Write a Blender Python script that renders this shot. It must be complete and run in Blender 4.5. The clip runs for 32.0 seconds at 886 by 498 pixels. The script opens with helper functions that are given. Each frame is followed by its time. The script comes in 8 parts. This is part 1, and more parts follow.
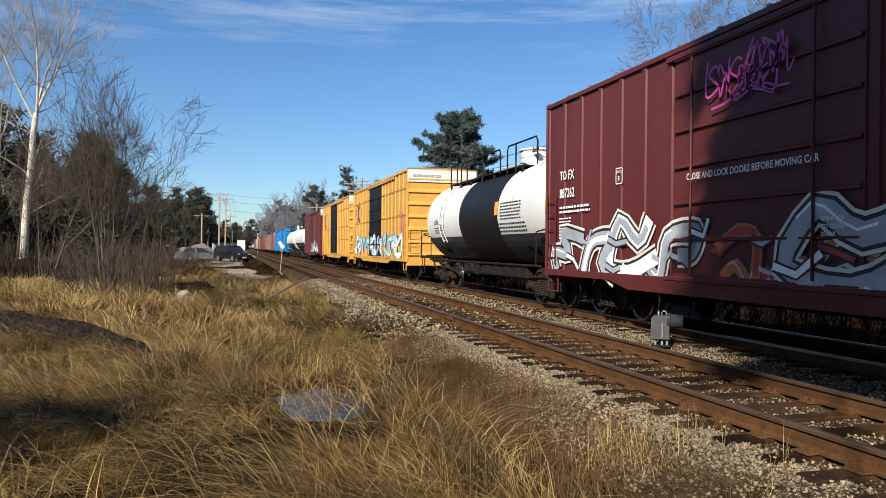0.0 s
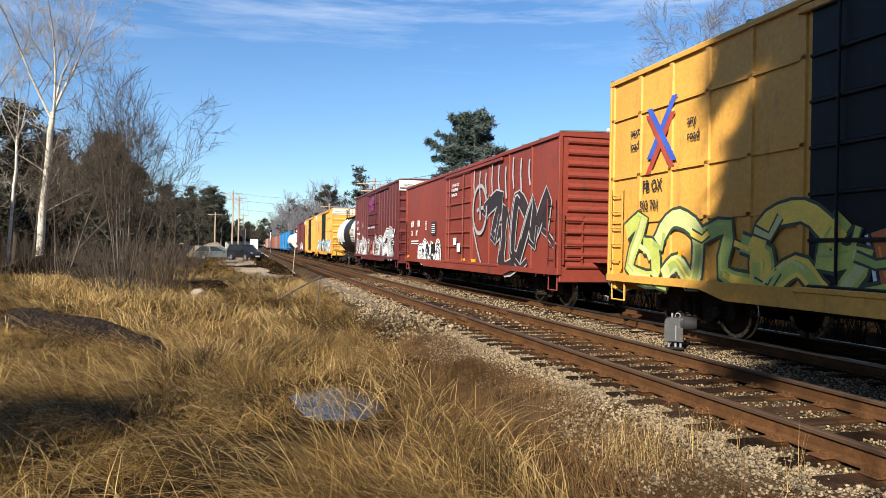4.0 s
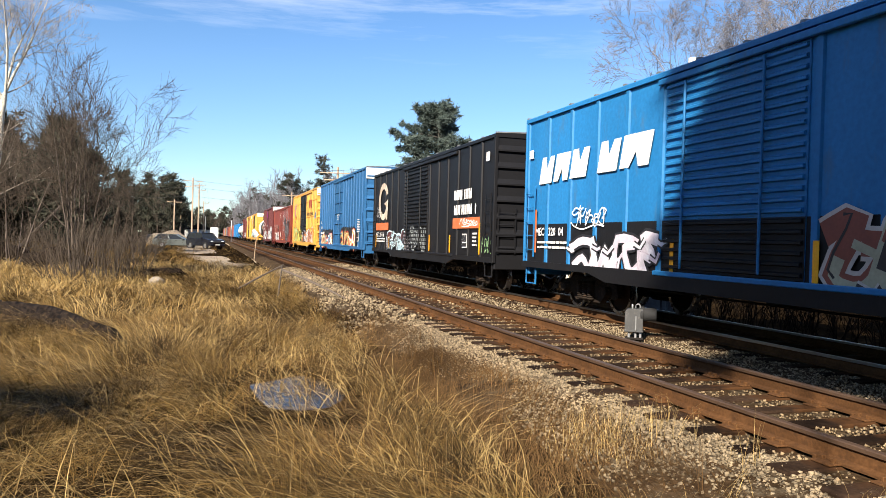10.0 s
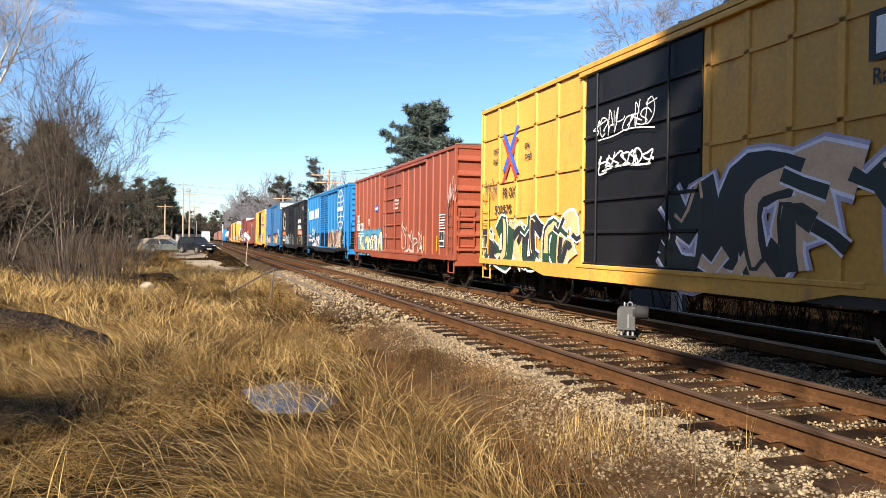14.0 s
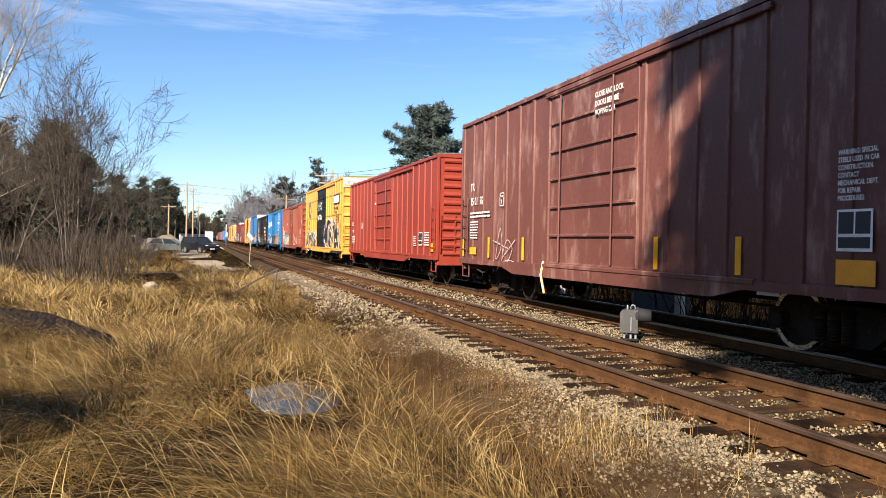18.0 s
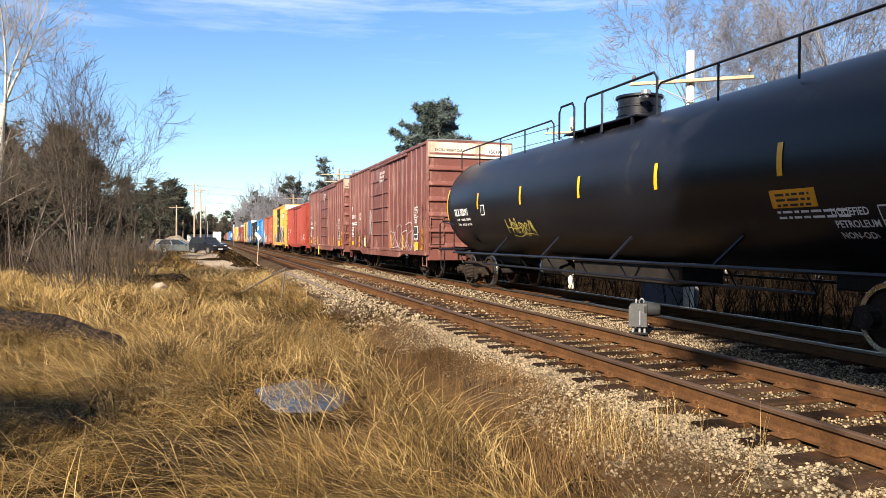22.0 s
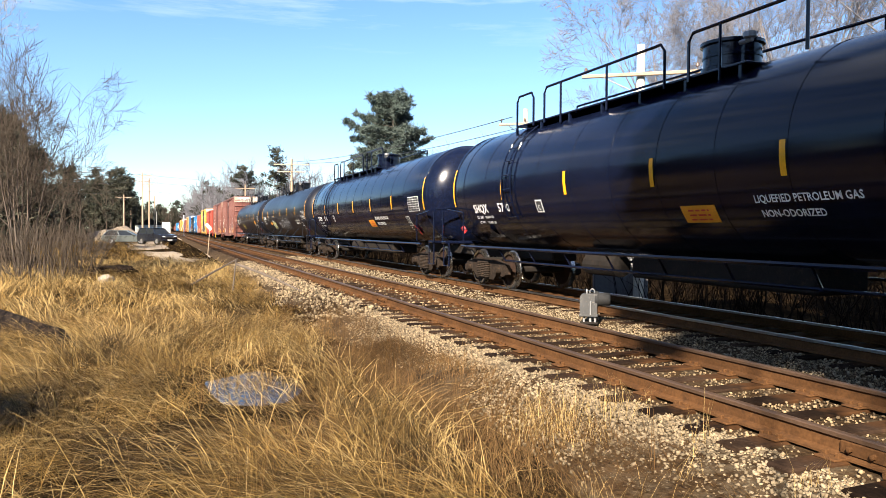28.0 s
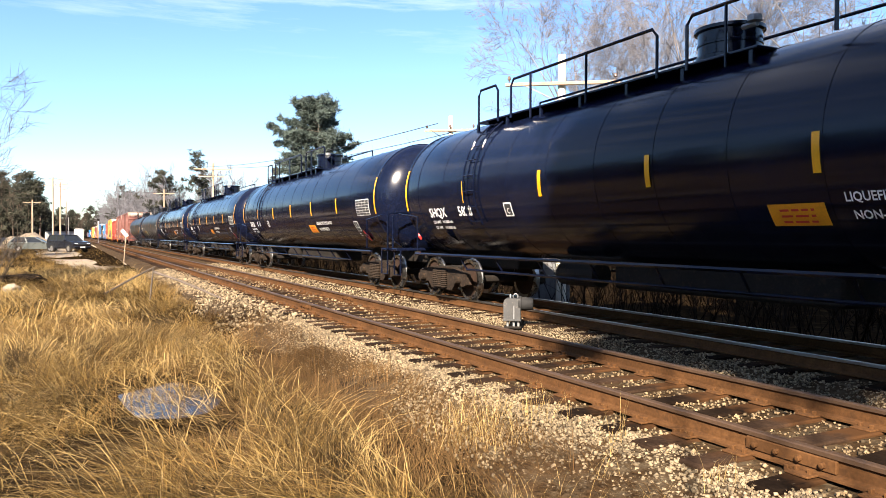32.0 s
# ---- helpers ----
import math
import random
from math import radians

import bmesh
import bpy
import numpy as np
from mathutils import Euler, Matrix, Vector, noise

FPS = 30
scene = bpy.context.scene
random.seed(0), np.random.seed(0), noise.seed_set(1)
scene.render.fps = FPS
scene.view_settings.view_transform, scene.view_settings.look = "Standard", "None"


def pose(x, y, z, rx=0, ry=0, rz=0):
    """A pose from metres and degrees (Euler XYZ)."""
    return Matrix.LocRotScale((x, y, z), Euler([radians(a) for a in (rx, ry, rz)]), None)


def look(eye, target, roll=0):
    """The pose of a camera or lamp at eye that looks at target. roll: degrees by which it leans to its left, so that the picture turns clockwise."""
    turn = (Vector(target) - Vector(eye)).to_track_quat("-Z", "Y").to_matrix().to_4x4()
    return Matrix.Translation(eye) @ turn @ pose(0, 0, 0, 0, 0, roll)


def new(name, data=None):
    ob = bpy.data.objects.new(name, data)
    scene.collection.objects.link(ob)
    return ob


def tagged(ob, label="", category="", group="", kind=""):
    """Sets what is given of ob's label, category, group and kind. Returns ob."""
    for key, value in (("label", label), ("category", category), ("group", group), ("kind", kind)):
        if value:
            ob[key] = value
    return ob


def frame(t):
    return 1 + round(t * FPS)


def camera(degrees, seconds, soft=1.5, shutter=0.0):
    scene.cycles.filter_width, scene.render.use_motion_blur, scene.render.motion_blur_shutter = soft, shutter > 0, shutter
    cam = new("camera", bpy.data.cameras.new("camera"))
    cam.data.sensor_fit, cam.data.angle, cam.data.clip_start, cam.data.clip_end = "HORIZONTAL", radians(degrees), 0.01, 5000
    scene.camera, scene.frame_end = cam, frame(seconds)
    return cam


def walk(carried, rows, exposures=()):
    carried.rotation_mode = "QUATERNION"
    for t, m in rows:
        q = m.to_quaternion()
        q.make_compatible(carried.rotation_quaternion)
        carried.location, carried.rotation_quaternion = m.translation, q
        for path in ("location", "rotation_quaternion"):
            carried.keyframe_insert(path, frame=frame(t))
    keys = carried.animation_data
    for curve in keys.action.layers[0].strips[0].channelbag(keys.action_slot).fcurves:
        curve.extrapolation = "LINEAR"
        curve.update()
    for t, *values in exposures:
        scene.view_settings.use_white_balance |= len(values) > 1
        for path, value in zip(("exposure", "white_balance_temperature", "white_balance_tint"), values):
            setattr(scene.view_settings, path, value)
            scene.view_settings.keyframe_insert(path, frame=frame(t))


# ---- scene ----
# the camera, hand-held at the edge of the grass: seconds, eye, yaw, pitch, roll
cam = camera(62.7, 32.0, soft=0.8)
PATH = [
    (0, 0.013, -0.012, 1.434, -15.88, 0.00, 0.62),
    (0.5, 0.001, -0.038, 1.437, -15.22, 0.26, 0.74),
    (1, 0.017, -0.012, 1.432, -15.78, -0.01, 0.44),
    (1.5, 0.015, -0.011, 1.436, -15.84, 0.04, 0.28),
    (2, -0.010, -0.025, 1.444, -15.53, 0.19, 0.21),
    (2.5, -0.024, -0.041, 1.450, -15.31, 0.11, 0.18),
    (4.5, -0.025, -0.024, 1.435, -15.18, -0.15, 1.43),
    (5, -0.001, -0.008, 1.433, -15.80, -0.54, 1.50),
    (5.5, -0.017, 0.001, 1.417, -15.21, -0.73, 1.39),
    (6, -0.023, -0.007, 1.423, -15.06, -0.61, 1.13),
    (6.5, -0.010, 0.011, 1.417, -15.79, -0.99, 1.11),
    (7, -0.012, -0.004, 1.428, -15.53, -0.44, 0.75),
    (7.5, 0.006, 0.011, 1.423, -16.45, -0.48, 0.61),
    (8, -0.009, -0.003, 1.433, -17.21, -0.41, 0.83),
    (8.5, -0.001, 0.007, 1.447, -18.10, -0.47, 1.12),
    (9, -0.013, -0.009, 1.429, -18.30, -0.54, 1.43),
    (9.5, -0.001, -0.005, 1.427, -18.40, -0.75, 1.62),
    (10, -0.018, 0.007, 1.416, -17.86, -0.66, 1.63),
    (10.5, -0.029, -0.021, 1.432, -17.80, -0.02, 1.80),
    (11, -0.014, -0.001, 1.432, -18.22, -0.29, 1.57),
    (11.5, -0.012, -0.007, 1.432, -18.51, -0.55, 1.38),
    (12, -0.006, 0.006, 1.432, -18.62, -0.73, 1.00),
    (12.5, 0.009, 0.012, 1.426, -18.66, -0.70, 0.72),
    (13, 0.007, 0.016, 1.430, -18.44, -0.66, 0.43),
    (13.5, 0.010, 0.014, 1.429, -18.68, -0.72, 0.44),
    (14, -0.008, 0.002, 1.423, -18.46, -0.60, 0.76),
    (14.5, -0.005, 0.002, 1.429, -18.18, -0.63, 0.77),
    (16.5, -0.001, 0.010, 1.426, -18.41, -0.69, 1.13),
    (17, 0.010, 0.024, 1.429, -18.48, -1.00, 0.99),
    (17.5, -0.002, 0.003, 1.418, -18.47, -0.60, 0.98),
    (18, -0.015, -0.003, 1.429, -18.23, -0.49, 1.12),
    (18.5, -0.010, -0.006, 1.418, -18.02, -0.88, 1.12),
    (19, -0.009, -0.004, 1.425, -18.26, -0.57, 1.20),
    (19.5, -0.013, 0.001, 1.429, -18.48, -0.52, 1.22),
    (20, -0.028, -0.014, 1.429, -17.75, -0.88, 1.02),
    (20.5, -0.018, -0.011, 1.424, -17.65, -0.75, 0.54),
    (21, -0.006, 0.001, 1.432, -17.83, -0.75, 0.19),
    (21.5, -0.001, -0.001, 1.428, -18.02, -0.69, 0.04),
    (22, -0.010, 0.002, 1.424, -17.65, -0.75, 0.25),
    (22.5, -0.005, -0.006, 1.424, -17.77, -0.88, 0.25),
    (23, -0.001, -0.003, 1.429, -18.27, -0.87, 0.23),
    (23.5, 0.009, 0.006, 1.428, -19.76, -0.30, 0.56),
    (24, 0.018, 0.004, 1.433, -20.64, -0.37, 0.62),
    (24.5, 0.011, 0.001, 1.425, -20.22, -0.71, 0.54),
    (25, 0.002, -0.005, 1.437, -20.08, -1.08, 0.50),
    (25.5, 0.010, 0.003, 1.446, -19.90, -1.32, 0.27),
    (27.5, 0.010, -0.006, 1.432, -20.54, -1.57, 0.23),
    (28, 0.022, -0.001, 1.425, -21.20, -1.45, 0.29),
    (28.5, 0.024, -0.011, 1.427, -21.79, -1.42, -0.02),
    (29, 0.033, -0.017, 1.420, -22.62, -1.33, 0.06),
    (29.5, 0.035, -0.013, 1.427, -23.98, -1.43, 0.22),
    (30, 0.048, -0.012, 1.428, -25.00, -1.21, 0.21),
    (30.5, 0.038, -0.036, 1.428, -25.72, -1.05, 0.05),
    (31, 0.040, -0.034, 1.427, -26.34, -0.84, 0.13),
    (31.5, 0.057, -0.021, 1.430, -26.35, -0.95, 0.08),
    (32, 0.057, -0.023, 1.428, -26.94, -0.97, 0.14),
]


def held(x, y, z, yaw, pitch, roll):
    return pose(x, y, z, 0, 0, yaw) @ pose(0, 0, 0, 90 + pitch) @ pose(0, 0, 0, 0, 0, roll)


EXPOSURES = [(0.0, 0.94, 6100, 9), (2.5, 1.19, 6250, 9), (6.0, 1.34, 6500, 11), (9.0, 1.49, 6550, 11), (10.8, 1.54, 6600, 12), (12.0, 1.42, 6550, 12), (13.0, 1.60, 6650, 13), (14.5, 1.62, 6650, 13), (17.0, 1.48, 6600, 13), (18.0, 1.54, 6650, 13), (19.0, 1.68, 6750, 13), (25.0, 1.74, 6750, 12), (28.0, 1.96, 6850, 13), (32.0, 2.14, 7050, 15)]
walk(cam, [(t, held(*p)) for t, *p in PATH], EXPOSURES)

# ---- daylight: late winter sun from behind and to the left, thin cirrus ----
SUN_EL, SUN_AZ = radians(33), radians(222)   # azimuth clockwise from +y
sun_way = Vector((math.sin(SUN_AZ) * math.cos(SUN_EL), math.cos(SUN_AZ) * math.cos(SUN_EL), math.sin(SUN_EL)))
sun = new("sun", bpy.data.lights.new("sun", "SUN"))
sun.data.energy, sun.data.angle, sun.data.color = 4.6, radians(0.55), (1.0, 0.91, 0.77)
sun.matrix_world = look(sun_way * 50, (0, 0, 0))

world = bpy.data.worlds.new("sky")
scene.world = world
world.use_nodes = True
wn, wl = world.node_tree.nodes, world.node_tree.links
wn.clear()
sky = wn.new("ShaderNodeTexSky")
sky.sky_type, sky.sun_disc = "NISHITA", False
sky.sun_elevation, sky.sun_rotation = SUN_EL, SUN_AZ
sky.air_density, sky.dust_density, sky.ozone_density = 1.0, 0.25, 3.0
coord = wn.new("ShaderNodeTexCoord")
stretch = wn.new("ShaderNodeMapping")
stretch.inputs["Rotation"].default_value = (0, radians(5), radians(12))
stretch.inputs["Scale"].default_value = (1.6, 2.2, 17.0)
cirrus = wn.new("ShaderNodeTexNoise")
cirrus.inputs["Scale"].default_value, cirrus.inputs["Detail"].default_value, cirrus.inputs["Roughness"].default_value = 1.15, 8, 0.62
thin = wn.new("ShaderNodeValToRGB")
thin.color_ramp.elements[0].position, thin.color_ramp.elements[0].color = 0.46, (0, 0, 0, 1)
thin.color_ramp.elements[1].position, thin.color_ramp.elements[1].color = 0.74, (0.55, 0.55, 0.55, 1)
veil = wn.new("ShaderNodeMix")
veil.data_type = "RGBA"
veil.inputs["B"].default_value = (8.6, 9.0, 9.6, 1)
shine = wn.new("ShaderNodeBackground")
shine.inputs["Strength"].default_value = 0.062
wout = wn.new("ShaderNodeOutputWorld")
wl.new(coord.outputs["Generated"], stretch.inputs["Vector"])
wl.new(stretch.outputs["Vector"], cirrus.inputs["Vector"])
wl.new(cirrus.outputs["Fac"], thin.inputs["Fac"])
height = wn.new("ShaderNodeSeparateXYZ")
belt = wn.new("ShaderNodeValToRGB")
belt.color_ramp.elements[0].position, belt.color_ramp.elements[0].color = 0.21, (0, 0, 0, 1)
belt.color_ramp.elements[1].position, belt.color_ramp.elements[1].color = 0.31, (1, 1, 1, 1)
both = wn.new("ShaderNodeMath")
both.operation = "MULTIPLY"
wl.new(coord.outputs["Generated"], height.inputs["Vector"])
wl.new(height.outputs["Z"], belt.inputs["Fac"])
wl.new(belt.outputs["Color"], both.inputs[0])
wl.new(thin.outputs["Color"], both.inputs[1])
wl.new(both.outputs["Value"], veil.inputs["Factor"])
rich = wn.new("ShaderNodeHueSaturation")
rich.inputs["Hue"].default_value, rich.inputs["Saturation"].default_value = 0.504, 1.2
wl.new(sky.outputs["Color"], rich.inputs["Color"])
low = wn.new("ShaderNodeValToRGB")
low.color_ramp.elements[0].position, low.color_ramp.elements[0].color = 0.0, (0.74, 0.85, 0.98, 1)
low.color_ramp.elements[1].position, low.color_ramp.elements[1].color = 0.22, (1, 1, 1, 1)
cool = wn.new("ShaderNodeMix")
cool.data_type, cool.blend_type = "RGBA", "MULTIPLY"
cool.inputs["Factor"].default_value = 1
wl.new(height.outputs["Z"], low.inputs["Fac"])
wl.new(rich.outputs["Color"], cool.inputs["A"])
wl.new(low.outputs["Color"], cool.inputs["B"])
wl.new(cool.outputs["Result"], veil.inputs["A"])
wl.new(veil.outputs["Result"], shine.inputs["Color"])
wl.new(shine.outputs["Background"], wout.inputs["Surface"])

# ---- materials ----
def material(name, color, rough=0.6, metal=0.0, var=0.18, big=0.6, fine=25.0, bump=0.15, stain=None, amount=0.35, streak=1.0, island=0.0, coat=0.0, depth=0.01, hue=None, spec=0.5):
    """Colour that varies at two scales, a stain of its own colour, fine relief."""
    m = bpy.data.materials.new(name)
    m.use_nodes = True
    n, l = m.node_tree.nodes, m.node_tree.links
    b = n["Principled BSDF"]
    tc = n.new("ShaderNodeTexCoord")
    mp = n.new("ShaderNodeMapping")
    mp.inputs["Scale"].default_value = (1, 1, 1 / streak)
    l.new(tc.outputs["Object"], mp.inputs["Vector"])
    n1, n2 = n.new("ShaderNodeTexNoise"), n.new("ShaderNodeTexNoise")
    n1.inputs["Scale"].default_value, n1.inputs["Detail"].default_value = big, 5
    n2.inputs["Scale"].default_value, n2.inputs["Detail"].default_value = fine, 6
    l.new(mp.outputs["Vector"], n1.inputs["Vector"])
    l.new(tc.outputs["Object"], n2.inputs["Vector"])
    c = Vector(color[:3])
    ramp = n.new("ShaderNodeValToRGB")
    ramp.color_ramp.elements[0].position, ramp.color_ramp.elements[1].position = 0.3, 0.7
    lo, hi = c * (1 - var), c * (1 + var)
    if hue:
        hi = Vector(hue)
    ramp.color_ramp.elements[0].color, ramp.color_ramp.elements[1].color = (*lo, 1), (*hi, 1)
    l.new(n1.outputs["Fac"], ramp.inputs["Fac"])
    fm = n.new("ShaderNodeMapRange")
    fm.inputs["From Min"].default_value, fm.inputs["From Max"].default_value = 0.25, 0.75
    fm.inputs["To Min"].default_value, fm.inputs["To Max"].default_value = 1 - var * 0.9, 1 + var * 0.9
    l.new(n2.outputs["Fac"], fm.inputs["Value"])
    mul = n.new("ShaderNodeMix")
    mul.data_type, mul.blend_type = "RGBA", "MULTIPLY"
    mul.inputs["Factor"].default_value = 1
    l.new(ramp.outputs["Color"], mul.inputs["A"])
    l.new(fm.outputs["Result"], mul.inputs["B"])
    top = mul.outputs["Result"]
    if stain:
        n3 = n.new("ShaderNodeTexNoise")
        n3.inputs["Scale"].default_value, n3.inputs["Detail"].default_value, n3.inputs["Roughness"].default_value = big * 4.3, 7, 0.7
        l.new(mp.outputs["Vector"], n3.inputs["Vector"])
        r3 = n.new("ShaderNodeValToRGB")
        r3.color_ramp.elements[0].position, r3.color_ramp.elements[1].position = 0.66 - amount * 0.4, 0.78 - amount * 0.2
        l.new(n3.outputs["Fac"], r3.inputs["Fac"])
        mix = n.new("ShaderNodeMix")
        mix.data_type = "RGBA"
        mix.inputs["B"].default_value = (*stain[:3], 1)
        l.new(r3.outputs["Color"], mix.inputs["Factor"])
        l.new(top, mix.inputs["A"])
        top = mix.outputs["Result"]
    if island:
        src = n.new("ShaderNodeNewGeometry").outputs["Random Per Island"] if island > 0 else n.new("ShaderNodeObjectInfo").outputs["Random"]
        im = n.new("ShaderNodeMapRange")
        im.inputs["To Min"].default_value, im.inputs["To Max"].default_value = 1 - abs(island), 1 + abs(island)
        l.new(src, im.inputs["Value"])
        mu = n.new("ShaderNodeMix")
        mu.data_type, mu.blend_type = "RGBA", "MULTIPLY"
        mu.inputs["Factor"].default_value = 1
        l.new(top, mu.inputs["A"])
        l.new(im.outputs["Result"], mu.inputs["B"])
        top = mu.outputs["Result"]
    l.new(top, b.inputs["Base Color"])
    rm = n.new("ShaderNodeMapRange")
    rm.inputs["To Min"].default_value, rm.inputs["To Max"].default_value = max(0.03, rough - 0.12), min(1, rough + 0.12)
    l.new(n1.outputs["Fac"], rm.inputs["Value"])
    l.new(rm.outputs["Result"], b.inputs["Roughness"])
    b.inputs["Metallic"].default_value = metal
    b.inputs["Specular IOR Level"].default_value = spec
    b.inputs["Coat Weight"].default_value = coat
    b.inputs["Coat Roughness"].default_value = 0.12
    if bump:
        bp = n.new("ShaderNodeBump")
        bp.inputs["Strength"].default_value, bp.inputs["Distance"].default_value = bump, depth
        l.new(n2.outputs["Fac"], bp.inputs["Height"])
        l.new(bp.outputs["Normal"], b.inputs["Normal"])
    return m


def paint(name, color, stain=(0.06, 0.035, 0.025), amount=0.25, rough=0.5, var=0.16, spec=0.35):
    return material(name, color, rough=rough, var=var, big=0.5, fine=14, bump=0.10, stain=stain, amount=amount, streak=3.5, depth=0.02, spec=spec)


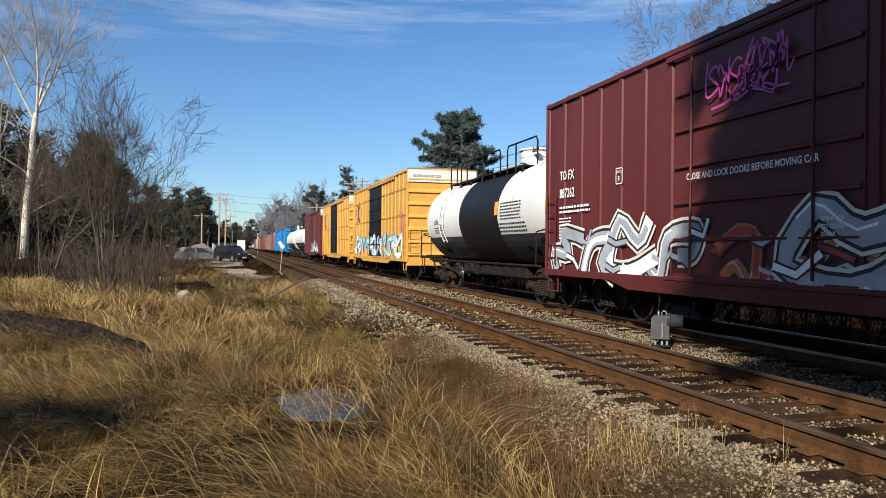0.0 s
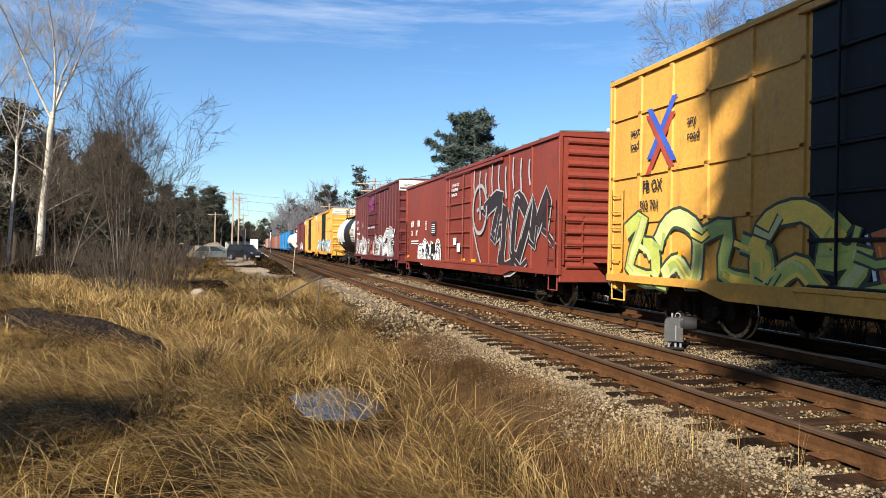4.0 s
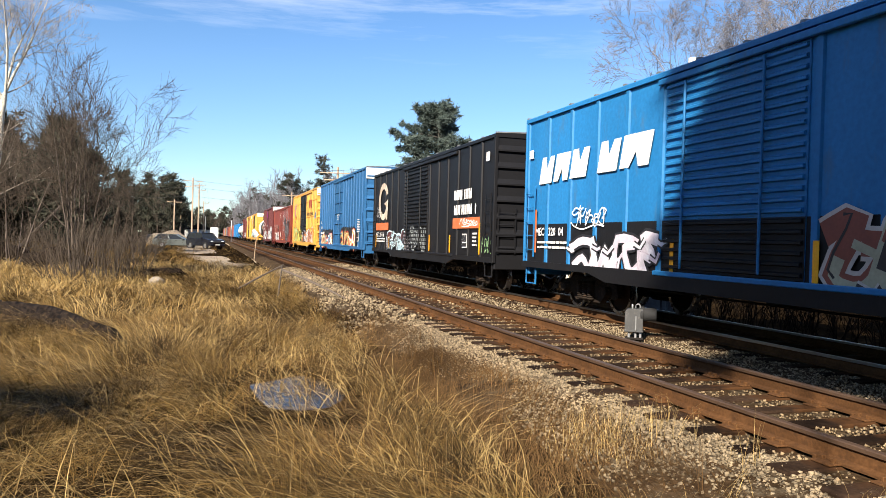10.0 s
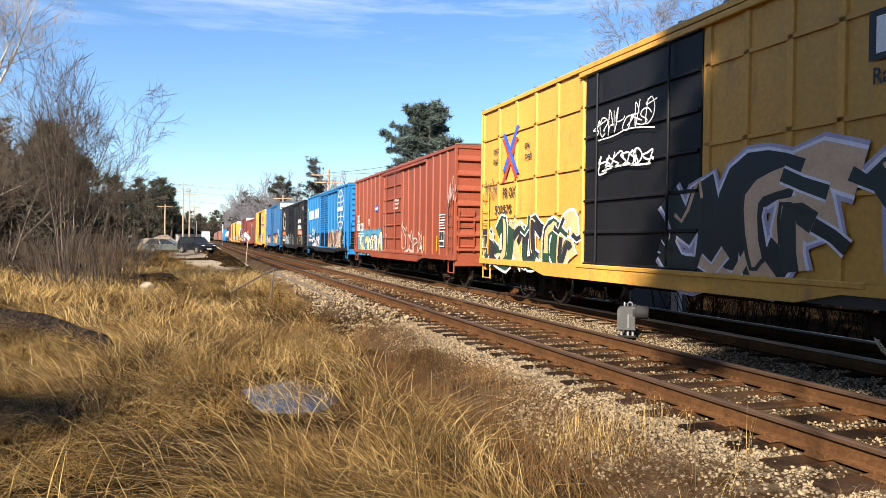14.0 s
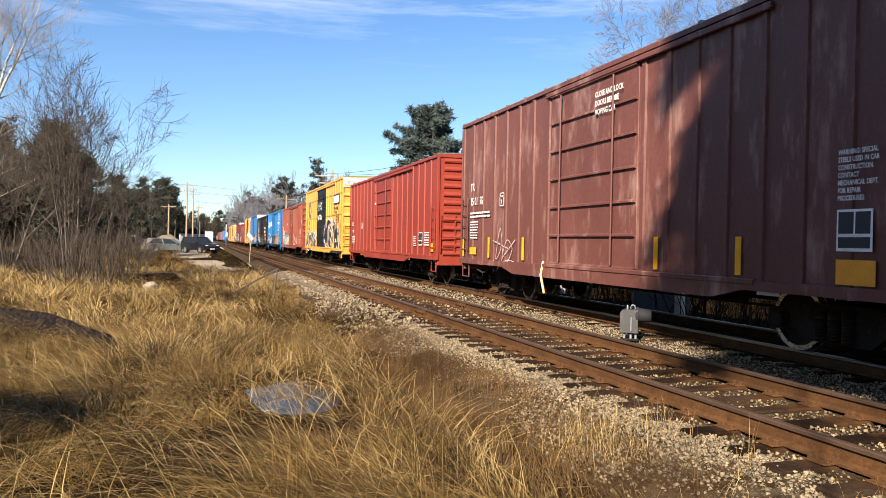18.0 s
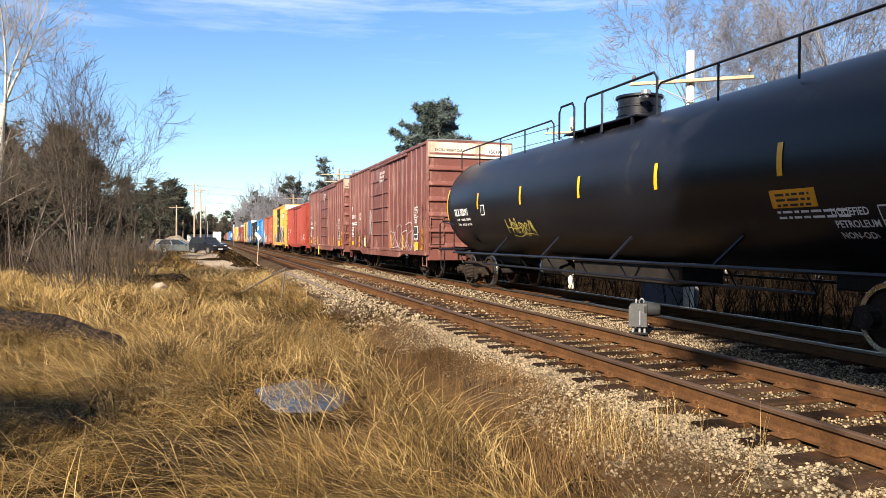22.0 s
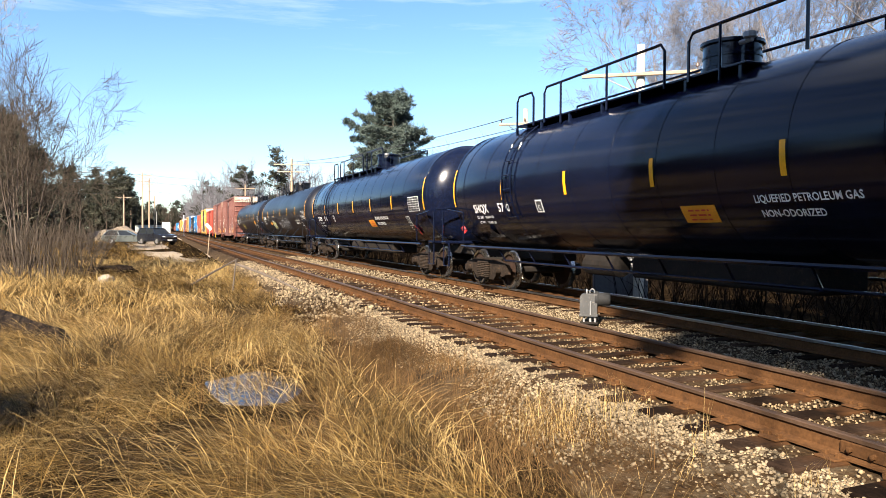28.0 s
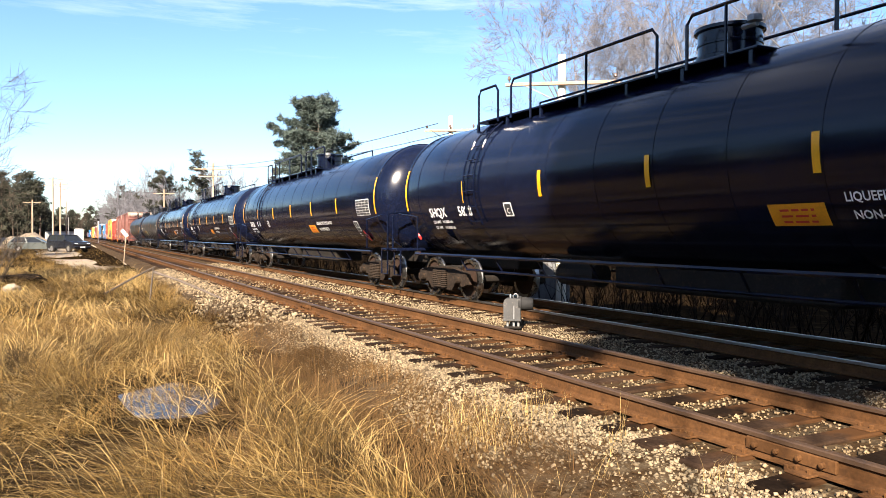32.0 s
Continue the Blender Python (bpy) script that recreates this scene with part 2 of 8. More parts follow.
M = {
    "maroon": paint("maroon car paint", (0.08789, 0.01698, 0.01637), amount=0.2),
    "red": paint("faded red car paint", (0.1758, 0.03333, 0.02061), amount=0.22),
    "bright_red": paint("red car paint", (0.2243, 0.03333, 0.0194), amount=0.16),
    "brick": paint("brick red car paint", (0.2182, 0.05334, 0.02788), amount=0.25),
    "brown": paint("brown car paint", (0.1213, 0.04364, 0.03394), stain=(0.28, 0.16, 0.13), amount=0.34),
    "yellow": paint("yellow car paint", (0.52, 0.27, 0.05), stain=(0.30, 0.15, 0.05), amount=0.2),
    "blue": paint("blue car paint", (0.017, 0.09, 0.215), stain=(0.05, 0.10, 0.16), amount=0.2),
    "sky_blue": paint("bright blue car paint", (0.01213, 0.1394, 0.3394), stain=(0.05, 0.12, 0.2), amount=0.2),
    "black": paint("black car paint", (0.0085, 0.0085, 0.0098), stain=(0.018, 0.016, 0.015), amount=0.2, spec=0.22),
    # the blue in this black stands in for sky mirrored by the gloss
    "tank_black": material("gloss black tank paint tinted as sky reflection", (0.003, 0.005, 0.015), rough=0.17, var=0.3, big=0.4, fine=9, bump=0.03, stain=(0.006, 0.008, 0.014), amount=0.05, streak=2.5, spec=0.32),
    "tank_satin": material("satin black tank paint", (0.006, 0.0065, 0.010), rough=0.36, var=0.3, big=0.4, fine=9, bump=0.04, stain=(0.024, 0.022, 0.021), amount=0.2, streak=2.5, spec=0.36),
    "white": paint("white paint", (0.5756, 0.5683, 0.5387), stain=(0.45, 0.40, 0.34), amount=0.15, var=0.06),
    "dirty_white": paint("dirty white paint", (0.4576, 0.4059, 0.3321), stain=(0.25, 0.16, 0.10), amount=0.4, var=0.15),
    "grey_blue": paint("dark lower car paint", (0.0245, 0.0315, 0.0385), amount=0.25),
    "hopper_grey": paint("grey car paint", (0.1213, 0.1272, 0.1333), amount=0.25),
    "rust_orange": paint("rusty orange car paint", (0.2061, 0.06668, 0.02728), amount=0.35),
    "letter": material("white stencil paint", (0.7, 0.69, 0.66), rough=0.6, var=0.10, big=3, fine=30, bump=0),
    "letter_black": material("black stencil paint", (0.018, 0.018, 0.02), rough=0.6, var=0.10, big=3, fine=30, bump=0),
    "letter_red": material("faded red lettering", (0.32, 0.05, 0.03), rough=0.6, var=0.15, big=3, fine=30, bump=0),
    "logo_blue": material("blue emblem paint", (0.04, 0.09, 0.42), rough=0.6, var=0.12, big=3, fine=30, bump=0),
    "logo_orange": material("orange stripe paint", (0.48, 0.12, 0.04), rough=0.6, var=0.15, big=3, fine=30, bump=0),
    "stripe": material("yellow reflective stripe", (0.80, 0.36, 0.012), rough=0.35, var=0.10, big=4, fine=40, bump=0),
    "placard": material("orange placard", (0.75, 0.30, 0.015), rough=0.5, var=0.10, big=4, fine=40, bump=0),
    "hazard": material("red hazard placard", (0.55, 0.03, 0.03), rough=0.5, var=0.10, big=4, fine=40, bump=0),
    "steel_dark": material("grimy cast steel", (0.0115, 0.0095, 0.008), rough=0.85, spec=0.2, var=0.35, big=3, fine=30, bump=0.3, stain=(0.035, 0.022, 0.014), amount=0.3),
    "truck": material("dusty cast truck steel", (0.0175, 0.0125, 0.0092), rough=0.9, spec=0.15, var=0.35, big=4, fine=30, bump=0.3, stain=(0.055, 0.032, 0.02), amount=0.35),
    "wheel": material("rusty wheel plate", (0.026, 0.014, 0.009), rough=0.85, spec=0.2, var=0.3, big=5, fine=30, bump=0.2, stain=(0.03, 0.02, 0.015), amount=0.3),
    "tread": material("polished tread steel", (0.48, 0.47, 0.46), rough=0.28, metal=1.0, var=0.12, big=6, fine=40, bump=0.05),
    "rail_rust": material("rusty rail steel", (0.078, 0.036, 0.014), rough=0.92, var=0.3, big=2.2, fine=35, bump=0.3, stain=(0.05, 0.024, 0.011), amount=0.4, spec=0.1),
    "rail_top": material("worn rail head", (0.085, 0.05, 0.03), rough=0.5, metal=0.4, var=0.2, big=2, fine=40, bump=0.08),
    "rail_shiny": material("polished rail head", (0.30, 0.295, 0.29), rough=0.35, metal=1.0, var=0.1, big=2, fine=40, bump=0.03),
    "tie": material("weathered oak tie", (0.021, 0.0125, 0.008), rough=0.97, spec=0.04, var=0.4, big=2.0, fine=28, bump=0.5, stain=(0.045, 0.028, 0.018), amount=0.30, island=-0.6),
    "gravel_bed": material("ballast bed", (0.042, 0.025, 0.0125), rough=0.95, var=0.45, big=1.2, fine=18, bump=0.9, stain=(0.085, 0.064, 0.04), amount=0.5, depth=0.03, spec=0.03),
    "stones_rusty": material("rust-stained ballast stone", (0.16, 0.115, 0.066), rough=0.95, var=0.3, big=0.7, fine=30, bump=0.2, island=0.7, stain=(0.14, 0.105, 0.066), amount=0.3, spec=0.2),
    "stones": material("ballast stone", (0.19, 0.147, 0.093), rough=0.92, spec=0.15, var=0.25, big=0.7, fine=30, bump=0.2, island=0.6, stain=(0.085, 0.065, 0.042), amount=0.3),
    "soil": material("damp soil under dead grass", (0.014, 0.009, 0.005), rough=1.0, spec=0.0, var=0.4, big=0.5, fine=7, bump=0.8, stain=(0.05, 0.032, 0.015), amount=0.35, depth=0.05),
    "dirt_road": material("pale dirt road", (0.2601, 0.2023, 0.1373), rough=0.95, var=0.2, big=0.25, fine=8, bump=0.4, stain=(0.24, 0.19, 0.12), amount=0.4),
    "straw": material("dead grass", (0.036, 0.021, 0.0068), rough=0.75, spec=0.1, var=0.3, big=0.9, fine=6, bump=0, island=0.8, hue=(0.20, 0.122, 0.037)),
    "straw_pale": material("bleached grass strands", (0.27, 0.18, 0.062), rough=0.65, spec=0.2, var=0.2, big=0.5, fine=5, bump=0, island=0.4, hue=(0.42, 0.295, 0.125)),
    "straw_red": material("russet dead grass", (0.047, 0.024, 0.0088), rough=0.85, spec=0.1, var=0.25, big=0.4, fine=5, bump=0, island=0.45, hue=(0.125, 0.072, 0.028)),
    "bark": material("grey brown bark", (0.0735, 0.0574, 0.0455), rough=0.9, var=0.3, big=3, fine=25, bump=0.5, island=0.25),
    "twig": material("brown twigs", (0.066, 0.052, 0.04), rough=0.9, spec=0.1, var=0.25, big=0.6, fine=20, bump=0, island=0.35),
    "twig_pale": material("pale winter twigs", (0.13, 0.126, 0.138), rough=0.85, var=0.25, big=0.6, fine=20, bump=0, island=0.3),
    "birch": material("pale birch bark", (0.50, 0.46, 0.38), rough=0.8, var=0.15, big=4, fine=18, bump=0.3, stain=(0.10, 0.085, 0.07), amount=0.3, streak=0.25),
    "needle": material("blue-green pine needles", (0.045, 0.064, 0.056), rough=0.7, spec=0.2, var=0.35, big=0.7, fine=8, bump=0, island=0.4, hue=(0.085, 0.11, 0.095)),
    "needle_dark": material("dark pine needles", (0.026, 0.031, 0.023), rough=0.8, spec=0.1, var=0.35, big=0.4, fine=8, bump=0, island=0.45, hue=(0.065, 0.064, 0.046)),
    "twig_birch": material("pale birch twigs", (0.26, 0.225, 0.19), rough=0.85, spec=0.2, var=0.25, big=2, fine=20, bump=0, island=0.3),
    # near black: the deep shade behind the train is put into this colour
    "brush": material("brush and leaf litter darkened as shade", (0.011, 0.0072, 0.005), rough=0.95, spec=0.03, var=0.3, big=0.6, fine=20, bump=0, island=0.35),
    "bark_pale": material("pale grey bark", (0.21, 0.185, 0.17), rough=0.9, var=0.3, big=3, fine=25, bump=0.4, island=0.2),
    "box_grey": material("light grey enamel", (0.042, 0.043, 0.044), rough=0.5, var=0.12, big=6, fine=30, bump=0.1, stain=(0.20, 0.17, 0.14), amount=0.2),
    "log": material("weathered log", (0.014, 0.010, 0.007), rough=0.95, spec=0.1, var=0.4, big=2.5, fine=22, bump=0.8, stain=(0.028, 0.02, 0.014), amount=0.2, depth=0.03),
    "pole": material("weathered pole wood", (0.34, 0.25, 0.17), rough=0.9, var=0.25, big=2, fine=25, bump=0.3, streak=6),
    "pole_pale": material("bleached pole wood", (0.62, 0.57, 0.46), rough=0.85, var=0.15, big=2, fine=25, bump=0.2, streak=6),
    "galv": material("galvanised grey steel", (0.20, 0.205, 0.21), rough=0.5, metal=0.4, var=0.15, big=5, fine=30, bump=0.15),
    "wire": material("dark cable", (0.03, 0.03, 0.032), rough=0.6, var=0.1, bump=0),
    "ceramic": material("brown glazed insulator", (0.10, 0.07, 0.055), rough=0.25, var=0.1, bump=0),
    "rubber": material("tyre rubber", (0.0132, 0.0132, 0.0138), rough=0.85, var=0.2, big=4, fine=40, bump=0.2),
    "suv": material("black car lacquer", (0.010, 0.011, 0.015), rough=0.22, var=0.1, big=2, fine=30, bump=0, coat=0.6),
    "wagon": material("grey green car lacquer", (0.115, 0.13, 0.125), rough=0.3, metal=0.4, var=0.08, big=2, fine=30, bump=0, coat=0.6),
    "glass_dark": material("dark car glass", (0.015, 0.018, 0.02), rough=0.06, var=0.05, bump=0),
    "lamp": material("clear lamp lens", (0.65, 0.66, 0.66), rough=0.12, var=0.05, bump=0),
    "alloy": material("alloy wheel", (0.55, 0.55, 0.56), rough=0.3, metal=0.9, var=0.08, bump=0),
    "stone": material("pale boulder", (0.22, 0.19, 0.155), rough=0.9, var=0.2, big=3, fine=20, bump=0.5),
}
water = bpy.data.materials.new("puddle water")
water.use_nodes = True
wb = water.node_tree.nodes["Principled BSDF"]
wb.inputs["Base Color"].default_value = (0.030, 0.026, 0.020, 1)
wb.inputs["Roughness"].default_value = 0.04
wb.inputs["IOR"].default_value = 1.33
rip = water.node_tree.nodes.new("ShaderNodeTexNoise")
rip.inputs["Scale"].default_value = 7
rbp = water.node_tree.nodes.new("ShaderNodeBump")
rbp.inputs["Strength"].default_value, rbp.inputs["Distance"].default_value = 0.06, 0.01
water.node_tree.links.new(rip.outputs["Fac"], rbp.inputs["Height"])
water.node_tree.links.new(rbp.outputs["Normal"], wb.inputs["Normal"])
M["water"] = water
gn, gl = M["log"].node_tree.nodes, M["log"].node_tree.links
g_co, g_map, g_no, g_bump = gn.new("ShaderNodeTexCoord"), gn.new("ShaderNodeMapping"), gn.new("ShaderNodeTexNoise"), gn.new("ShaderNodeBump")
g_map.inputs["Rotation"].default_value = (0, 0, radians(-34))
g_map.inputs["Scale"].default_value = (9.0, 0.5, 14.0)
g_no.inputs["Scale"].default_value, g_no.inputs["Detail"].default_value = 1.6, 7
g_bump.inputs["Strength"].default_value, g_bump.inputs["Distance"].default_value = 1.0, 0.09
g_ramp = gn.new("ShaderNodeValToRGB")
g_ramp.color_ramp.elements[0].position, g_ramp.color_ramp.elements[0].color = 0.40, (0.006, 0.004, 0.003, 1)
g_ramp.color_ramp.elements[1].position, g_ramp.color_ramp.elements[1].color = 0.62, (0.030, 0.020, 0.013, 1)
gl.new(g_co.outputs["Object"], g_map.inputs["Vector"])
gl.new(g_map.outputs["Vector"], g_no.inputs["Vector"])
gl.new(g_no.outputs["Fac"], g_bump.inputs["Height"])
gl.new(g_no.outputs["Fac"], g_ramp.inputs["Fac"])
gl.new(g_ramp.outputs["Color"], gn["Principled BSDF"].inputs["Base Color"])
gl.new(g_bump.outputs["Normal"], gn["Principled BSDF"].inputs["Normal"])
# rust from the rails has soaked into the ties on both sides of each rail
tn, tl = M["tie"].node_tree.nodes, M["tie"].node_tree.links
t_out = tn["Principled BSDF"].inputs["Base Color"].links[0].from_socket
t_co, t_x, t_abs, t_d = tn.new("ShaderNodeTexCoord"), tn.new("ShaderNodeSeparateXYZ"), tn.new("ShaderNodeMath"), tn.new("ShaderNodeMath")
t_abs.operation, t_d.operation = "ABSOLUTE", "SUBTRACT"
t_d.inputs[1].default_value = 0.62
t_far = tn.new("ShaderNodeMath")
t_far.operation = "ABSOLUTE"
t_near = tn.new("ShaderNodeMapRange")
for key, value in (("From Min", 0.62), ("From Max", 0.10), ("To Min", 0.0), ("To Max", 1.0)):
    t_near.inputs[key].default_value = value
t_no = tn.new("ShaderNodeTexNoise")
t_no.inputs["Scale"].default_value, t_no.inputs["Detail"].default_value = 7, 6
t_mul = tn.new("ShaderNodeMath")
t_mul.operation = "MULTIPLY"
t_ramp = tn.new("ShaderNodeMapRange")
t_ramp.inputs["From Min"].default_value, t_ramp.inputs["From Max"].default_value = 0.15, 0.45
t_mix = tn.new("ShaderNodeMix")
t_mix.data_type = "RGBA"
t_mix.inputs["B"].default_value = (0.060, 0.028, 0.012, 1)
tl.new(t_co.outputs["Object"], t_x.inputs["Vector"])
tl.new(t_x.outputs["X"], t_abs.inputs[0])
tl.new(t_abs.outputs[0], t_d.inputs[0])
tl.new(t_d.outputs[0], t_far.inputs[0])
tl.new(t_far.outputs[0], t_near.inputs["Value"])
tl.new(t_co.outputs["Object"], t_no.inputs["Vector"])
tl.new(t_near.outputs["Result"], t_mul.inputs[0])
tl.new(t_no.outputs["Fac"], t_mul.inputs[1])
tl.new(t_mul.outputs[0], t_ramp.inputs["Value"])
tl.new(t_ramp.outputs["Result"], t_mix.inputs["Factor"])
tl.new(t_out, t_mix.inputs["A"])
tl.new(t_mix.outputs["Result"], tn["Principled BSDF"].inputs["Base Color"])

# ---- mesh helpers ----
class Solid:
    """Gathers vertices and faces of one part."""

    def __init__(self):
        self.v, self.f = [], []

    def add(self, pts, faces):
        k = len(self.v)
        self.v += [tuple(p) for p in pts]
        self.f += [tuple(k + i for i in q) for q in faces]
        return self

    def box(self, x0, x1, y0, y1, z0, z1):
        return self.add([(x, y, z) for z in (z0, z1) for y in (y0, y1) for x in (x0, x1)],
                        [(0, 2, 3, 1), (4, 5, 7, 6), (0, 1, 5, 4), (2, 6, 7, 3), (0, 4, 6, 2), (1, 3, 7, 5)])

    def bevelled(self, x0, x1, y0, y1, z0, z1, c=0.01):
        """A box whose edges are cut at 45 degrees."""
        p, mid, half = [], ((x0 + x1) / 2, (y0 + y1) / 2, (z0 + z1) / 2), ((x1 - x0) / 2, (y1 - y0) / 2, (z1 - z0) / 2)
        idx = {}
        for sx in (-1, 1):
            for sy in (-1, 1):
                for sz in (-1, 1):
                    for a in range(3):
                        q = [mid[i] + (sx, sy, sz)[i] * (half[i] - (0 if i == a else c)) for i in range(3)]
                        idx[sx, sy, sz, a] = len(p)
                        p.append(q)
        faces = []
        s = (-1, 1)
        for i in s:
            faces.append([idx[i, -1, -1, 0], idx[i, 1, -1, 0], idx[i, 1, 1, 0], idx[i, -1, 1, 0]])
            faces.append([idx[-1, i, -1, 1], idx[1, i, -1, 1], idx[1, i, 1, 1], idx[-1, i, 1, 1]])
            faces.append([idx[-1, -1, i, 2], idx[1, -1, i, 2], idx[1, 1, i, 2], idx[-1, 1, i, 2]])
            for j in s:
                faces.append([idx[i, j, -1, 0], idx[i, j, 1, 0], idx[i, j, 1, 1], idx[i, j, -1, 1]])
                faces.append([idx[i, -1, j, 0], idx[i, 1, j, 0], idx[i, 1, j, 2], idx[i, -1, j, 2]])
                faces.append([idx[-1, i, j, 1], idx[1, i, j, 1], idx[1, i, j, 2], idx[-1, i, j, 2]])
                for k in s:
                    faces.append([idx[i, j, k, 0], idx[i, j, k, 1], idx[i, j, k, 2]])
        return self.add(p, faces)

    def prism(self, poly, axis, d0, d1):
        """A closed outline in the plane across an axis, drawn out from d0 to d1 along it. Outline in the axes that follow, in order."""
        order = {"x": (2, 0, 1), "y": (1, 2, 0), "z": (0, 1, 2)}[axis]
        n, pts = len(poly), []
        for d in (d0, d1):
            for a, b in poly:
                raw = {"x": (d, a, b), "y": (a, d, b), "z": (a, b, d)}[axis]
                pts.append(raw)
        faces = [tuple(range(n)), tuple(range(2 * n - 1, n - 1, -1))]
        faces += [(i, (i + 1) % n, n + (i + 1) % n, n + i) for i in range(n)]
        return self.add(pts, faces)

    def tube(self, path, radius, sides=6, cap=True):
        path = [Vector(p) for p in path]
        pts, faces = [], []
        for i, p in enumerate(path):
            way = (path[min(i + 1, len(path) - 1)] - path[max(i - 1, 0)]).normalized()
            side = way.cross(Vector((0, 0, 1)) if abs(way.z) < 0.9 else Vector((1, 0, 0))).normalized()
            up = side.cross(way)
            r = radius[i] if isinstance(radius, (list, tuple)) else radius
            for k in range(sides):
                a = 2 * math.pi * k / sides
                pts.append(p + side * (r * math.cos(a)) + up * (r * math.sin(a)))
        for i in range(len(path) - 1):
            for k in range(sides):
                a, b = i * sides + k, i * sides + (k + 1) % sides
                faces.append((a, b, b + sides, a + sides))
        if cap:
            faces += [tuple(range(sides - 1, -1, -1)), tuple(range((len(path) - 1) * sides, len(path) * sides))]
        return self.add(pts, faces)

    def lathe(self, profile, axis="x", sides=24, centre=(0, 0, 0), cap=True):
        """A profile of (along, radius) turned about an axis."""
        pts, faces, n = [], [], len(profile)
        for d, r in profile:
            for k in range(sides):
                a = 2 * math.pi * k / sides
                c, s = r * math.cos(a), r * math.sin(a)
                q = {"x": (d, c, s), "y": (c, d, s), "z": (c, s, d)}[axis]
                pts.append(tuple(q[i] + centre[i] for i in range(3)))
        for i in range(n - 1):
            for k in range(sides):
                a, b = i * sides + k, i * sides + (k + 1) % sides
                faces.append((a, b, b + sides, a + sides))
        if cap:
            faces += [tuple(range(sides)), tuple(range((n - 1) * sides, n * sides))]
        return self.add(pts, faces)

    def mesh(self, name, mat, smooth=False):
        me = bpy.data.meshes.new(name)
        me.from_pydata(self.v, [], self.f)
        me.materials.append(mat)
        bm = bmesh.new()
        bm.from_mesh(me)
        bmesh.ops.recalc_face_normals(bm, faces=bm.faces)
        bm.to_mesh(me)
        bm.free()
        if smooth:
            me.shade_smooth()
            me.set_sharp_from_angle(angle=radians(32))
        me.update()
        return me


def part(name, solid, mat, parent=None, label="", m=None, smooth=False):
    """One mesh object under a thing, or at top level."""
    ob = new(name, solid.mesh(name, M[mat] if isinstance(mat, str) else mat, smooth) if isinstance(solid, Solid) else solid)
    ob.parent = parent
    if m is not None:
        ob.matrix_basis = m
    return tagged(ob, label)


def thing(name, label, category, m=None, group="", kind=""):
    ob = new(name)
    ob.empty_display_size = 0.3
    if m is not None:
        ob.matrix_basis = m
    return tagged(ob, label, category, group, kind)


def bulk_mesh(name, verts, faces, mat, smooth=False):
    """Many alike pieces at once: arrays of vertices and of triangles or quads."""
    verts, faces = np.asarray(verts, np.float32).reshape(-1, 3), np.asarray(faces, np.int32)
    me = bpy.data.meshes.new(name)
    k = faces.shape[1]
    me.vertices.add(len(verts))
    me.vertices.foreach_set("co", verts.ravel())
    me.loops.add(faces.size)
    me.loops.foreach_set("vertex_index", faces.ravel())
    me.polygons.add(len(faces))
    me.polygons.foreach_set("loop_start", np.arange(0, faces.size, k, dtype=np.int32))
    me.materials.append(M[mat] if isinstance(mat, str) else mat)
    if smooth:
        me.polygons.foreach_set("use_smooth", np.ones(len(faces), bool))
    me.update(calc_edges=True)
    me.validate()
    return me


def smooth01(a, b, x):
    u = np.clip((np.asarray(x, float) - a) / (b - a), 0, 1)
    return u * u * (3 - 2 * u)


def waves(x, y):
    """A gentle uneven lie of the land, from a few crossed swells."""
    return (np.sin(x * 0.9 + y * 0.35) * 0.5 + np.sin(x * 0.31 - y * 0.77 + 1.3) * 0.6 + np.sin(x * 1.9 + y * 1.4 + 0.4) * 0.25 + np.sin(-x * 2.7 + y * 2.2) * 0.15) * 0.06


PUDDLE = (1.05, 9.2)


def ground_z(x, y):
    x, y = np.asarray(x, float), np.asarray(y, float)
    z = -0.50 + 0.34 * smooth01(12, 70, y) + waves(x, y) * (1 - smooth01(2.0, 3.6, x)) * (1 - 0.7 * smooth01(45, 80, y))
    z = z + (-0.46 - z) * smooth01(2.2, 3.6, x) * (1 - smooth01(11.5, 14, x))
    z = z - 0.35 * smooth01(11, 15, x) * (1 - smooth01(25, 60, x))
    d = np.hypot((x - PUDDLE[0]) / 0.85, (y - PUDDLE[1]) / 1.7)
    z = z - 0.14 * (1 - smooth01(0.4, 1.6, d))
    return z


# ---- ground: one sheet to the horizon ----
def spread(near, step, far, count):
    a = np.arange(-near, near + step, step)
    b = near + (far - near) * (np.linspace(0, 1, count)[1:] ** 2.2)
    return np.concatenate([-b[::-1], a, b])


gx = spread(14, 0.35, 900, 22)
gy = np.concatenate([-40 - 260 * np.linspace(1, 0, 10) ** 2, np.arange(-36, 44, 0.5), 44 + 2400 * np.linspace(0, 1, 40) ** 2.5])
GX, GY = np.meshgrid(gx, gy)
gv = np.stack([GX, GY, ground_z(GX, GY)], -1).reshape(-1, 3)
i, j = np.meshgrid(np.arange(len(gy) - 1), np.arange(len(gx) - 1), indexing="ij")
a = (i * len(gx) + j).ravel()
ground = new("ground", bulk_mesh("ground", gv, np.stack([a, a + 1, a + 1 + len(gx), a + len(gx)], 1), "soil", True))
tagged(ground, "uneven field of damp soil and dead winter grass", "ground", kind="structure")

water_ob = Solid()
ring = [(PUDDLE[0] + 0.78 * math.cos(k) * (1 + 0.30 * math.sin(3 * k + 1) + 0.12 * math.sin(5 * k)), PUDDLE[1] + 1.55 * math.sin(k) * (1 + 0.25 * math.sin(2 * k + 0.6))) for k in np.linspace(0, 2 * math.pi, 40)[:-1]]
water_ob.prism(ring, "z", -0.72, -0.615)
part("water", water_ob, "water", None, "shallow puddle of still water among dead grass")["kind"] = "structure"

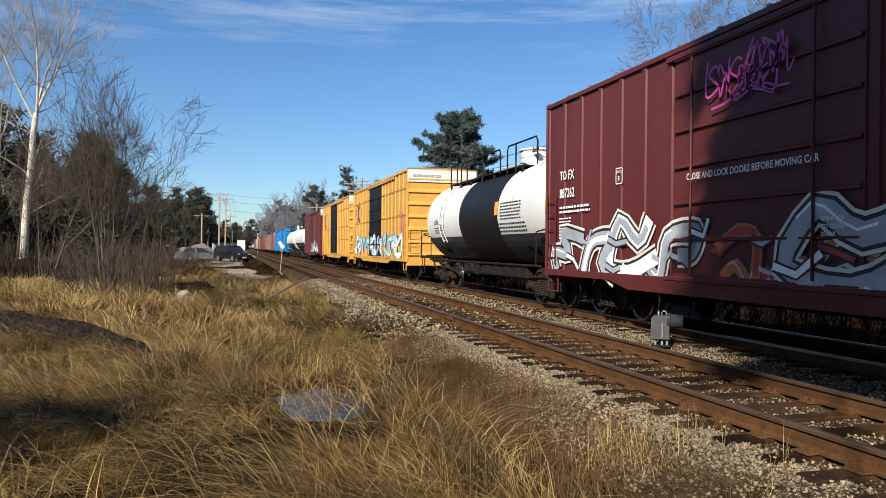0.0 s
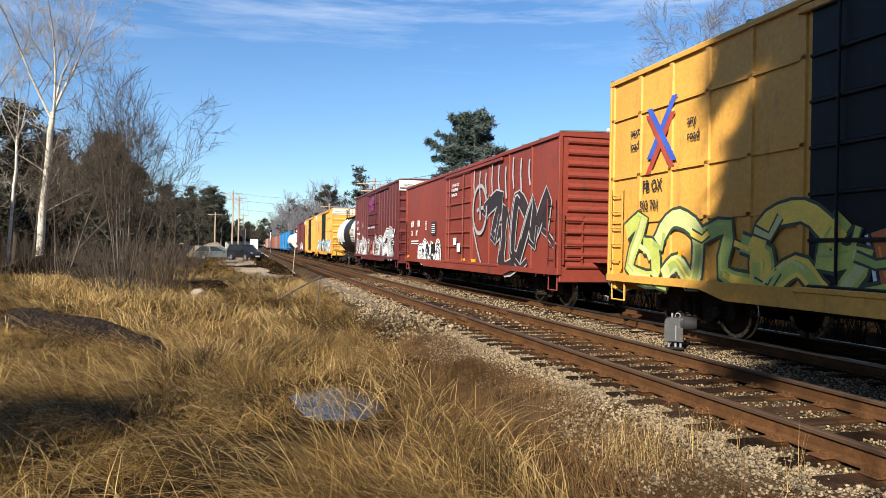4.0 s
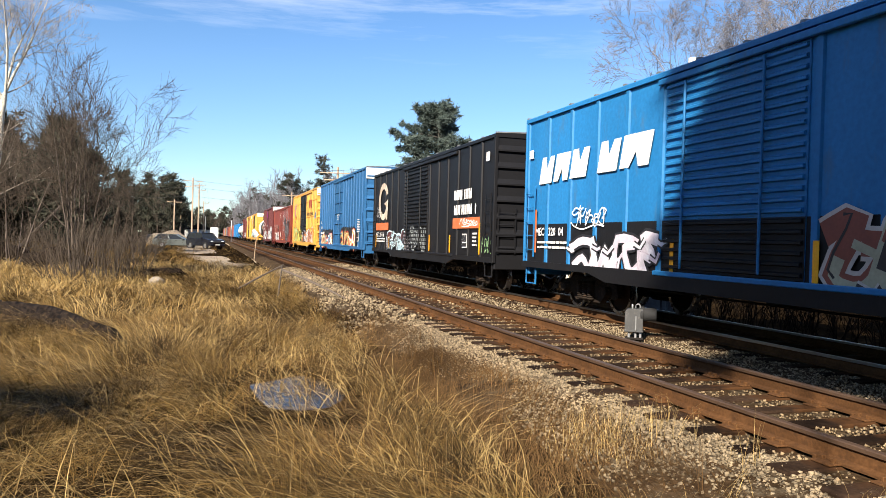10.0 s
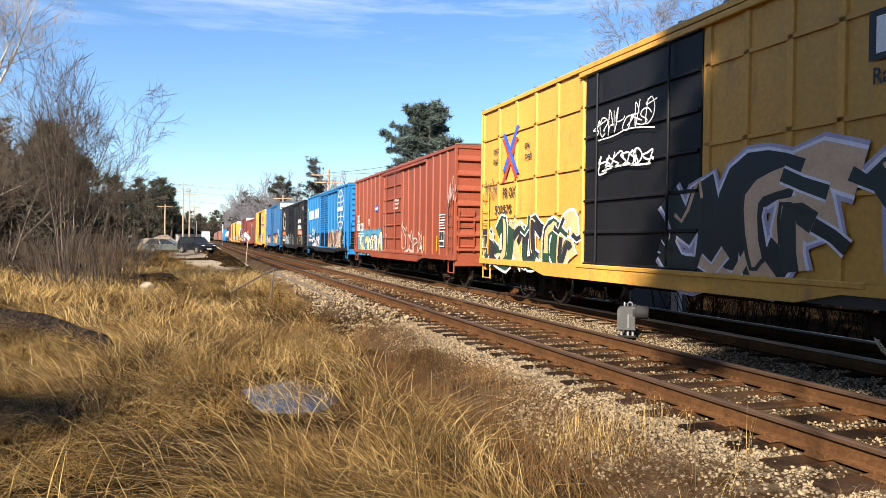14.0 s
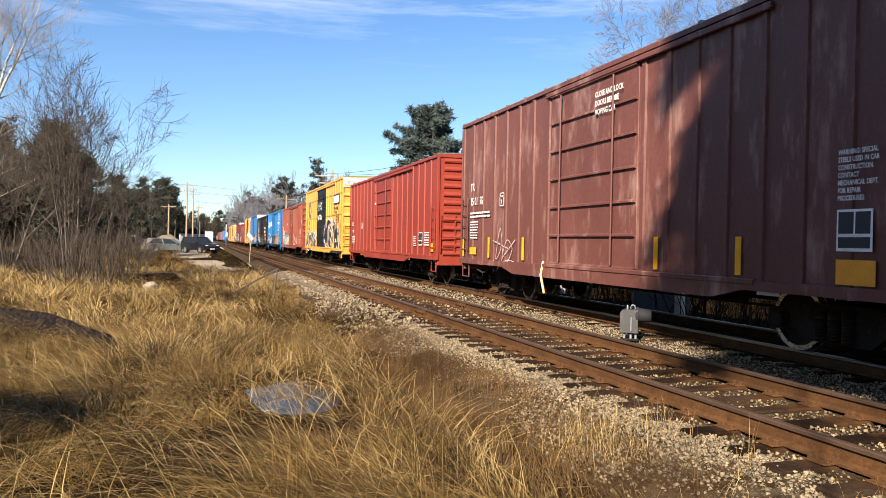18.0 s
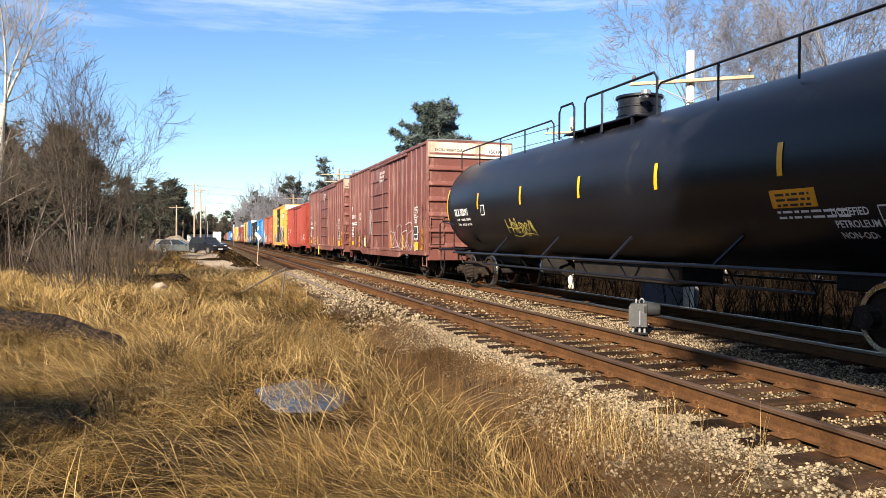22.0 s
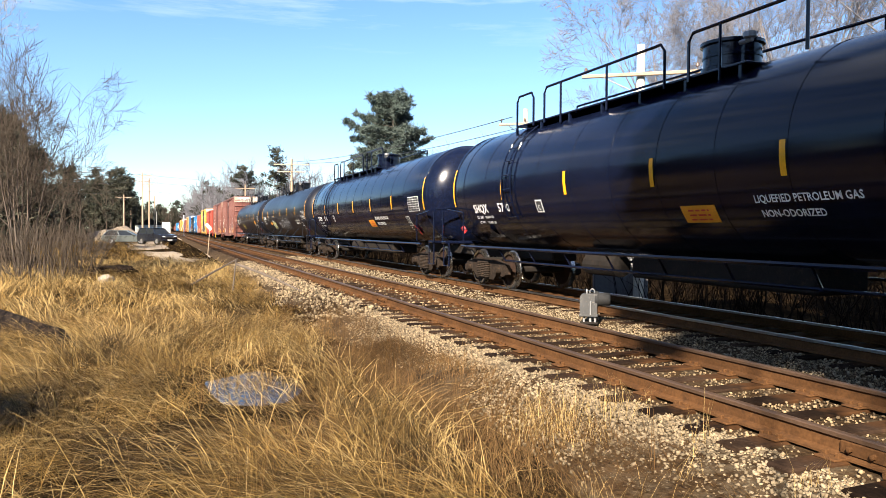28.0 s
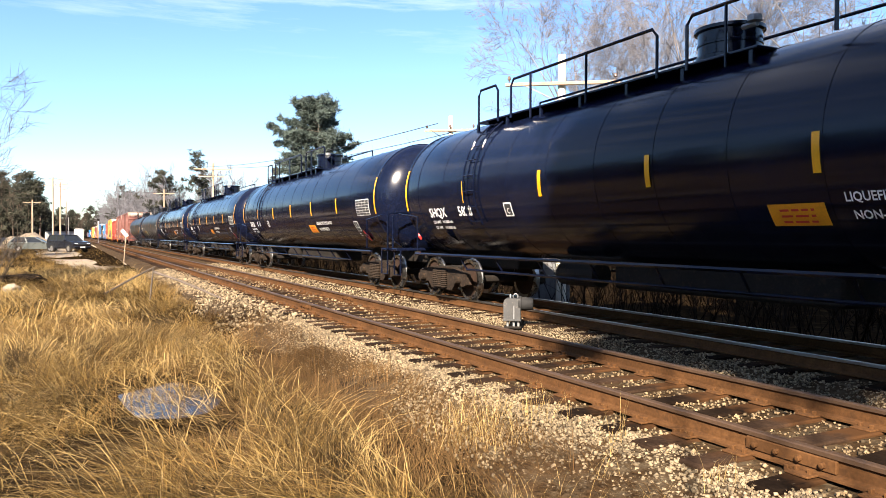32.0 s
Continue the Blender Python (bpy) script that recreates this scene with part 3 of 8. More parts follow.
# dirt road, where the two cars stand
road = Solid()
ys = np.linspace(40, 330, 60)
for k in range(len(ys) - 1):
    for s0, s1 in ((0, 0.5), (0.5, 1)):
        q = []
        for y, s in ((ys[k], s0), (ys[k], s1), (ys[k + 1], s1), (ys[k + 1], s0)):
            wide = 1 - math.exp(-(y - 38) / 14)
            x = 0.6 + 0.6 * math.sin(y * 0.05) + (s - 0.5) * (7.0 + 0.5 * math.sin(y * 0.3)) * wide
            q.append((x, y, float(ground_z(x, y)) + 0.02))
        road.add(q, [(0, 1, 2, 3)])
tagged(part("road", road, "dirt_road", None, "pale dirt road beside the tracks"), category="road", kind="structure")

# ---- two tracks ----
NEAR_C, FAR_C, GAUGE = 5.31, 8.88, 1.505
bed = Solid()
xs_ = [2.7, 3.2, 3.75, 4.1, 6.5, 6.75, 7.25, 7.55, 10.2, 10.6, 11.4, 12.2]
zs_ = [-0.56, -0.38, -0.235, -0.205, -0.205, -0.26, -0.26, -0.205, -0.205, -0.27, -0.5, -0.75]
by = np.concatenate([np.arange(-60, 60, 1.0), 60 + 1200 * np.linspace(0, 1, 30) ** 1.8])
for k, y in enumerate(by):
    bed.v += [(x + (0.12 * math.sin(y * 1.3) + 0.08 * math.sin(y * 3.1) if n < 2 else 0), float(y), z + 0.012 * math.sin(y * 2.1 + x * 3)) for n, (x, z) in enumerate(zip(xs_, zs_))]
for k in range(len(by) - 1):
    for n in range(len(xs_) - 1):
        a = k * len(xs_) + n
        bed.f.append((a, a + 1, a + 1 + len(xs_), a + len(xs_)))
tagged(part("ballast_bed", bed, "gravel_bed", None, "crushed stone ballast bed under two tracks", smooth=True), category="ballast", kind="structure")

HEAD = [(-0.036, -0.036), (-0.036, -0.008), (-0.026, 0.0), (0.026, 0.0), (0.036, -0.008), (0.036, -0.036)]
WEB = [(-0.036, -0.036), (0.036, -0.036), (0.012, -0.052), (0.011, -0.135), (0.070, -0.155), (0.070, -0.172), (-0.070, -0.172), (-0.070, -0.155), (-0.011, -0.135), (-0.012, -0.052)]


def track(centre, name, label, head, y0, y1):
    t = thing(name, label, "railway track", pose(centre, 0, 0), "two parallel tracks", "structure")
    for s in (-1, 1):
        w = Solid()
        w.prism([(x + s * GAUGE / 2, z) for x, z in WEB], "y", -60, 900)
        r = part("rail", w, "rail_rust", t, "rust-brown steel rail")
        h = Solid()
        h.prism([(x + s * GAUGE / 2, z) for x, z in HEAD], "y", -60, 900)
        part("rail_head", h, head, r, "worn running surface of the rail")
    return t


near_track = track(NEAR_C, "near_track", "idle rusty track on oak ties in ballast", "rail_top", 0, 0)
far_track = track(FAR_C, "far_track", "busy track with polished rails beneath the freight train", "rail_shiny", 0, 0)

# ---- freight cars ----
W2 = 1.62          # half width over the side posts
SIDE = -1.585      # side sheet
LET = -W2 + 0.006  # lettering, clear of the posts


def text_part(words, size, parent, y, z, mat, x=LET - 0.012, squeeze=1.0, radius=None, zc=0.0, name="lettering", end=None):
    """Words in the built-in font on the side that faces -x, starting at y and running towards -y, or on the rear end at end=y."""
    cu = bpy.data.curves.new(name, "FONT")
    cu.body, cu.size, cu.extrude = words, size, 0.0
    cu.resolution_u, cu.offset = 2, 0.02 * size
    tmp = new(name, cu)
    me = bpy.data.meshes.new_from_object(tmp)
    bpy.data.objects.remove(tmp)
    bpy.data.curves.remove(cu)
    for v in me.vertices:
        u, h = v.co.x * squeeze, v.co.y
        if end is not None:
            v.co = (y + u, end, z + h)
        elif radius:
            ang = (z + h - zc) / radius
            v.co = (-(radius + 0.006) * math.cos(ang), y - u, zc + (radius + 0.006) * math.sin(ang))
        else:
            v.co = (x, y - u, z + h)
    me.materials.clear()
    me.materials.append(M[mat])
    return part(name, me, mat, parent)


def plate(parent, y0, y1, z0, z1, mat, x=LET - 0.010, name="panel", thick=0.004, radius=None, zc=0.0, label=""):
    s = Solid()
    if radius:
        n = max(2, int((z1 - z0) / 0.12) + 1)
        for k in range(n):
            a0, a1 = ((z0 + (z1 - z0) * q / n - zc) / radius for q in (k, k + 1))
            r = radius + thick
            s.add([(-r * math.cos(a0), y0, zc + r * math.sin(a0)), (-r * math.cos(a0), y1, zc + r * math.sin(a0)), (-r * math.cos(a1), y1, zc + r * math.sin(a1)), (-r * math.cos(a1), y0, zc + r * math.sin(a1))], [(0, 1, 2, 3)])
    else:
        s.box(x - thick, x, min(y0, y1), max(y0, y1), z0, z1)
    return part(name, s, mat, parent, label)


def bars(parent, y, z, rows, width, mat, high=0.045, gap=0.05, x=LET - 0.010, radius=None, zc=0.0, seed=1, end=None):
    """Small lettering that cannot be read: rows of short bars, one mesh."""
    rnd = random.Random(seed)
    s = Solid()
    for k in range(rows):
        u, zz = 0.0, z - k * (high + gap)
        while u < width - 0.03:
            w = min(rnd.uniform(0.06, 0.22), width - u)
            if end is not None:
                s.box(y + u, y + u + w, end - 0.004, end, zz, zz + high)
            elif radius:
                a0, a1, r = (zz - zc) / radius, (zz + high - zc) / radius, radius + 0.006
                s.add([(-r * math.cos(a0), y - u, zc + r * math.sin(a0)), (-r * math.cos(a0), y - u - w, zc + r * math.sin(a0)), (-r * math.cos(a1), y - u - w, zc + r * math.sin(a1)), (-r * math.cos(a1), y - u, zc + r * math.sin(a1))], [(0, 1, 2, 3)])
            else:
                s.box(x - 0.003, x, y - u - w, y - u, zz, zz + high)
            u += w + 0.035
    return part("small_lettering", s, mat, parent)


GRAFFITI = {}


def spray(rgb):
    if rgb not in GRAFFITI:
        GRAFFITI[rgb] = material("spray paint", rgb, rough=0.5, var=0.12, big=2.5, fine=25, bump=0)
    return GRAFFITI[rgb]


def ribbon(points, width):
    """A flat stroke along points (along, up), as one outline."""
    left, right = [], []
    for k, p in enumerate(points):
        a, b = points[max(0, k - 1)], points[min(len(points) - 1, k + 1)]
        dx, dz = b[0] - a[0], b[1] - a[1]
        n = math.hypot(dx, dz) or 1
        left.append((p[0] - dz / n * width / 2, p[1] + dx / n * width / 2))
        right.append((p[0] + dz / n * width / 2, p[1] - dx / n * width / 2))
    return left, right


def smooth_line(pts, steps=5):
    """A rounded line through points."""
    out, n = [], len(pts)
    for k in range(n - 1):
        p0, p1, p2, p3 = pts[max(0, k - 1)], pts[k], pts[k + 1], pts[min(n - 1, k + 2)]
        for q in range(steps):
            t = q / steps
            out.append(tuple(0.5 * (2 * b + (c - a) * t + (2 * a - 5 * b + 4 * c - d) * t * t + (3 * b - a - 3 * c + d) * t ** 3) for a, b, c, d in zip(p0, p1, p2, p3)))
    return out + [pts[-1]]


SPRAY_FORMS = (
    [(-0.1, 0.1), (0.3, 0.95), (0.55, 0.35), (0.85, 1.05), (1.1, 0.6)],
    [(0.0, 0.75), (0.5, 1.0), (0.35, 0.2), (0.95, 0.05), (1.05, 0.5), (0.7, 0.62)],
    [(0.15, 1.05), (0.0, 0.45), (0.6, 0.55), (0.25, -0.05), (1.0, 0.12)],
    [(-0.08, 0.3), (0.45, 0.05), (0.5, 0.8), (0.05, 0.95), (0.9, 1.0), (1.0, 0.1)],
    [(0.1, -0.05), (0.25, 0.65), (0.9, 0.75), (0.6, 0.25), (1.1, -0.02)],
    [(0.95, 0.95), (0.55, 0.6), (0.1, 0.98), (0.05, 0.2), (0.65, 0.0), (1.12, 0.35)],
)


def graffiti(parent, y, width, z0, z1, outline, fills, seed, letters=5, x=W2, ragged=0.25, cloud=None, radius=None, zc=0.0, halo=None, fat=1.0):
    """Sprayed lettering that cannot be read: fat interlocked bent shapes, each with an outline, a fill in two tones and a highlight, in thin coats."""
    rnd = random.Random(seed)

    def lay(points, off):
        if radius:
            return [(-(radius + off) * math.cos((q - zc) / radius), p, zc + (radius + off) * math.sin((q - zc) / radius)) for p, q in points]
        return [(-x - off, p, q) for p, q in points]

    def band(name, line, w, off, colour, owner, label=""):
        """One connected strip along a line, with blunt ends."""
        le, ri = ribbon(line, w)
        g, n = Solid(), len(line)
        for k in range(n):
            swell = 0.5 * w * (0.16 * math.sin(2.1 * k + seed) + 0.10 * math.sin(0.9 * k + 2 * seed)) / (w or 1)
            le[k] = (le[k][0] + (le[k][0] - line[k][0]) * swell, le[k][1] + (le[k][1] - line[k][1]) * swell)
            g.v += lay([le[k], ri[k]], off + 0.00004 * k)
        g.f = [(2 * k, 2 * k + 1, 2 * k + 3, 2 * k + 2) for k in range(n - 1)]
        return part(name, g, spray(colour), owner, label)

    if cloud:
        n = 20 * letters
        top = [(y + 0.2 - (width + 0.4) * k / n, z1 - 0.02 + 0.13 * abs(math.sin(k * math.pi / 10 + seed)) + rnd.uniform(-0.01, 0.01) - 0.35 * (z1 - z0) * max(0, abs(2 * k / n - 1) - 0.8) / 0.2) for k in range(n + 1)]
        low = [(y + 0.2 - (width + 0.4) * k / n, z0 + rnd.uniform(-0.02, 0.06)) for k in range(n, -1, -1)]
        g = Solid()
        g.v += lay(top + low[::-1], 0.004)
        g.f = [(k, k + 1, n + 2 + k, n + 1 + k) for k in range(n)]
        part("spray_cloud", g, spray(cloud), parent, "sprayed background cloud")
    step, last = width / letters, -1
    for n in range(letters):
        w = step * rnd.uniform(1.05, 1.4)
        zb, zt = z0 + rnd.uniform(0, ragged) * (z1 - z0) * 0.2, z1 - rnd.uniform(0, ragged) * (z1 - z0) * 0.6
        pick = rnd.randrange(len(SPRAY_FORMS))
        pick = (pick + 1) % len(SPRAY_FORMS) if pick == last else pick
        last = pick
        lean, high, turned, upset = rnd.uniform(-0.15, 0.25) * w, zt - zb, rnd.random() < 0.5, rnd.random() < 0.5
        thick = fat * 0.27 * min(w, high * 0.8)
        m = thick * 0.4 + 0.03
        form = [(1 - p if turned else p, 1 - q if upset else q) for p, q in SPRAY_FORMS[pick]]
        form = [(y - step * n - m - p * max(0.1, min(w, y - step * n - (y - width)) - 2 * m) - lean * (q - 0.5) + rnd.gauss(0, 0.05) * w, zb + m + min(1.0, max(0.0, q)) * (high - 2 * m) + rnd.gauss(0, 0.03) * high) for p, q in form]
        line = smooth_line(form, 4 if n % 2 else 3)
        deep = 0.005 + 0.0005 * (n % 2)
        edge = 0.09 + 0.03 * rnd.random()
        first = None
        if halo:
            first = band("spray_halo", line, thick + edge + 0.11, deep, halo, parent, "sprayed outer glow of a letter")
        letter = band("spray_letter", line, thick + edge, deep + 0.0016, outline, first or parent, "sprayed graffiti letter")
        owner = first or letter
        band("spray_fill", line, thick, deep + 0.0034, fills[n % len(fills)], owner)
        k0 = rnd.randrange(0, len(line) // 2)
        band("spray_tone", line[k0:k0 + len(line) // 2], thick * 0.55, deep + 0.0052, fills[(n + 1) % len(fills)], owner)
        shine_line = [(p + thick * 0.28, q + thick * 0.22) for p, q in line[len(line) // 8:len(line) // 2]]
        band("spray_highlight", shine_line, max(0.025, thick * 0.13), deep + 0.0070, fills[(n + 2) % len(fills)] if len(fills) > 2 else outline, owner)
        for k in range(2):
            sx, sz = form[-1 - 2 * k]
            spur = [(sx + 0.1 * w, sz), (sx - 0.10 * w, sz - 0.08 * high), (sx - rnd.uniform(0.15, 0.35) * w, min(zt, max(zb, sz + rnd.uniform(-0.3, 0.3) * high)))]
            band("spray_spur", spur, thick * 0.35 + 0.07, deep + 0.0030 + 0.004 * k, outline, owner)
            band("spray_spur_fill", spur, thick * 0.35, deep + 0.0046 + 0.004 * k, fills[(n + k + 1) % len(fills)], owner)


TAG_FORMS = ([(0.1, 1), (0.15, 0), (0.7, 0.1), (0.9, 0.55), (0.5, 0.9), (0.0, 0.8)], [(0.9, 0.85), (0.4, 1.0), (0.1, 0.7), (0.8, 0.35), (0.5, 0), (0.0, 0.15)], [(0, 0.1), (0.35, 1), (0.6, 0.0), (0.2, 0.4), (0.95, 0.45)],
             [(0.9, 0.8), (0.3, 0.95), (0.05, 0.4), (0.4, 0.0), (0.95, 0.2), (0.7, 0.5)], [(0.05, 0.9), (0.15, 0.0), (0.5, 0.7), (0.75, 0.0), (1.0, 1.0)], [(0.1, 0.0), (0.1, 1.0), (0.8, 0.8), (0.15, 0.5), (0.95, -0.1)], [(0.1, 0.95), (0.1, 0.0), (0.1, 0.5), (0.9, 0.6), (0.85, 1.0), (0.8, -0.1)])


def scrawl(parent, y, width, z0, z1, colour, seed, strokes=6, thick=0.035, x=W2, radius=None, zc=0.0, loops=1.0):
    """A sprayed tag that cannot be read: a row of quick bent strokes and a flourish below."""
    rnd = random.Random(seed)
    s, step, high = Solid(), width / strokes, z1 - z0
    lines = []
    for n in range(strokes):
        form, turned, upset = TAG_FORMS[rnd.randrange(len(TAG_FORMS))], rnd.random() < 0.5, rnd.random() < 0.6
        form = [(1 - p if turned else p, 1 - q if upset else q) for p, q in form] + [(rnd.uniform(0.6, 1.5), rnd.uniform(-0.2, 1.1))]
        w, zb, zh = step * rnd.uniform(0.9, 1.35), z0 + rnd.uniform(0.0, 0.22) * high, high * rnd.uniform(0.55, 0.95)
        lines.append(smooth_line([(y - step * n - a * w - 0.15 * b * w + rnd.gauss(0, 0.11) * w, zb + b * zh + rnd.gauss(0, 0.09) * zh) for a, b in form]))
    if width > 1.0:
        lines.append(smooth_line([(y - width * t, z0 + high * (0.06 + 0.10 * math.sin(7 * t + seed))) for t in (0.1, 0.35, 0.6, 0.8, 1.02)]))
    for line in lines:
        k0 = len(s.v)
        le, ri = ribbon(line, thick * 0.8)
        for q in range(len(line)):
            for p in (le[q], ri[q]):
                if radius:
                    ang = (p[1] - zc) / radius
                    s.v.append((-(radius + 0.007) * math.cos(ang), p[0], zc + (radius + 0.007) * math.sin(ang)))
                else:
                    s.v.append((-x - 0.013, p[0], p[1]))
        s.f += [(k0 + 2 * q, k0 + 2 * q + 1, k0 + 2 * q + 3, k0 + 2 * q + 2) for q in range(len(line) - 1)]
    return part("spray_tag", s, spray(colour), parent, "sprayed graffiti tag")


def blocks(parent, y, z, high, widths, mat, lean=0.0, x=LET - 0.012, gap=0.06, rise=0.0, name="emblem_block"):
    """A company name as plain shapes of its size and colour: for each sign a notched slanted block."""
    u = 0.0
    for k, w in enumerate(widths):
        if w < 0:
            u -= w
            continue
        zz, notch = z + rise * u, 0.45 * high
        s = Solid()
        if k % 2:
            edge = [(0, 0), (0.34 * w, 0), (0.5 * w, notch), (0.66 * w, 0), (w, 0), (w, high), (0.5 * w, high), (0, high)]
        else:
            edge = [(0, 0), (0.5 * w, 0), (w, 0), (w, high), (0.66 * w, high), (0.5 * w, high - notch), (0.34 * w, high), (0, high)]
        s.add([(x, y - u - p - lean * q / high, zz + q) for p, q in edge], [tuple(range(8))])
        part(name, s, mat, parent)
        u += w + gap


# one truck, its meshes shared by every car
def truck_meshes():
    d = {}
    side = Solid()
    outer = [(-1.22, 0.36), (-1.18, 0.60), (-0.80, 0.66), (-0.55, 0.72), (0.55, 0.72), (0.80, 0.66), (1.18, 0.60), (1.22, 0.36), (1.05, 0.30), (0.72, 0.36), (0.52, 0.20), (-0.52, 0.20), (-0.72, 0.36), (-1.05, 0.30)]
    side.prism([(a, b) for a, b in outer], "x", -0.07, 0.07)
    d["side_frame"] = side.mesh("side_frame", M["truck"], True)
    spring = Solid()
    for c in (-0.22, 0.0, 0.22):
        prof = []
        for k in range(9):
            prof += [(0.24 + k * 0.045, 0.070), (0.262 + k * 0.045, 0.088), (0.284 + k * 0.045, 0.070)]
        spring.lathe(prof, "z", 10, (-0.06, c, 0))
    d["spring"] = spring.mesh("spring", M["truck"], True)
    cap = Solid()
    cap.lathe([(-0.16, 0.07), (-0.15, 0.10), (-0.02, 0.11), (0.0, 0.13)], "x", 14)
    d["bearing_cap"] = cap.mesh("bearing_cap", M["truck"], True)
    bol = Solid()
    bol.bevelled(-1.05, 1.05, -0.2, 0.2, 0.45, 0.74, 0.03)
    bol.bevelled(-0.9, 0.9, -1.0, -0.9, 0.40, 0.52, 0.02)
    bol.bevelled(-0.9, 0.9, 0.9, 1.0, 0.40, 0.52, 0.02)
    d["bolster"] = bol.mesh("bolster", M["steel_dark"])
    ax = Solid()
    ax.lathe([(-0.98, 0.06), (-0.80, 0.075), (-0.70, 0.09), (0.70, 0.09), (0.80, 0.075), (0.98, 0.06)], "x", 12)
    d["axle"] = ax.mesh("wheelset", M["steel_dark"], True)
    for s, key in ((-1, "wheel_l"), (1, "wheel_r")):
        w = Solid()
        w.lathe([(s * 0.80, 0.12), (s * 0.79, 0.20), (s * 0.765, 0.30), (s * 0.77, 0.375), (s * 0.815, 0.385), (s * 0.815, 0.425), (s * 0.69, 0.425), (s * 0.69, 0.38), (s * 0.73, 0.30), (s * 0.72, 0.12)], "x", 36)
        d[key] = w.mesh("wheel", M["wheel"], True)
        t = Solid()
        t.lathe([(s * 0.816, 0.39), (s * 0.82, 0.455), (s * 0.72, 0.462), (s * 0.715, 0.485), (s * 0.69, 0.485), (s * 0.685, 0.39)], "x", 36, cap=False)
        d["tread" + key[-2:]] = t.mesh("tread", M["tread"], True)
    return d


TRUCK = truck_meshes()
WHEELSETS = []


def truck(car, y):
    t = part("truck", TRUCK["bolster"], "steel_dark", car, m=pose(0, y, 0))
    for s in (-1, 1):
        part("side_frame", TRUCK["side_frame"], "truck", t, m=pose(s * 0.99, 0, 0))
        part("spring", TRUCK["spring"], "truck", t, m=pose(s * 1.04, 0, 0, 0, 0, 0 if s < 0 else 180))
        for w in (-0.89, 0.89):
            part("bearing_cap", TRUCK["bearing_cap"], "truck", t, m=pose(s * 1.05, w, 0.46, 0, 0, 0 if s < 0 else 180))
    for k, w in enumerate((-0.89, 0.89)):
        a = part("wheelset", TRUCK["axle"], "steel_dark", t, m=pose(0, w, 0.455))
        WHEELSETS.append((a, w))
        for key in ("_l", "_r"):
            me = TRUCK["full" + key]
            o = part("wheel", me, "wheel", t, m=pose(0, w, 0.455))
            WHEELSETS.append((o, w))
    return t


def join_meshes(name, first, second):
    me = bpy.data.meshes.new(name)
    v = [tuple(q.co) for q in first.vertices] + [tuple(q.co) for q in second.vertices]
    k = len(first.vertices)
    f = [tuple(p.vertices) for p in first.polygons] + [tuple(k + i for i in p.vertices) for p in second.polygons]
    me.from_pydata(v, [], f)
    me.materials.append(first.materials[0])
    me.materials.append(second.materials[0])
    for n, p in enumerate(me.polygons):
        p.material_index = 0 if n < len(first.polygons) else 1
    me.shade_smooth()
    me.set_sharp_from_angle(angle=radians(32))
    me.update()
    return me


TRUCK["full_l"] = join_meshes("wheel", TRUCK["wheel_l"], TRUCK["tread_l"])
TRUCK["full_r"] = join_meshes("wheel", TRUCK["wheel_r"], TRUCK["tread_r"])


def coupler(car, y, way):
    s = Solid()
    s.bevelled(-0.12, 0.12, min(y, y + way * 0.75), max(y, y + way * 0.75), 0.78, 1.0, 0.03)
    s.bevelled(-0.2, 0.16, min(y + way * 0.70, y + way * 1.02), max(y + way * 0.70, y + way * 1.02), 0.72, 1.04, 0.05)
    part("coupler", s, "steel_dark", car)
    h = Solid()
    h.tube([(-0.35, y, 0.85), (-0.36, y + way * 0.3, 0.62), (-0.25, y + way * 0.75, 0.48), (-0.12, y + way * 1.0, 0.62)], 0.025, 6)
    part("air_hose", h, "rubber", car)


def ladder(car, x, y0, y1, z0, z1, steps, mat, name="ladder"):
    s = Solid()
    for y in (y0, y1):
        s.box(x - 0.05, x - 0.03, y - 0.02, y + 0.02, z0, z1)
    for k in range(steps):
        z = z0 + (z1 - z0) * (k + 0.5) / steps
        s.tube([(x - 0.04, y0, z), (x - 0.04, y1, z)], 0.013, 5)
    return part(name, s, mat, car)


def end_ladder(car, y, x0, x1, z0, z1, steps, mat, way):
    s = Solid()
    for x in (x0, x1):
        s.box(x - 0.02, x + 0.02, min(y, y + way * 0.06), max(y, y + way * 0.06), z0, z1)
    for k in range(steps):
        z = z0 + (z1 - z0) * (k + 0.5) / steps
        s.tube([(x0, y + way * 0.07, z), (x1, y + way * 0.07, z)], 0.014, 5)
    return part("end_ladder", s, mat, car)


CARS = []


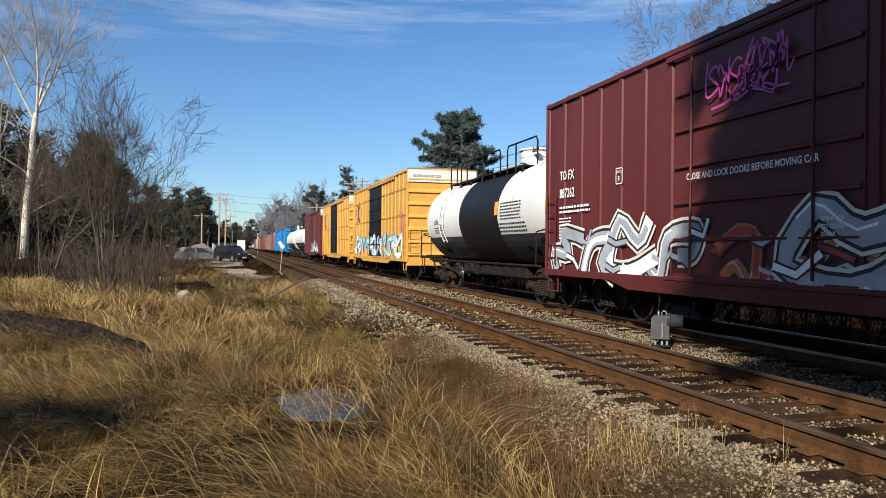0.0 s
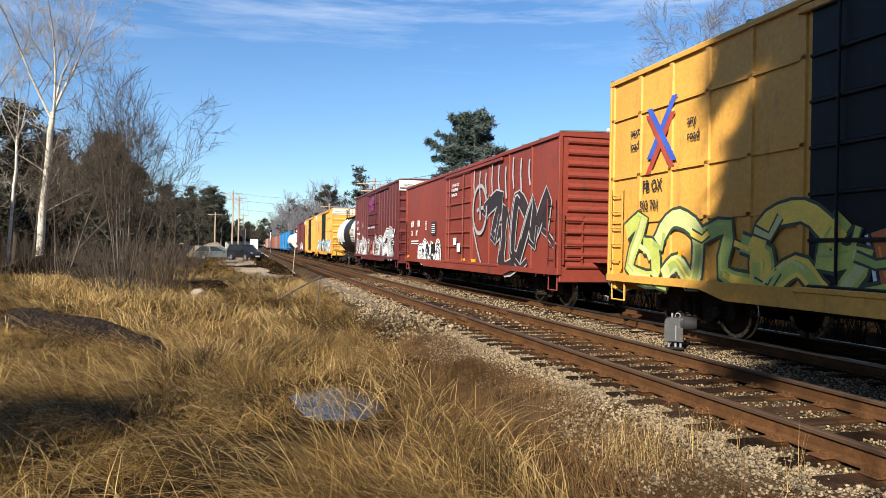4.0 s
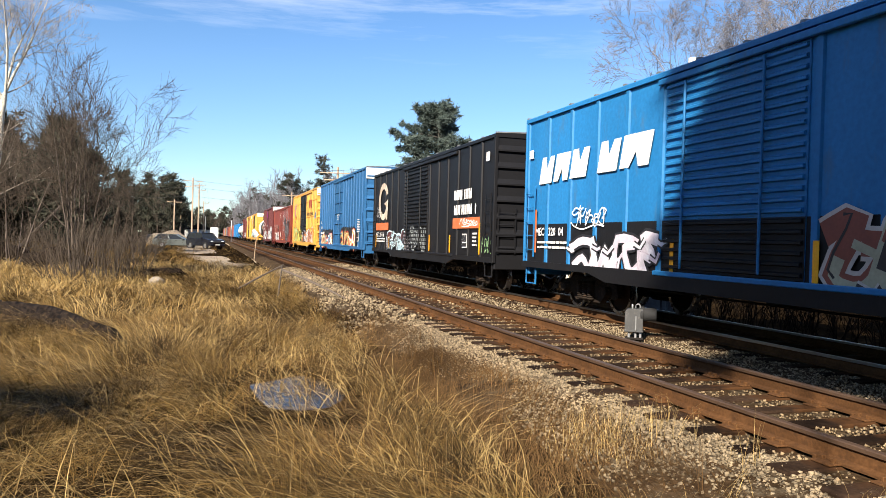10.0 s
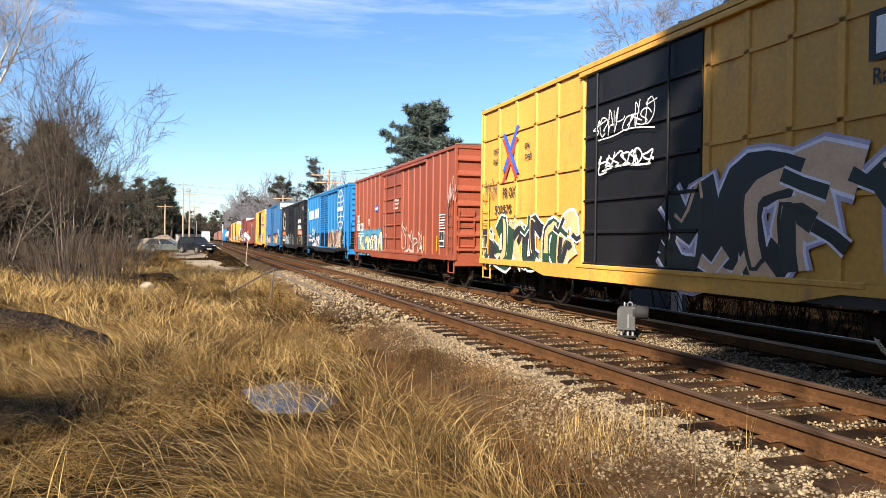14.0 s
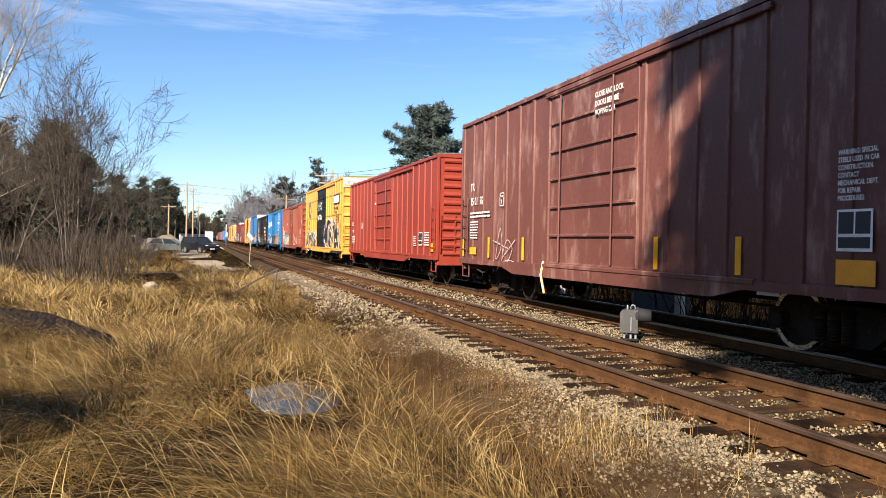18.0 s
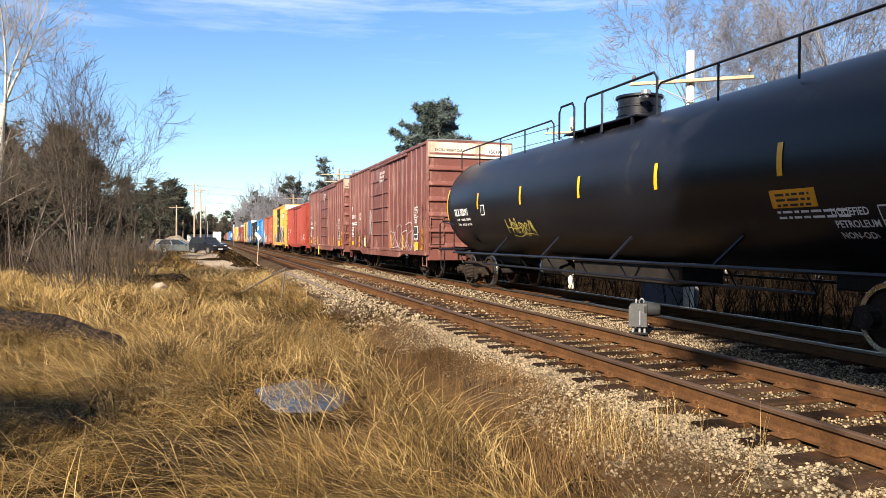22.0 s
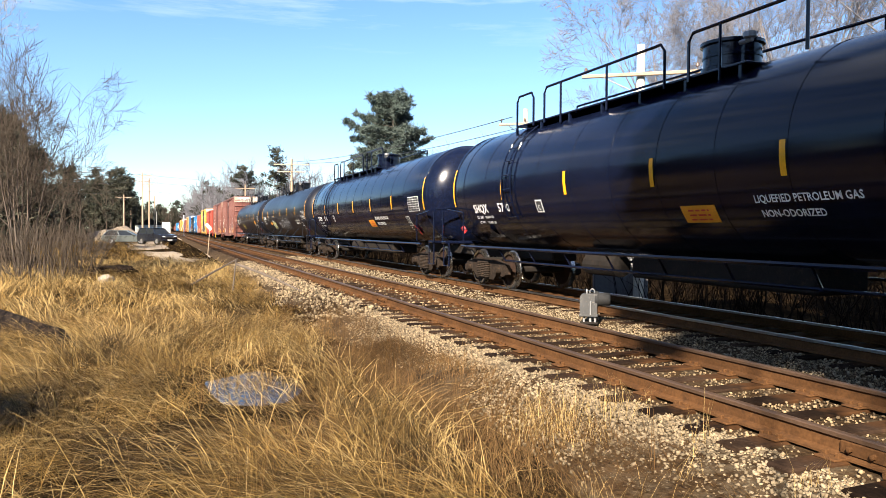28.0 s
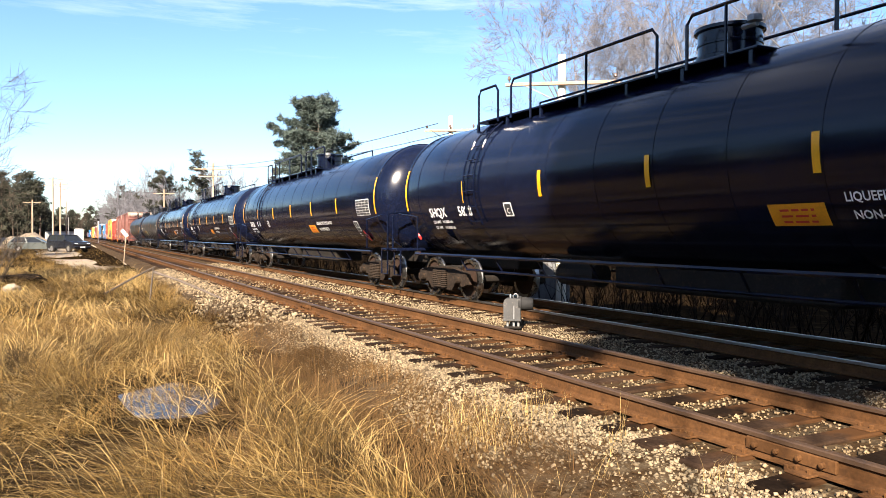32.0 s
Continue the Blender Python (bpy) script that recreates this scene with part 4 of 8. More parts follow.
def boxcar(front, length, eave, mat, label, door=(5.6, 9.0), door_mat=None, posts=(5, 6), band=None, lower=None, end="ledge", sill=0.85, belly=0.70, full=True, horizontal=(), louvred=False, posts_wide=0.10, end_mat=None, roof_mat="galv", drop_ladder=True):
    """A boxcar with posts, a sliding door, ribbed ends, roof, trucks and ladders. front: its place along the train; y runs from +length/2 at the front."""
    car = thing("boxcar", label, "boxcar", pose(FAR_C, front - length / 2, 0), "freight train")
    CARS.append((car, front - length / 2))
    h = length / 2
    d0, d1 = h - door[0], h - door[1]
    body = Solid()
    body.box(SIDE, -SIDE, -h, h, sill + 0.10, eave - 0.05)
    part("body", body, mat, car)
    if lower:
        z = lower[0]
        for s in (-1, 1):
            plate(car, h - 0.02, -h + 0.02, sill + 0.11, z, lower[1], x=SIDE - 0.003 if s < 0 else -SIDE + 0.007, name="lower_side")
    roof = Solid()
    n = 14
    poly = [(-W2 - 0.02, eave - 0.08), (-W2 - 0.02, eave)] + [(-W2 + 2 * W2 * k / 6, eave + 0.02 + 0.05 * math.sin(math.pi * k / 6)) for k in range(7)] + [(W2 + 0.02, eave), (W2 + 0.02, eave - 0.08)]
    roof.prism(poly, "y", -h - 0.03, h + 0.03)
    rf = part("roof", roof, mat, car, smooth=False)
    if full:
        for k in range(n + 1):
            y = -h + length * k / n
            rb = Solid()
            rb.prism([(a, b + 0.035) for a, b in poly[2:-2]] + [(a, b) for a, b in reversed(poly[2:-2])], "y", y - 0.04, y + 0.04)
            part("roof_rib", rb, roof_mat, rf)
    # side sill with a deeper middle
    for s in (-1, 1):
        ss = Solid()
        ss.prism([(-h, sill), (-h, sill + 0.14), (h, sill + 0.14), (h, sill), (h - 3.2, sill), (h - 3.9, belly), (-h + 3.9, belly), (-h + 3.2, sill)], "x", s * W2 - 0.05, s * W2 + 0.012)
        part("side_sill", ss, lower[1] if lower else mat, car)
    # posts
    rb = Solid()
    c = posts_wide / 2
    rb.add(
        [(x, y, z) for z in (sill + 0.13, eave - 0.09) for x, y in ((0.0, -c * 1.4), (-0.035, -c), (-0.035, c), (0.0, c * 1.4))],
        [(0, 1, 5, 4), (1, 2, 6, 5), (2, 3, 7, 6), (0, 4, 7, 3), (4, 5, 6, 7), (0, 3, 2, 1)])
    post = rb.mesh("post", M[mat])
    spots = [h - 0.06 - (h - 0.06 - d0 - 0.15) * k / posts[0] for k in range(posts[0] + 1)] + [d1 - 0.15 - (d1 - 0.15 + h - 0.06) * k / posts[1] for k in range(posts[1] + 1)]
    for s in (-1, 1):
        for y in spots:
            part("post", post, mat, car, m=pose(s * -SIDE, y, 0, 0, 0, 0 if s < 0 else 180))
    # horizontal ribs between posts
    for z in horizontal:
        for ya, yb in ((h, d0 + 0.1), (d1 - 0.1, -h)):
            hr = Solid()
            hr.box(SIDE - 0.035, SIDE + 0.01, yb, ya, z - 0.03, z + 0.03)
            part("side_rib", hr, mat, car)
    # door
    dm = door_mat or mat
    for s in ((-1, 1) if full else (-1,)):
        x = s * (-SIDE + 0.025)
        dz0, dz1 = sill + 0.17, eave - 0.22
        db = Solid()
        db.bevelled(min(x, x - s * 0.05), max(x, x - s * 0.05), d1, d0, dz0, dz1, 0.01)
        do = part("door", db, dm, car, "sliding door")
        k = 6 if not louvred else 22
        for q in range(k + (0 if louvred else 1)):
            z = dz0 + (dz1 - dz0) * (q + (0.5 if louvred else 0)) / k
            r = Solid()
            r.prism([(x, z - 0.035), (x + s * (0.05 if not louvred else 0.045), z - 0.02), (x + s * (0.05 if not louvred else 0.045), z + 0.015), (x, z + 0.04)], "y", d1 + 0.03, d0 - 0.03)
            part("door_rib", r, lower[1] if lower and z < lower[0] else dm, do)
        if lower:
            lp = Solid()
            lp.box(min(x, x + s * 0.005), max(x, x + s * 0.005), d1, d0, dz0, lower[0])
            part("lower_door", lp, lower[1], do)
        for y in (d0 - 0.55, d1 + 0.75):
            t = Solid()
            t.tube([(x + s * 0.07, y, dz0 + 0.05), (x + s * 0.07, y, dz1 - 0.05)], 0.022, 6)
            part("lock_rod", t, dm, do)
        tr = Solid()
        tr.bevelled(min(x, x + s * 0.07), max(x, x + s * 0.07), d1 - 3.2, d0 + 0.2, eave - 0.22, eave - 0.12, 0.012)
        part("door_track", tr, mat, car)
        lt = Solid()
        lt.bevelled(min(x, x + s * 0.08), max(x, x + s * 0.08), d1 - 3.0, d0 + 0.2, sill + 0.08, sill + 0.16, 0.012)
        part("lower_track", lt, mat, car)
    # ends
    em = end_mat or mat
    for way in (-1, 1):
        y = way * h
        if lower:
            lp = Solid()
            lp.box(-W2 + 0.06, W2 - 0.06, min(y, y + way * 0.006), max(y, y + way * 0.006), sill + 0.12, lower[0])
            part("lower_end", lp, lower[1], car)
        if end == "ledge":
            zs = [sill + 0.3 + k * (eave - 0.75 - sill) / 6 for k in range(7)]
            for z in zs:
                e = Solid()
                e.prism([(y, z - 0.05), (y + way * 0.07, z - 0.01), (y + way * 0.07, z + 0.03), (y, z + 0.16)], "x", -W2 + 0.06, W2 - 0.06)
                part("end_rib", e, em, car)
        else:
            zs = [sill + 0.22 + k * (eave - 0.42 - sill) / 11 for k in range(12)]
            for z in zs:
                e = Solid()
                e.prism([(y, z - 0.09), (y + way * 0.05, z - 0.045), (y + way * 0.065, z), (y + way * 0.05, z + 0.045), (y, z + 0.09)], "x", -W2 + 0.22, W2 - 0.22)
                part("end_rib", e, lower[1] if lower and z < lower[0] else em, car)
        for x in (-W2 + 0.03, W2 - 0.03):
            cp = Solid()
            cp.bevelled(x - 0.05, x + 0.05, min(y - way * 0.03, y + way * 0.035), max(y - way * 0.03, y + way * 0.035), sill, eave - 0.05, 0.012)
            part("corner_post", cp, em, car)
        if band and way == -1:
            b = Solid()
            b.bevelled(-W2 + 0.02, W2 - 0.02, y - 0.055, y, eave - 0.56, eave - 0.02, 0.01)
            part("height_band", b, band, car, "white height warning band")
        # buffer beam, couplers, steps
        bb = Solid()
        bb.bevelled(-W2 + 0.05, W2 - 0.05, min(y - way * 0.2, y), max(y - way * 0.2, y), sill - 0.18, sill + 0.12, 0.02)
        part("end_sill", bb, mat, car)
        coupler(car, y, way)
        if full:
            for s in (-1, 1):
                st = Solid()
                ya, yb = y - way * 0.10, y - way * 0.62
                st.tube([(s * (W2 - 0.03), ya, sill + 0.05), (s * (W2 - 0.03), ya, sill - 0.38), (s * (W2 - 0.03), yb, sill - 0.38), (s * (W2 - 0.03), yb, sill + 0.05)], 0.022, 6)
                part("step", st, mat, car)
            ladder(car, -W2, y - way * 0.14, y - way * 0.60, sill + 0.25, 2.75 if drop_ladder else eave - 0.3, 5, mat)
            end_ladder(car, y, -W2 + 0.12, -W2 + 0.62, sill + 0.25, 2.35, 4, mat, way)
    # centre sill, trucks
    cs = Solid()
    cs.bevelled(-0.30, 0.30, -h + 0.1, h - 0.1, 0.62, sill + 0.1, 0.02)
    part("centre_sill", cs, "steel_dark", car)
    truck(car, h - 2.15)
    truck(car, -h + 2.15)
    if full:
        # brake gear on the rear end, and below the floor
        bw = Solid()
        y = -h - 0.16
        bw.lathe([(y - 0.02, 0.24), (y - 0.04, 0.27), (y, 0.28), (y + 0.02, 0.24)], "y", 18, (0.55, 0, 2.25))
        bw.tube([(0.30, y, 2.25), (0.80, y, 2.25)], 0.015, 5)
        bw.tube([(0.55, y, 2.0), (0.55, y, 2.5)], 0.015, 5)
        bw.bevelled(0.40, 0.70, y, -h, 2.08, 2.42, 0.02)
        part("brake_wheel", bw, em, car)
        pf = Solid()
        pf.bevelled(-0.7, 1.0, -h - 0.38, -h, 1.16, 1.20, 0.01)
        part("brake_step", pf, em, car)
        res = Solid()
        res.lathe([(1.1, 0.05), (1.12, 0.2), (1.9, 0.2), (1.92, 0.05)], "y", 14, (0.75, 0, 0.62))
        part("brake_tank", res, "steel_dark", car)
        res = Solid()
        res.bevelled(0.5, 1.1, -1.4, -0.8, 0.42, 0.75, 0.03)
        part("brake_valve", res, "steel_dark", car)
        rod = Solid()
        rod.tube([(-0.5, h - 3.2, 0.55), (-0.5, -h + 3.2, 0.55)], 0.02, 5)
        part("brake_rod", rod, "steel_dark", car)
    return car, h


def tank_car(front, length, mat, label, radius=1.52, zc=2.50, rings=0, stripes=(2.5, 5.7, 8.6, 11.2, 14.0), full=True, dome=0.0, band=None, lower=None, long_rail=False, struts=False, gear=None, drop=0.0):
    """A tank car: shell with dished ends, dome, walkway and rails on top, end platforms, frame, trucks. front: place of the front girth seam."""
    car = thing("tank_car", label, "tank car", pose(FAR_C, front - length / 2, 0), "freight train")
    CARS.append((car, front - length / 2))
    h, R, gear = length / 2, radius, gear or mat
    prof = []
    for k in range(9):
        a = math.pi / 2 * k / 8
        prof.append((-h - 0.78 * math.cos(a), max(0.01, R * math.sin(a))))
    prof += [(-h + length * k / 8, R) for k in range(1, 8)]
    prof += [(-p[0], p[1]) for p in reversed(prof[:9])]
    sh = Solid()
    sh.lathe(prof, "y", 56, (0, 0, zc))
    tank = part("tank_shell", sh, mat, car, smooth=True)
    if band:
        b = Solid()
        b.lathe([(band[0] - 0.001, R - 0.02), (band[0], R + 0.008), (band[1], R + 0.008), (band[1] + 0.001, R - 0.02)], "y", 56, (0, 0, zc))
        part("shell_band", b, band[2], tank, smooth=True)
    if lower:
        lo = Solid()
        n = 16
        for k in range(n):
            a0, a1 = (math.pi + math.asin(lower[0] / R) * -1 + (math.pi + 2 * math.asin(lower[0] / R)) * q / n for q in (k, k + 1))
            for ya, yb in [(-h, h)]:
                lo.add([((R + 0.004) * math.cos(a), y, zc + (R + 0.004) * math.sin(a)) for a, y in ((a0, ya), (a1, ya), (a1, yb), (a0, yb))], [(0, 1, 2, 3)])
        part("lower_shell", lo, lower[1], tank)
    for k in range(rings):
        y = h - length * (k + 0.5) / rings
        r = Solid()
        r.lathe([(y - 0.012, R - 0.01), (y - 0.010, R + 0.006), (y + 0.010, R + 0.006), (y + 0.012, R - 0.01)], "y", 56, (0, 0, zc))
        part("girth_seam", r, mat, tank, smooth=True)
    for y in (h, -h):
        r = Solid()
        r.lathe([(y - 0.05, R - 0.01), (y - 0.045, R + 0.010), (y + 0.045, R + 0.010), (y + 0.05, R - 0.01)], "y", 56, (0, 0, zc))
        part("head_seam", r, mat, tank, smooth=True)
        if full:
            plate(car, y - 0.04, y + 0.04, zc - 0.45, zc + 0.55, "stripe", radius=R + 0.012, zc=zc, name="reflector")
    if full:
        for u in stripes:
            y = h - u
            plate(car, y - 0.05, y + 0.05, zc - 0.12 - drop, zc + 0.34 - drop, "stripe", radius=R + 0.008, zc=zc, name="reflector")
    # dome and top walkway with rails
    zt = zc + R
    dm = Solid()
    dm.lathe([(zt - 0.12, 0.50), (zt + 0.10, 0.50), (zt + 0.12, 0.46), (zt + 0.26, 0.46), (zt + 0.27, 0.475), (zt + 0.30, 0.475), (zt + 0.31, 0.46), (zt + 0.46, 0.46), (zt + 0.48, 0.51), (zt + 0.53, 0.51), (zt + 0.55, 0.42)], "z", 28, (0, dome, 0))
    part("dome", dm, mat, car, smooth=True)
    if full:
        v = Solid()
        v.lathe([(zt + 0.42, 0.05), (zt + 0.44, 0.10), (zt + 0.52, 0.10), (zt + 0.54, 0.05)], "z", 10, (-0.3, dome - 0.7, 0))
        v.tube([(-0.3, dome - 0.5, zt + 0.4), (-0.3, dome - 0.75, zt + 0.4)], 0.04, 6)
        part("valve", v, "galv", car)
    wk = Solid()
    reach = 1.7 if long_rail else 6.0
    wk.bevelled(-0.95, -0.45, dome - 1.3, dome + reach, zt - 0.14, zt - 0.10, 0.01)
    for y in np.arange(dome - 1.2, dome + reach + 0.4, 1.2):
        wk.box(-0.93, -0.88, float(y), float(y) + 0.06, zt - 0.36, zt - 0.14)
    part("walkway", wk, gear, car)
    zr = zt + 0.56

    def hoop(ya, yb, posts_at, name="handrail"):
        r = Solid()
        x = -0.97
        r.tube([(x, ya, zt - 0.2), (x, ya, zr - 0.12), (x, ya - 0.10, zr), (x, yb + 0.10, zr), (x, yb, zr - 0.12), (x, yb, zt - 0.2)], 0.026, 7)
        for y in posts_at:
            r.tube([(x, y, zt - 0.3), (x, y, zr)], 0.024, 6)
        part(name, r, gear, car)

    if long_rail:
        hoop(dome + 1.9, dome + 1.15, ())
        hoop(dome + 0.65, dome - 2.1, (dome - 0.1,))
        for ya, yb in ((h + 0.2, dome + 2.2), (dome - 2.1, -h - 0.2)):
            r = Solid()
            r.tube([(-0.97, ya, zt - 0.25), (-0.97, ya, zt + 0.22), (-0.97, ya - 0.12, zt + 0.32), (-0.97, yb + 0.12, zt + 0.32), (-0.97, yb, zt + 0.22), (-0.97, yb, zt - 0.25)], 0.022, 6)
            for q in range(1, 4):
                y = ya + (yb - ya) * q / 4
                r.tube([(-0.97, y, zt - 0.3), (-0.97, y, zt + 0.32)], 0.02, 5)
            part("handrail", r, mat, car)
    else:
        hoop(dome + 5.9, dome + 5.1, ())
        hoop(dome + 4.6, dome + 0.5, (dome + 3.9, dome + 2.2))
        hoop(dome - 0.1, dome - 2.4, (dome - 0.8,))
    if full and not long_rail:
        r = Solid()
        r.tube([(0.97, dome + 6.4, zt - 0.2), (0.97, dome + 6.4, zr), (0.97, dome - 2.0, zr), (0.97, dome - 2.0, zt - 0.2)], 0.026, 7)
        part("handrail", r, mat, car)
    if full and not long_rail:
        lad = Solid()
        for y in (dome + 5.5, dome + 5.05):
            lad.tube([(-(R + 0.06) * math.cos(a), y, zc + (R + 0.06) * math.sin(a)) for a in np.linspace(-0.55, 1.0, 9)], 0.02, 5)
        for a in np.linspace(-0.5, 0.95, 8):
            lad.tube([(-(R + 0.06) * math.cos(a), dome + 5.5, zc + (R + 0.06) * math.sin(a)), (-(R + 0.06) * math.cos(a), dome + 5.05, zc + (R + 0.06) * math.sin(a))], 0.014, 5)
        part("ladder", lad, mat, car)
    # stub sills, saddles, end platforms and low frame pipes
    for way in (-1, 1):
        y = way * h
        sl = Solid()
        sl.bevelled(-0.33, 0.33, min(y - way * 3.2, y + way * 1.05), max(y - way * 3.2, y + way * 1.05), 0.72, 1.12, 0.03)
        part("stub_sill", sl, "steel_dark", car)
        sd = Solid()
        ys = y - way * 1.55
        sd.prism([(-1.30, zc - 0.95), (-1.18, zc - 1.05), (-0.45, 1.05), (0.45, 1.05), (1.18, zc - 1.05), (1.30, zc - 0.95), (0.9, zc - 1.22), (0, zc - R - 0.02 + 0.05), (-0.9, zc - 1.22)], "y", ys - 0.14, ys + 0.14)
        part("saddle", sd, gear, car)
        pl = Solid()
        yy = y + way * 0.9
        pl.bevelled(-1.55, 1.55, min(yy, yy - way * 0.35), max(yy, yy - way * 0.35), 1.06, 1.13, 0.015)
        part("end_platform", pl, gear, car)
        hr = Solid()
        hr.tube([(-1.5, yy, 1.1), (-1.5, yy, 1.95), (-1.42, yy, 2.05), (1.42, yy, 2.05), (1.5, yy, 1.95), (1.5, yy, 1.1)], 0.024, 7)
        hr.tube([(-1.5, yy - way * 1.5, 1.1), (-1.5, yy - way * 1.5, 1.9), (-1.5, yy - way * 0.4, 2.0)], 0.022, 6)
        part("end_rail", hr, gear, car)
        st = Solid()
        st.tube([(-1.48, yy - way * 0.05, 1.08), (-1.48, yy - way * 0.05, 0.45), (-1.48, yy - way * 0.45, 0.45), (-1.48, yy - way * 0.45, 1.08)], 0.022, 6)
        part("step", st, gear, car)
        coupler(car, y + way * 1.0, way)
        truck(car, y - way * 1.0)
    for s in ((-1, 1) if full else (-1,)):
        fr = Solid()
        fr.tube([(s * 1.45, -h + 0.4, 1.02), (s * 1.45, h - 0.4, 1.02)], 0.035, 6)
        fr.tube([(s * 1.25, -h + 2.6, 0.72), (s * 1.25, h - 2.6, 0.72)], 0.028, 6)
        for k in range(9):
            y = -h + 2.6 + (length - 5.2) * k / 8
            fr.tube([(s * 1.45, y, 1.02), (s * 1.25, y, 0.72)], 0.018, 5)
            if struts and k % 2:
                fr.tube([(s * 1.42, y + 0.35, 1.02), (s * 1.12, y, zc - 1.0)], 0.03, 5)
        part("frame_pipe", fr, gear, car)
    bg = Solid()
    bg.bevelled(-0.5, 0.5, -2.2, 2.0, 0.55, 0.95, 0.04)
    bg.lathe([(2.3, 0.04), (2.33, 0.22), (3.4, 0.22), (3.43, 0.04)], "y", 14, (-0.5, 0, 0.75))
    bg.bevelled(-0.25, 0.25, -0.6, 0.6, zc - R - 0.35, zc - R + 0.1, 0.04)
    part("outlet_valve", bg, "steel_dark", car)
    return car, h, R, zc

# ---- the train, from the far cars back to the near ones ----
W, K = (0.85, 0.85, 0.83), (0.015, 0.015, 0.018)
GREY, RUST, TEAL, ORANGE, RED, CREAM = (0.42, 0.43, 0.46), (0.42, 0.12, 0.03), (0.06, 0.28, 0.42), (0.70, 0.24, 0.03), (0.45, 0.03, 0.02), (0.72, 0.58, 0.30)
LIME, PALE, PURPLE, SKYB, GOLD, GREEN = (0.42, 0.46, 0.10), (0.62, 0.70, 0.74), (0.36, 0.30, 0.48), (0.22, 0.50, 0.70), (0.75, 0.52, 0.08), (0.04, 0.13, 0.07)


def plate_box(car, y, z, size, letter="F", mat="letter"):
    """The small outlined box with the clearance plate."""
    s = Solid()
    t = 0.022
    x = LET - 0.012
    for a, b, c, d in ((0, size, 0, t), (0, size, size * 1.25 - t, size * 1.25), (0, t, 0, size * 1.25), (size - t, size, 0, size * 1.25)):
        s.box(x - 0.003, x, y - b, y - a, z + c, z + d)
    part("plate_mark", s, mat, car)
    text_part("PLATE", size * 0.26, car, y - size * 0.10, z + size * 0.85, mat)
    text_part(letter, size * 0.6, car, y - size * 0.28, z + size * 0.18, mat)


def data_box(car, y, z, size, radius=None, zc=0):
    plate(car, y, y - size, z, z + size, "letter", radius=radius, zc=zc, thick=0.004, name="inspection_panel")
    plate(car, y - size * 0.06, y - size * 0.48, z + size * 0.42, z + size * 0.94, "letter_black", radius=radius, zc=zc, thick=0.008, x=LET - 0.013, name="inspection_field")
    plate(car, y - size * 0.54, y - size * 0.94, z + size * 0.42, z + size * 0.94, "letter_black", radius=radius, zc=zc, thick=0.008, x=LET - 0.013, name="inspection_field")
    plate(car, y - size * 0.06, y - size * 0.94, z + size * 0.08, z + size * 0.34, "letter_black", radius=radius, zc=zc, thick=0.008, x=LET - 0.013, name="inspection_field")


def reflectors(car, h, spots, z0, z1, mat="stripe", w=0.10):
    for u in spots:
        plate(car, h - u - w / 2, h - u + w / 2, z0, z1, mat, x=-W2 - 0.004, name="reflector")


def close_doors(car, y, z, size=0.13):
    for k, line in enumerate(("CLOSE AND LOCK", "DOORS BEFORE", "MOVING CAR")):
        text_part(line, size, car, y, z - k * size * 1.15, "letter", x=SIDE - 0.084, squeeze=0.8)


def end_words(car, h, eave, words="EXCESS HEIGHT CAR", size=0.16, x=-1.35, mat="letter_black"):
    text_part(words, size, car, x, eave - 0.34, mat, end=-h - 0.060, squeeze=0.85)


def end_data(car, h, z=2.9, x=0.2):
    for k, zz in enumerate((z + 0.9, z + 0.25, z - 0.25)):
        bars(car, x, zz, 2, 0.9, "letter", 0.035, 0.04, end=-h - 0.075, seed=k + 3)


def marks(car, h, top, number, z_top, size, u=0.75, mat="letter", gap=None, squeeze=0.85):
    text_part(top, size, car, h - u, z_top, mat, squeeze=squeeze)
    text_part(number, size, car, h - u, z_top - size * 1.35, mat, squeeze=squeeze)
    bars(car, h - u, z_top - size * 2.2, 2, 1.5, mat, 0.05, 0.05, seed=int(size * 100))
    bars(car, h - u, z_top - size * 3.0, 7, 0.6, mat, 0.03, 0.045, seed=int(size * 77))


def arrow_emblem(car, y, z, size):
    """Two pairs of crossing arrows, as plain shapes."""
    for k, (col, sgn, dz) in enumerate((("letter_red", 1, -0.12), ("logo_blue", 1, 0.14), ("letter_red", -1, -0.10), ("logo_blue", -1, 0.0))):
        s = Solid()
        a, b = (-0.46, 0.46) if k % 2 else (-0.50, 0.40)
        t = 0.10
        x = LET - 0.012 - 0.002 * k
        p = [(a, -0.5 * sgn + dz), (a + t * 1.6, -0.5 * sgn + dz), (b, 0.46 * sgn + dz), (b - t * 1.6, 0.46 * sgn + dz)]
        s.add([(x, y - size * q[0], z + size * q[1]) for q in p], [(0, 1, 2, 3)])
        part("emblem_stroke", s, col, car)


def yellow_car(front, label, length=15.0):
    car, h = boxcar(front, length, 4.96, "yellow", label, (5.6, 9.15), "black", (5, 7), "white", horizontal=(2.05, 2.95, 4.15))
    text_part("next", 0.24, car, h - 0.82, 3.72, "letter_black", squeeze=0.8)
    text_part("load", 0.24, car, h - 0.82, 3.45, "letter_black", squeeze=0.8)
    text_part("any", 0.24, car, h - 2.75, 3.66, "letter_black", squeeze=0.8)
    text_part("road", 0.24, car, h - 2.75, 3.39, "letter_black", squeeze=0.8)
    arrow_emblem(car, h - 1.95, 3.6, 1.1)
    end_words(car, h, 4.96)
    end_data(car, h)
    reflectors(car, h, (0.5, 2.6, 10.4, 12.6, 14.5), 1.05, 1.5)
    return car, h


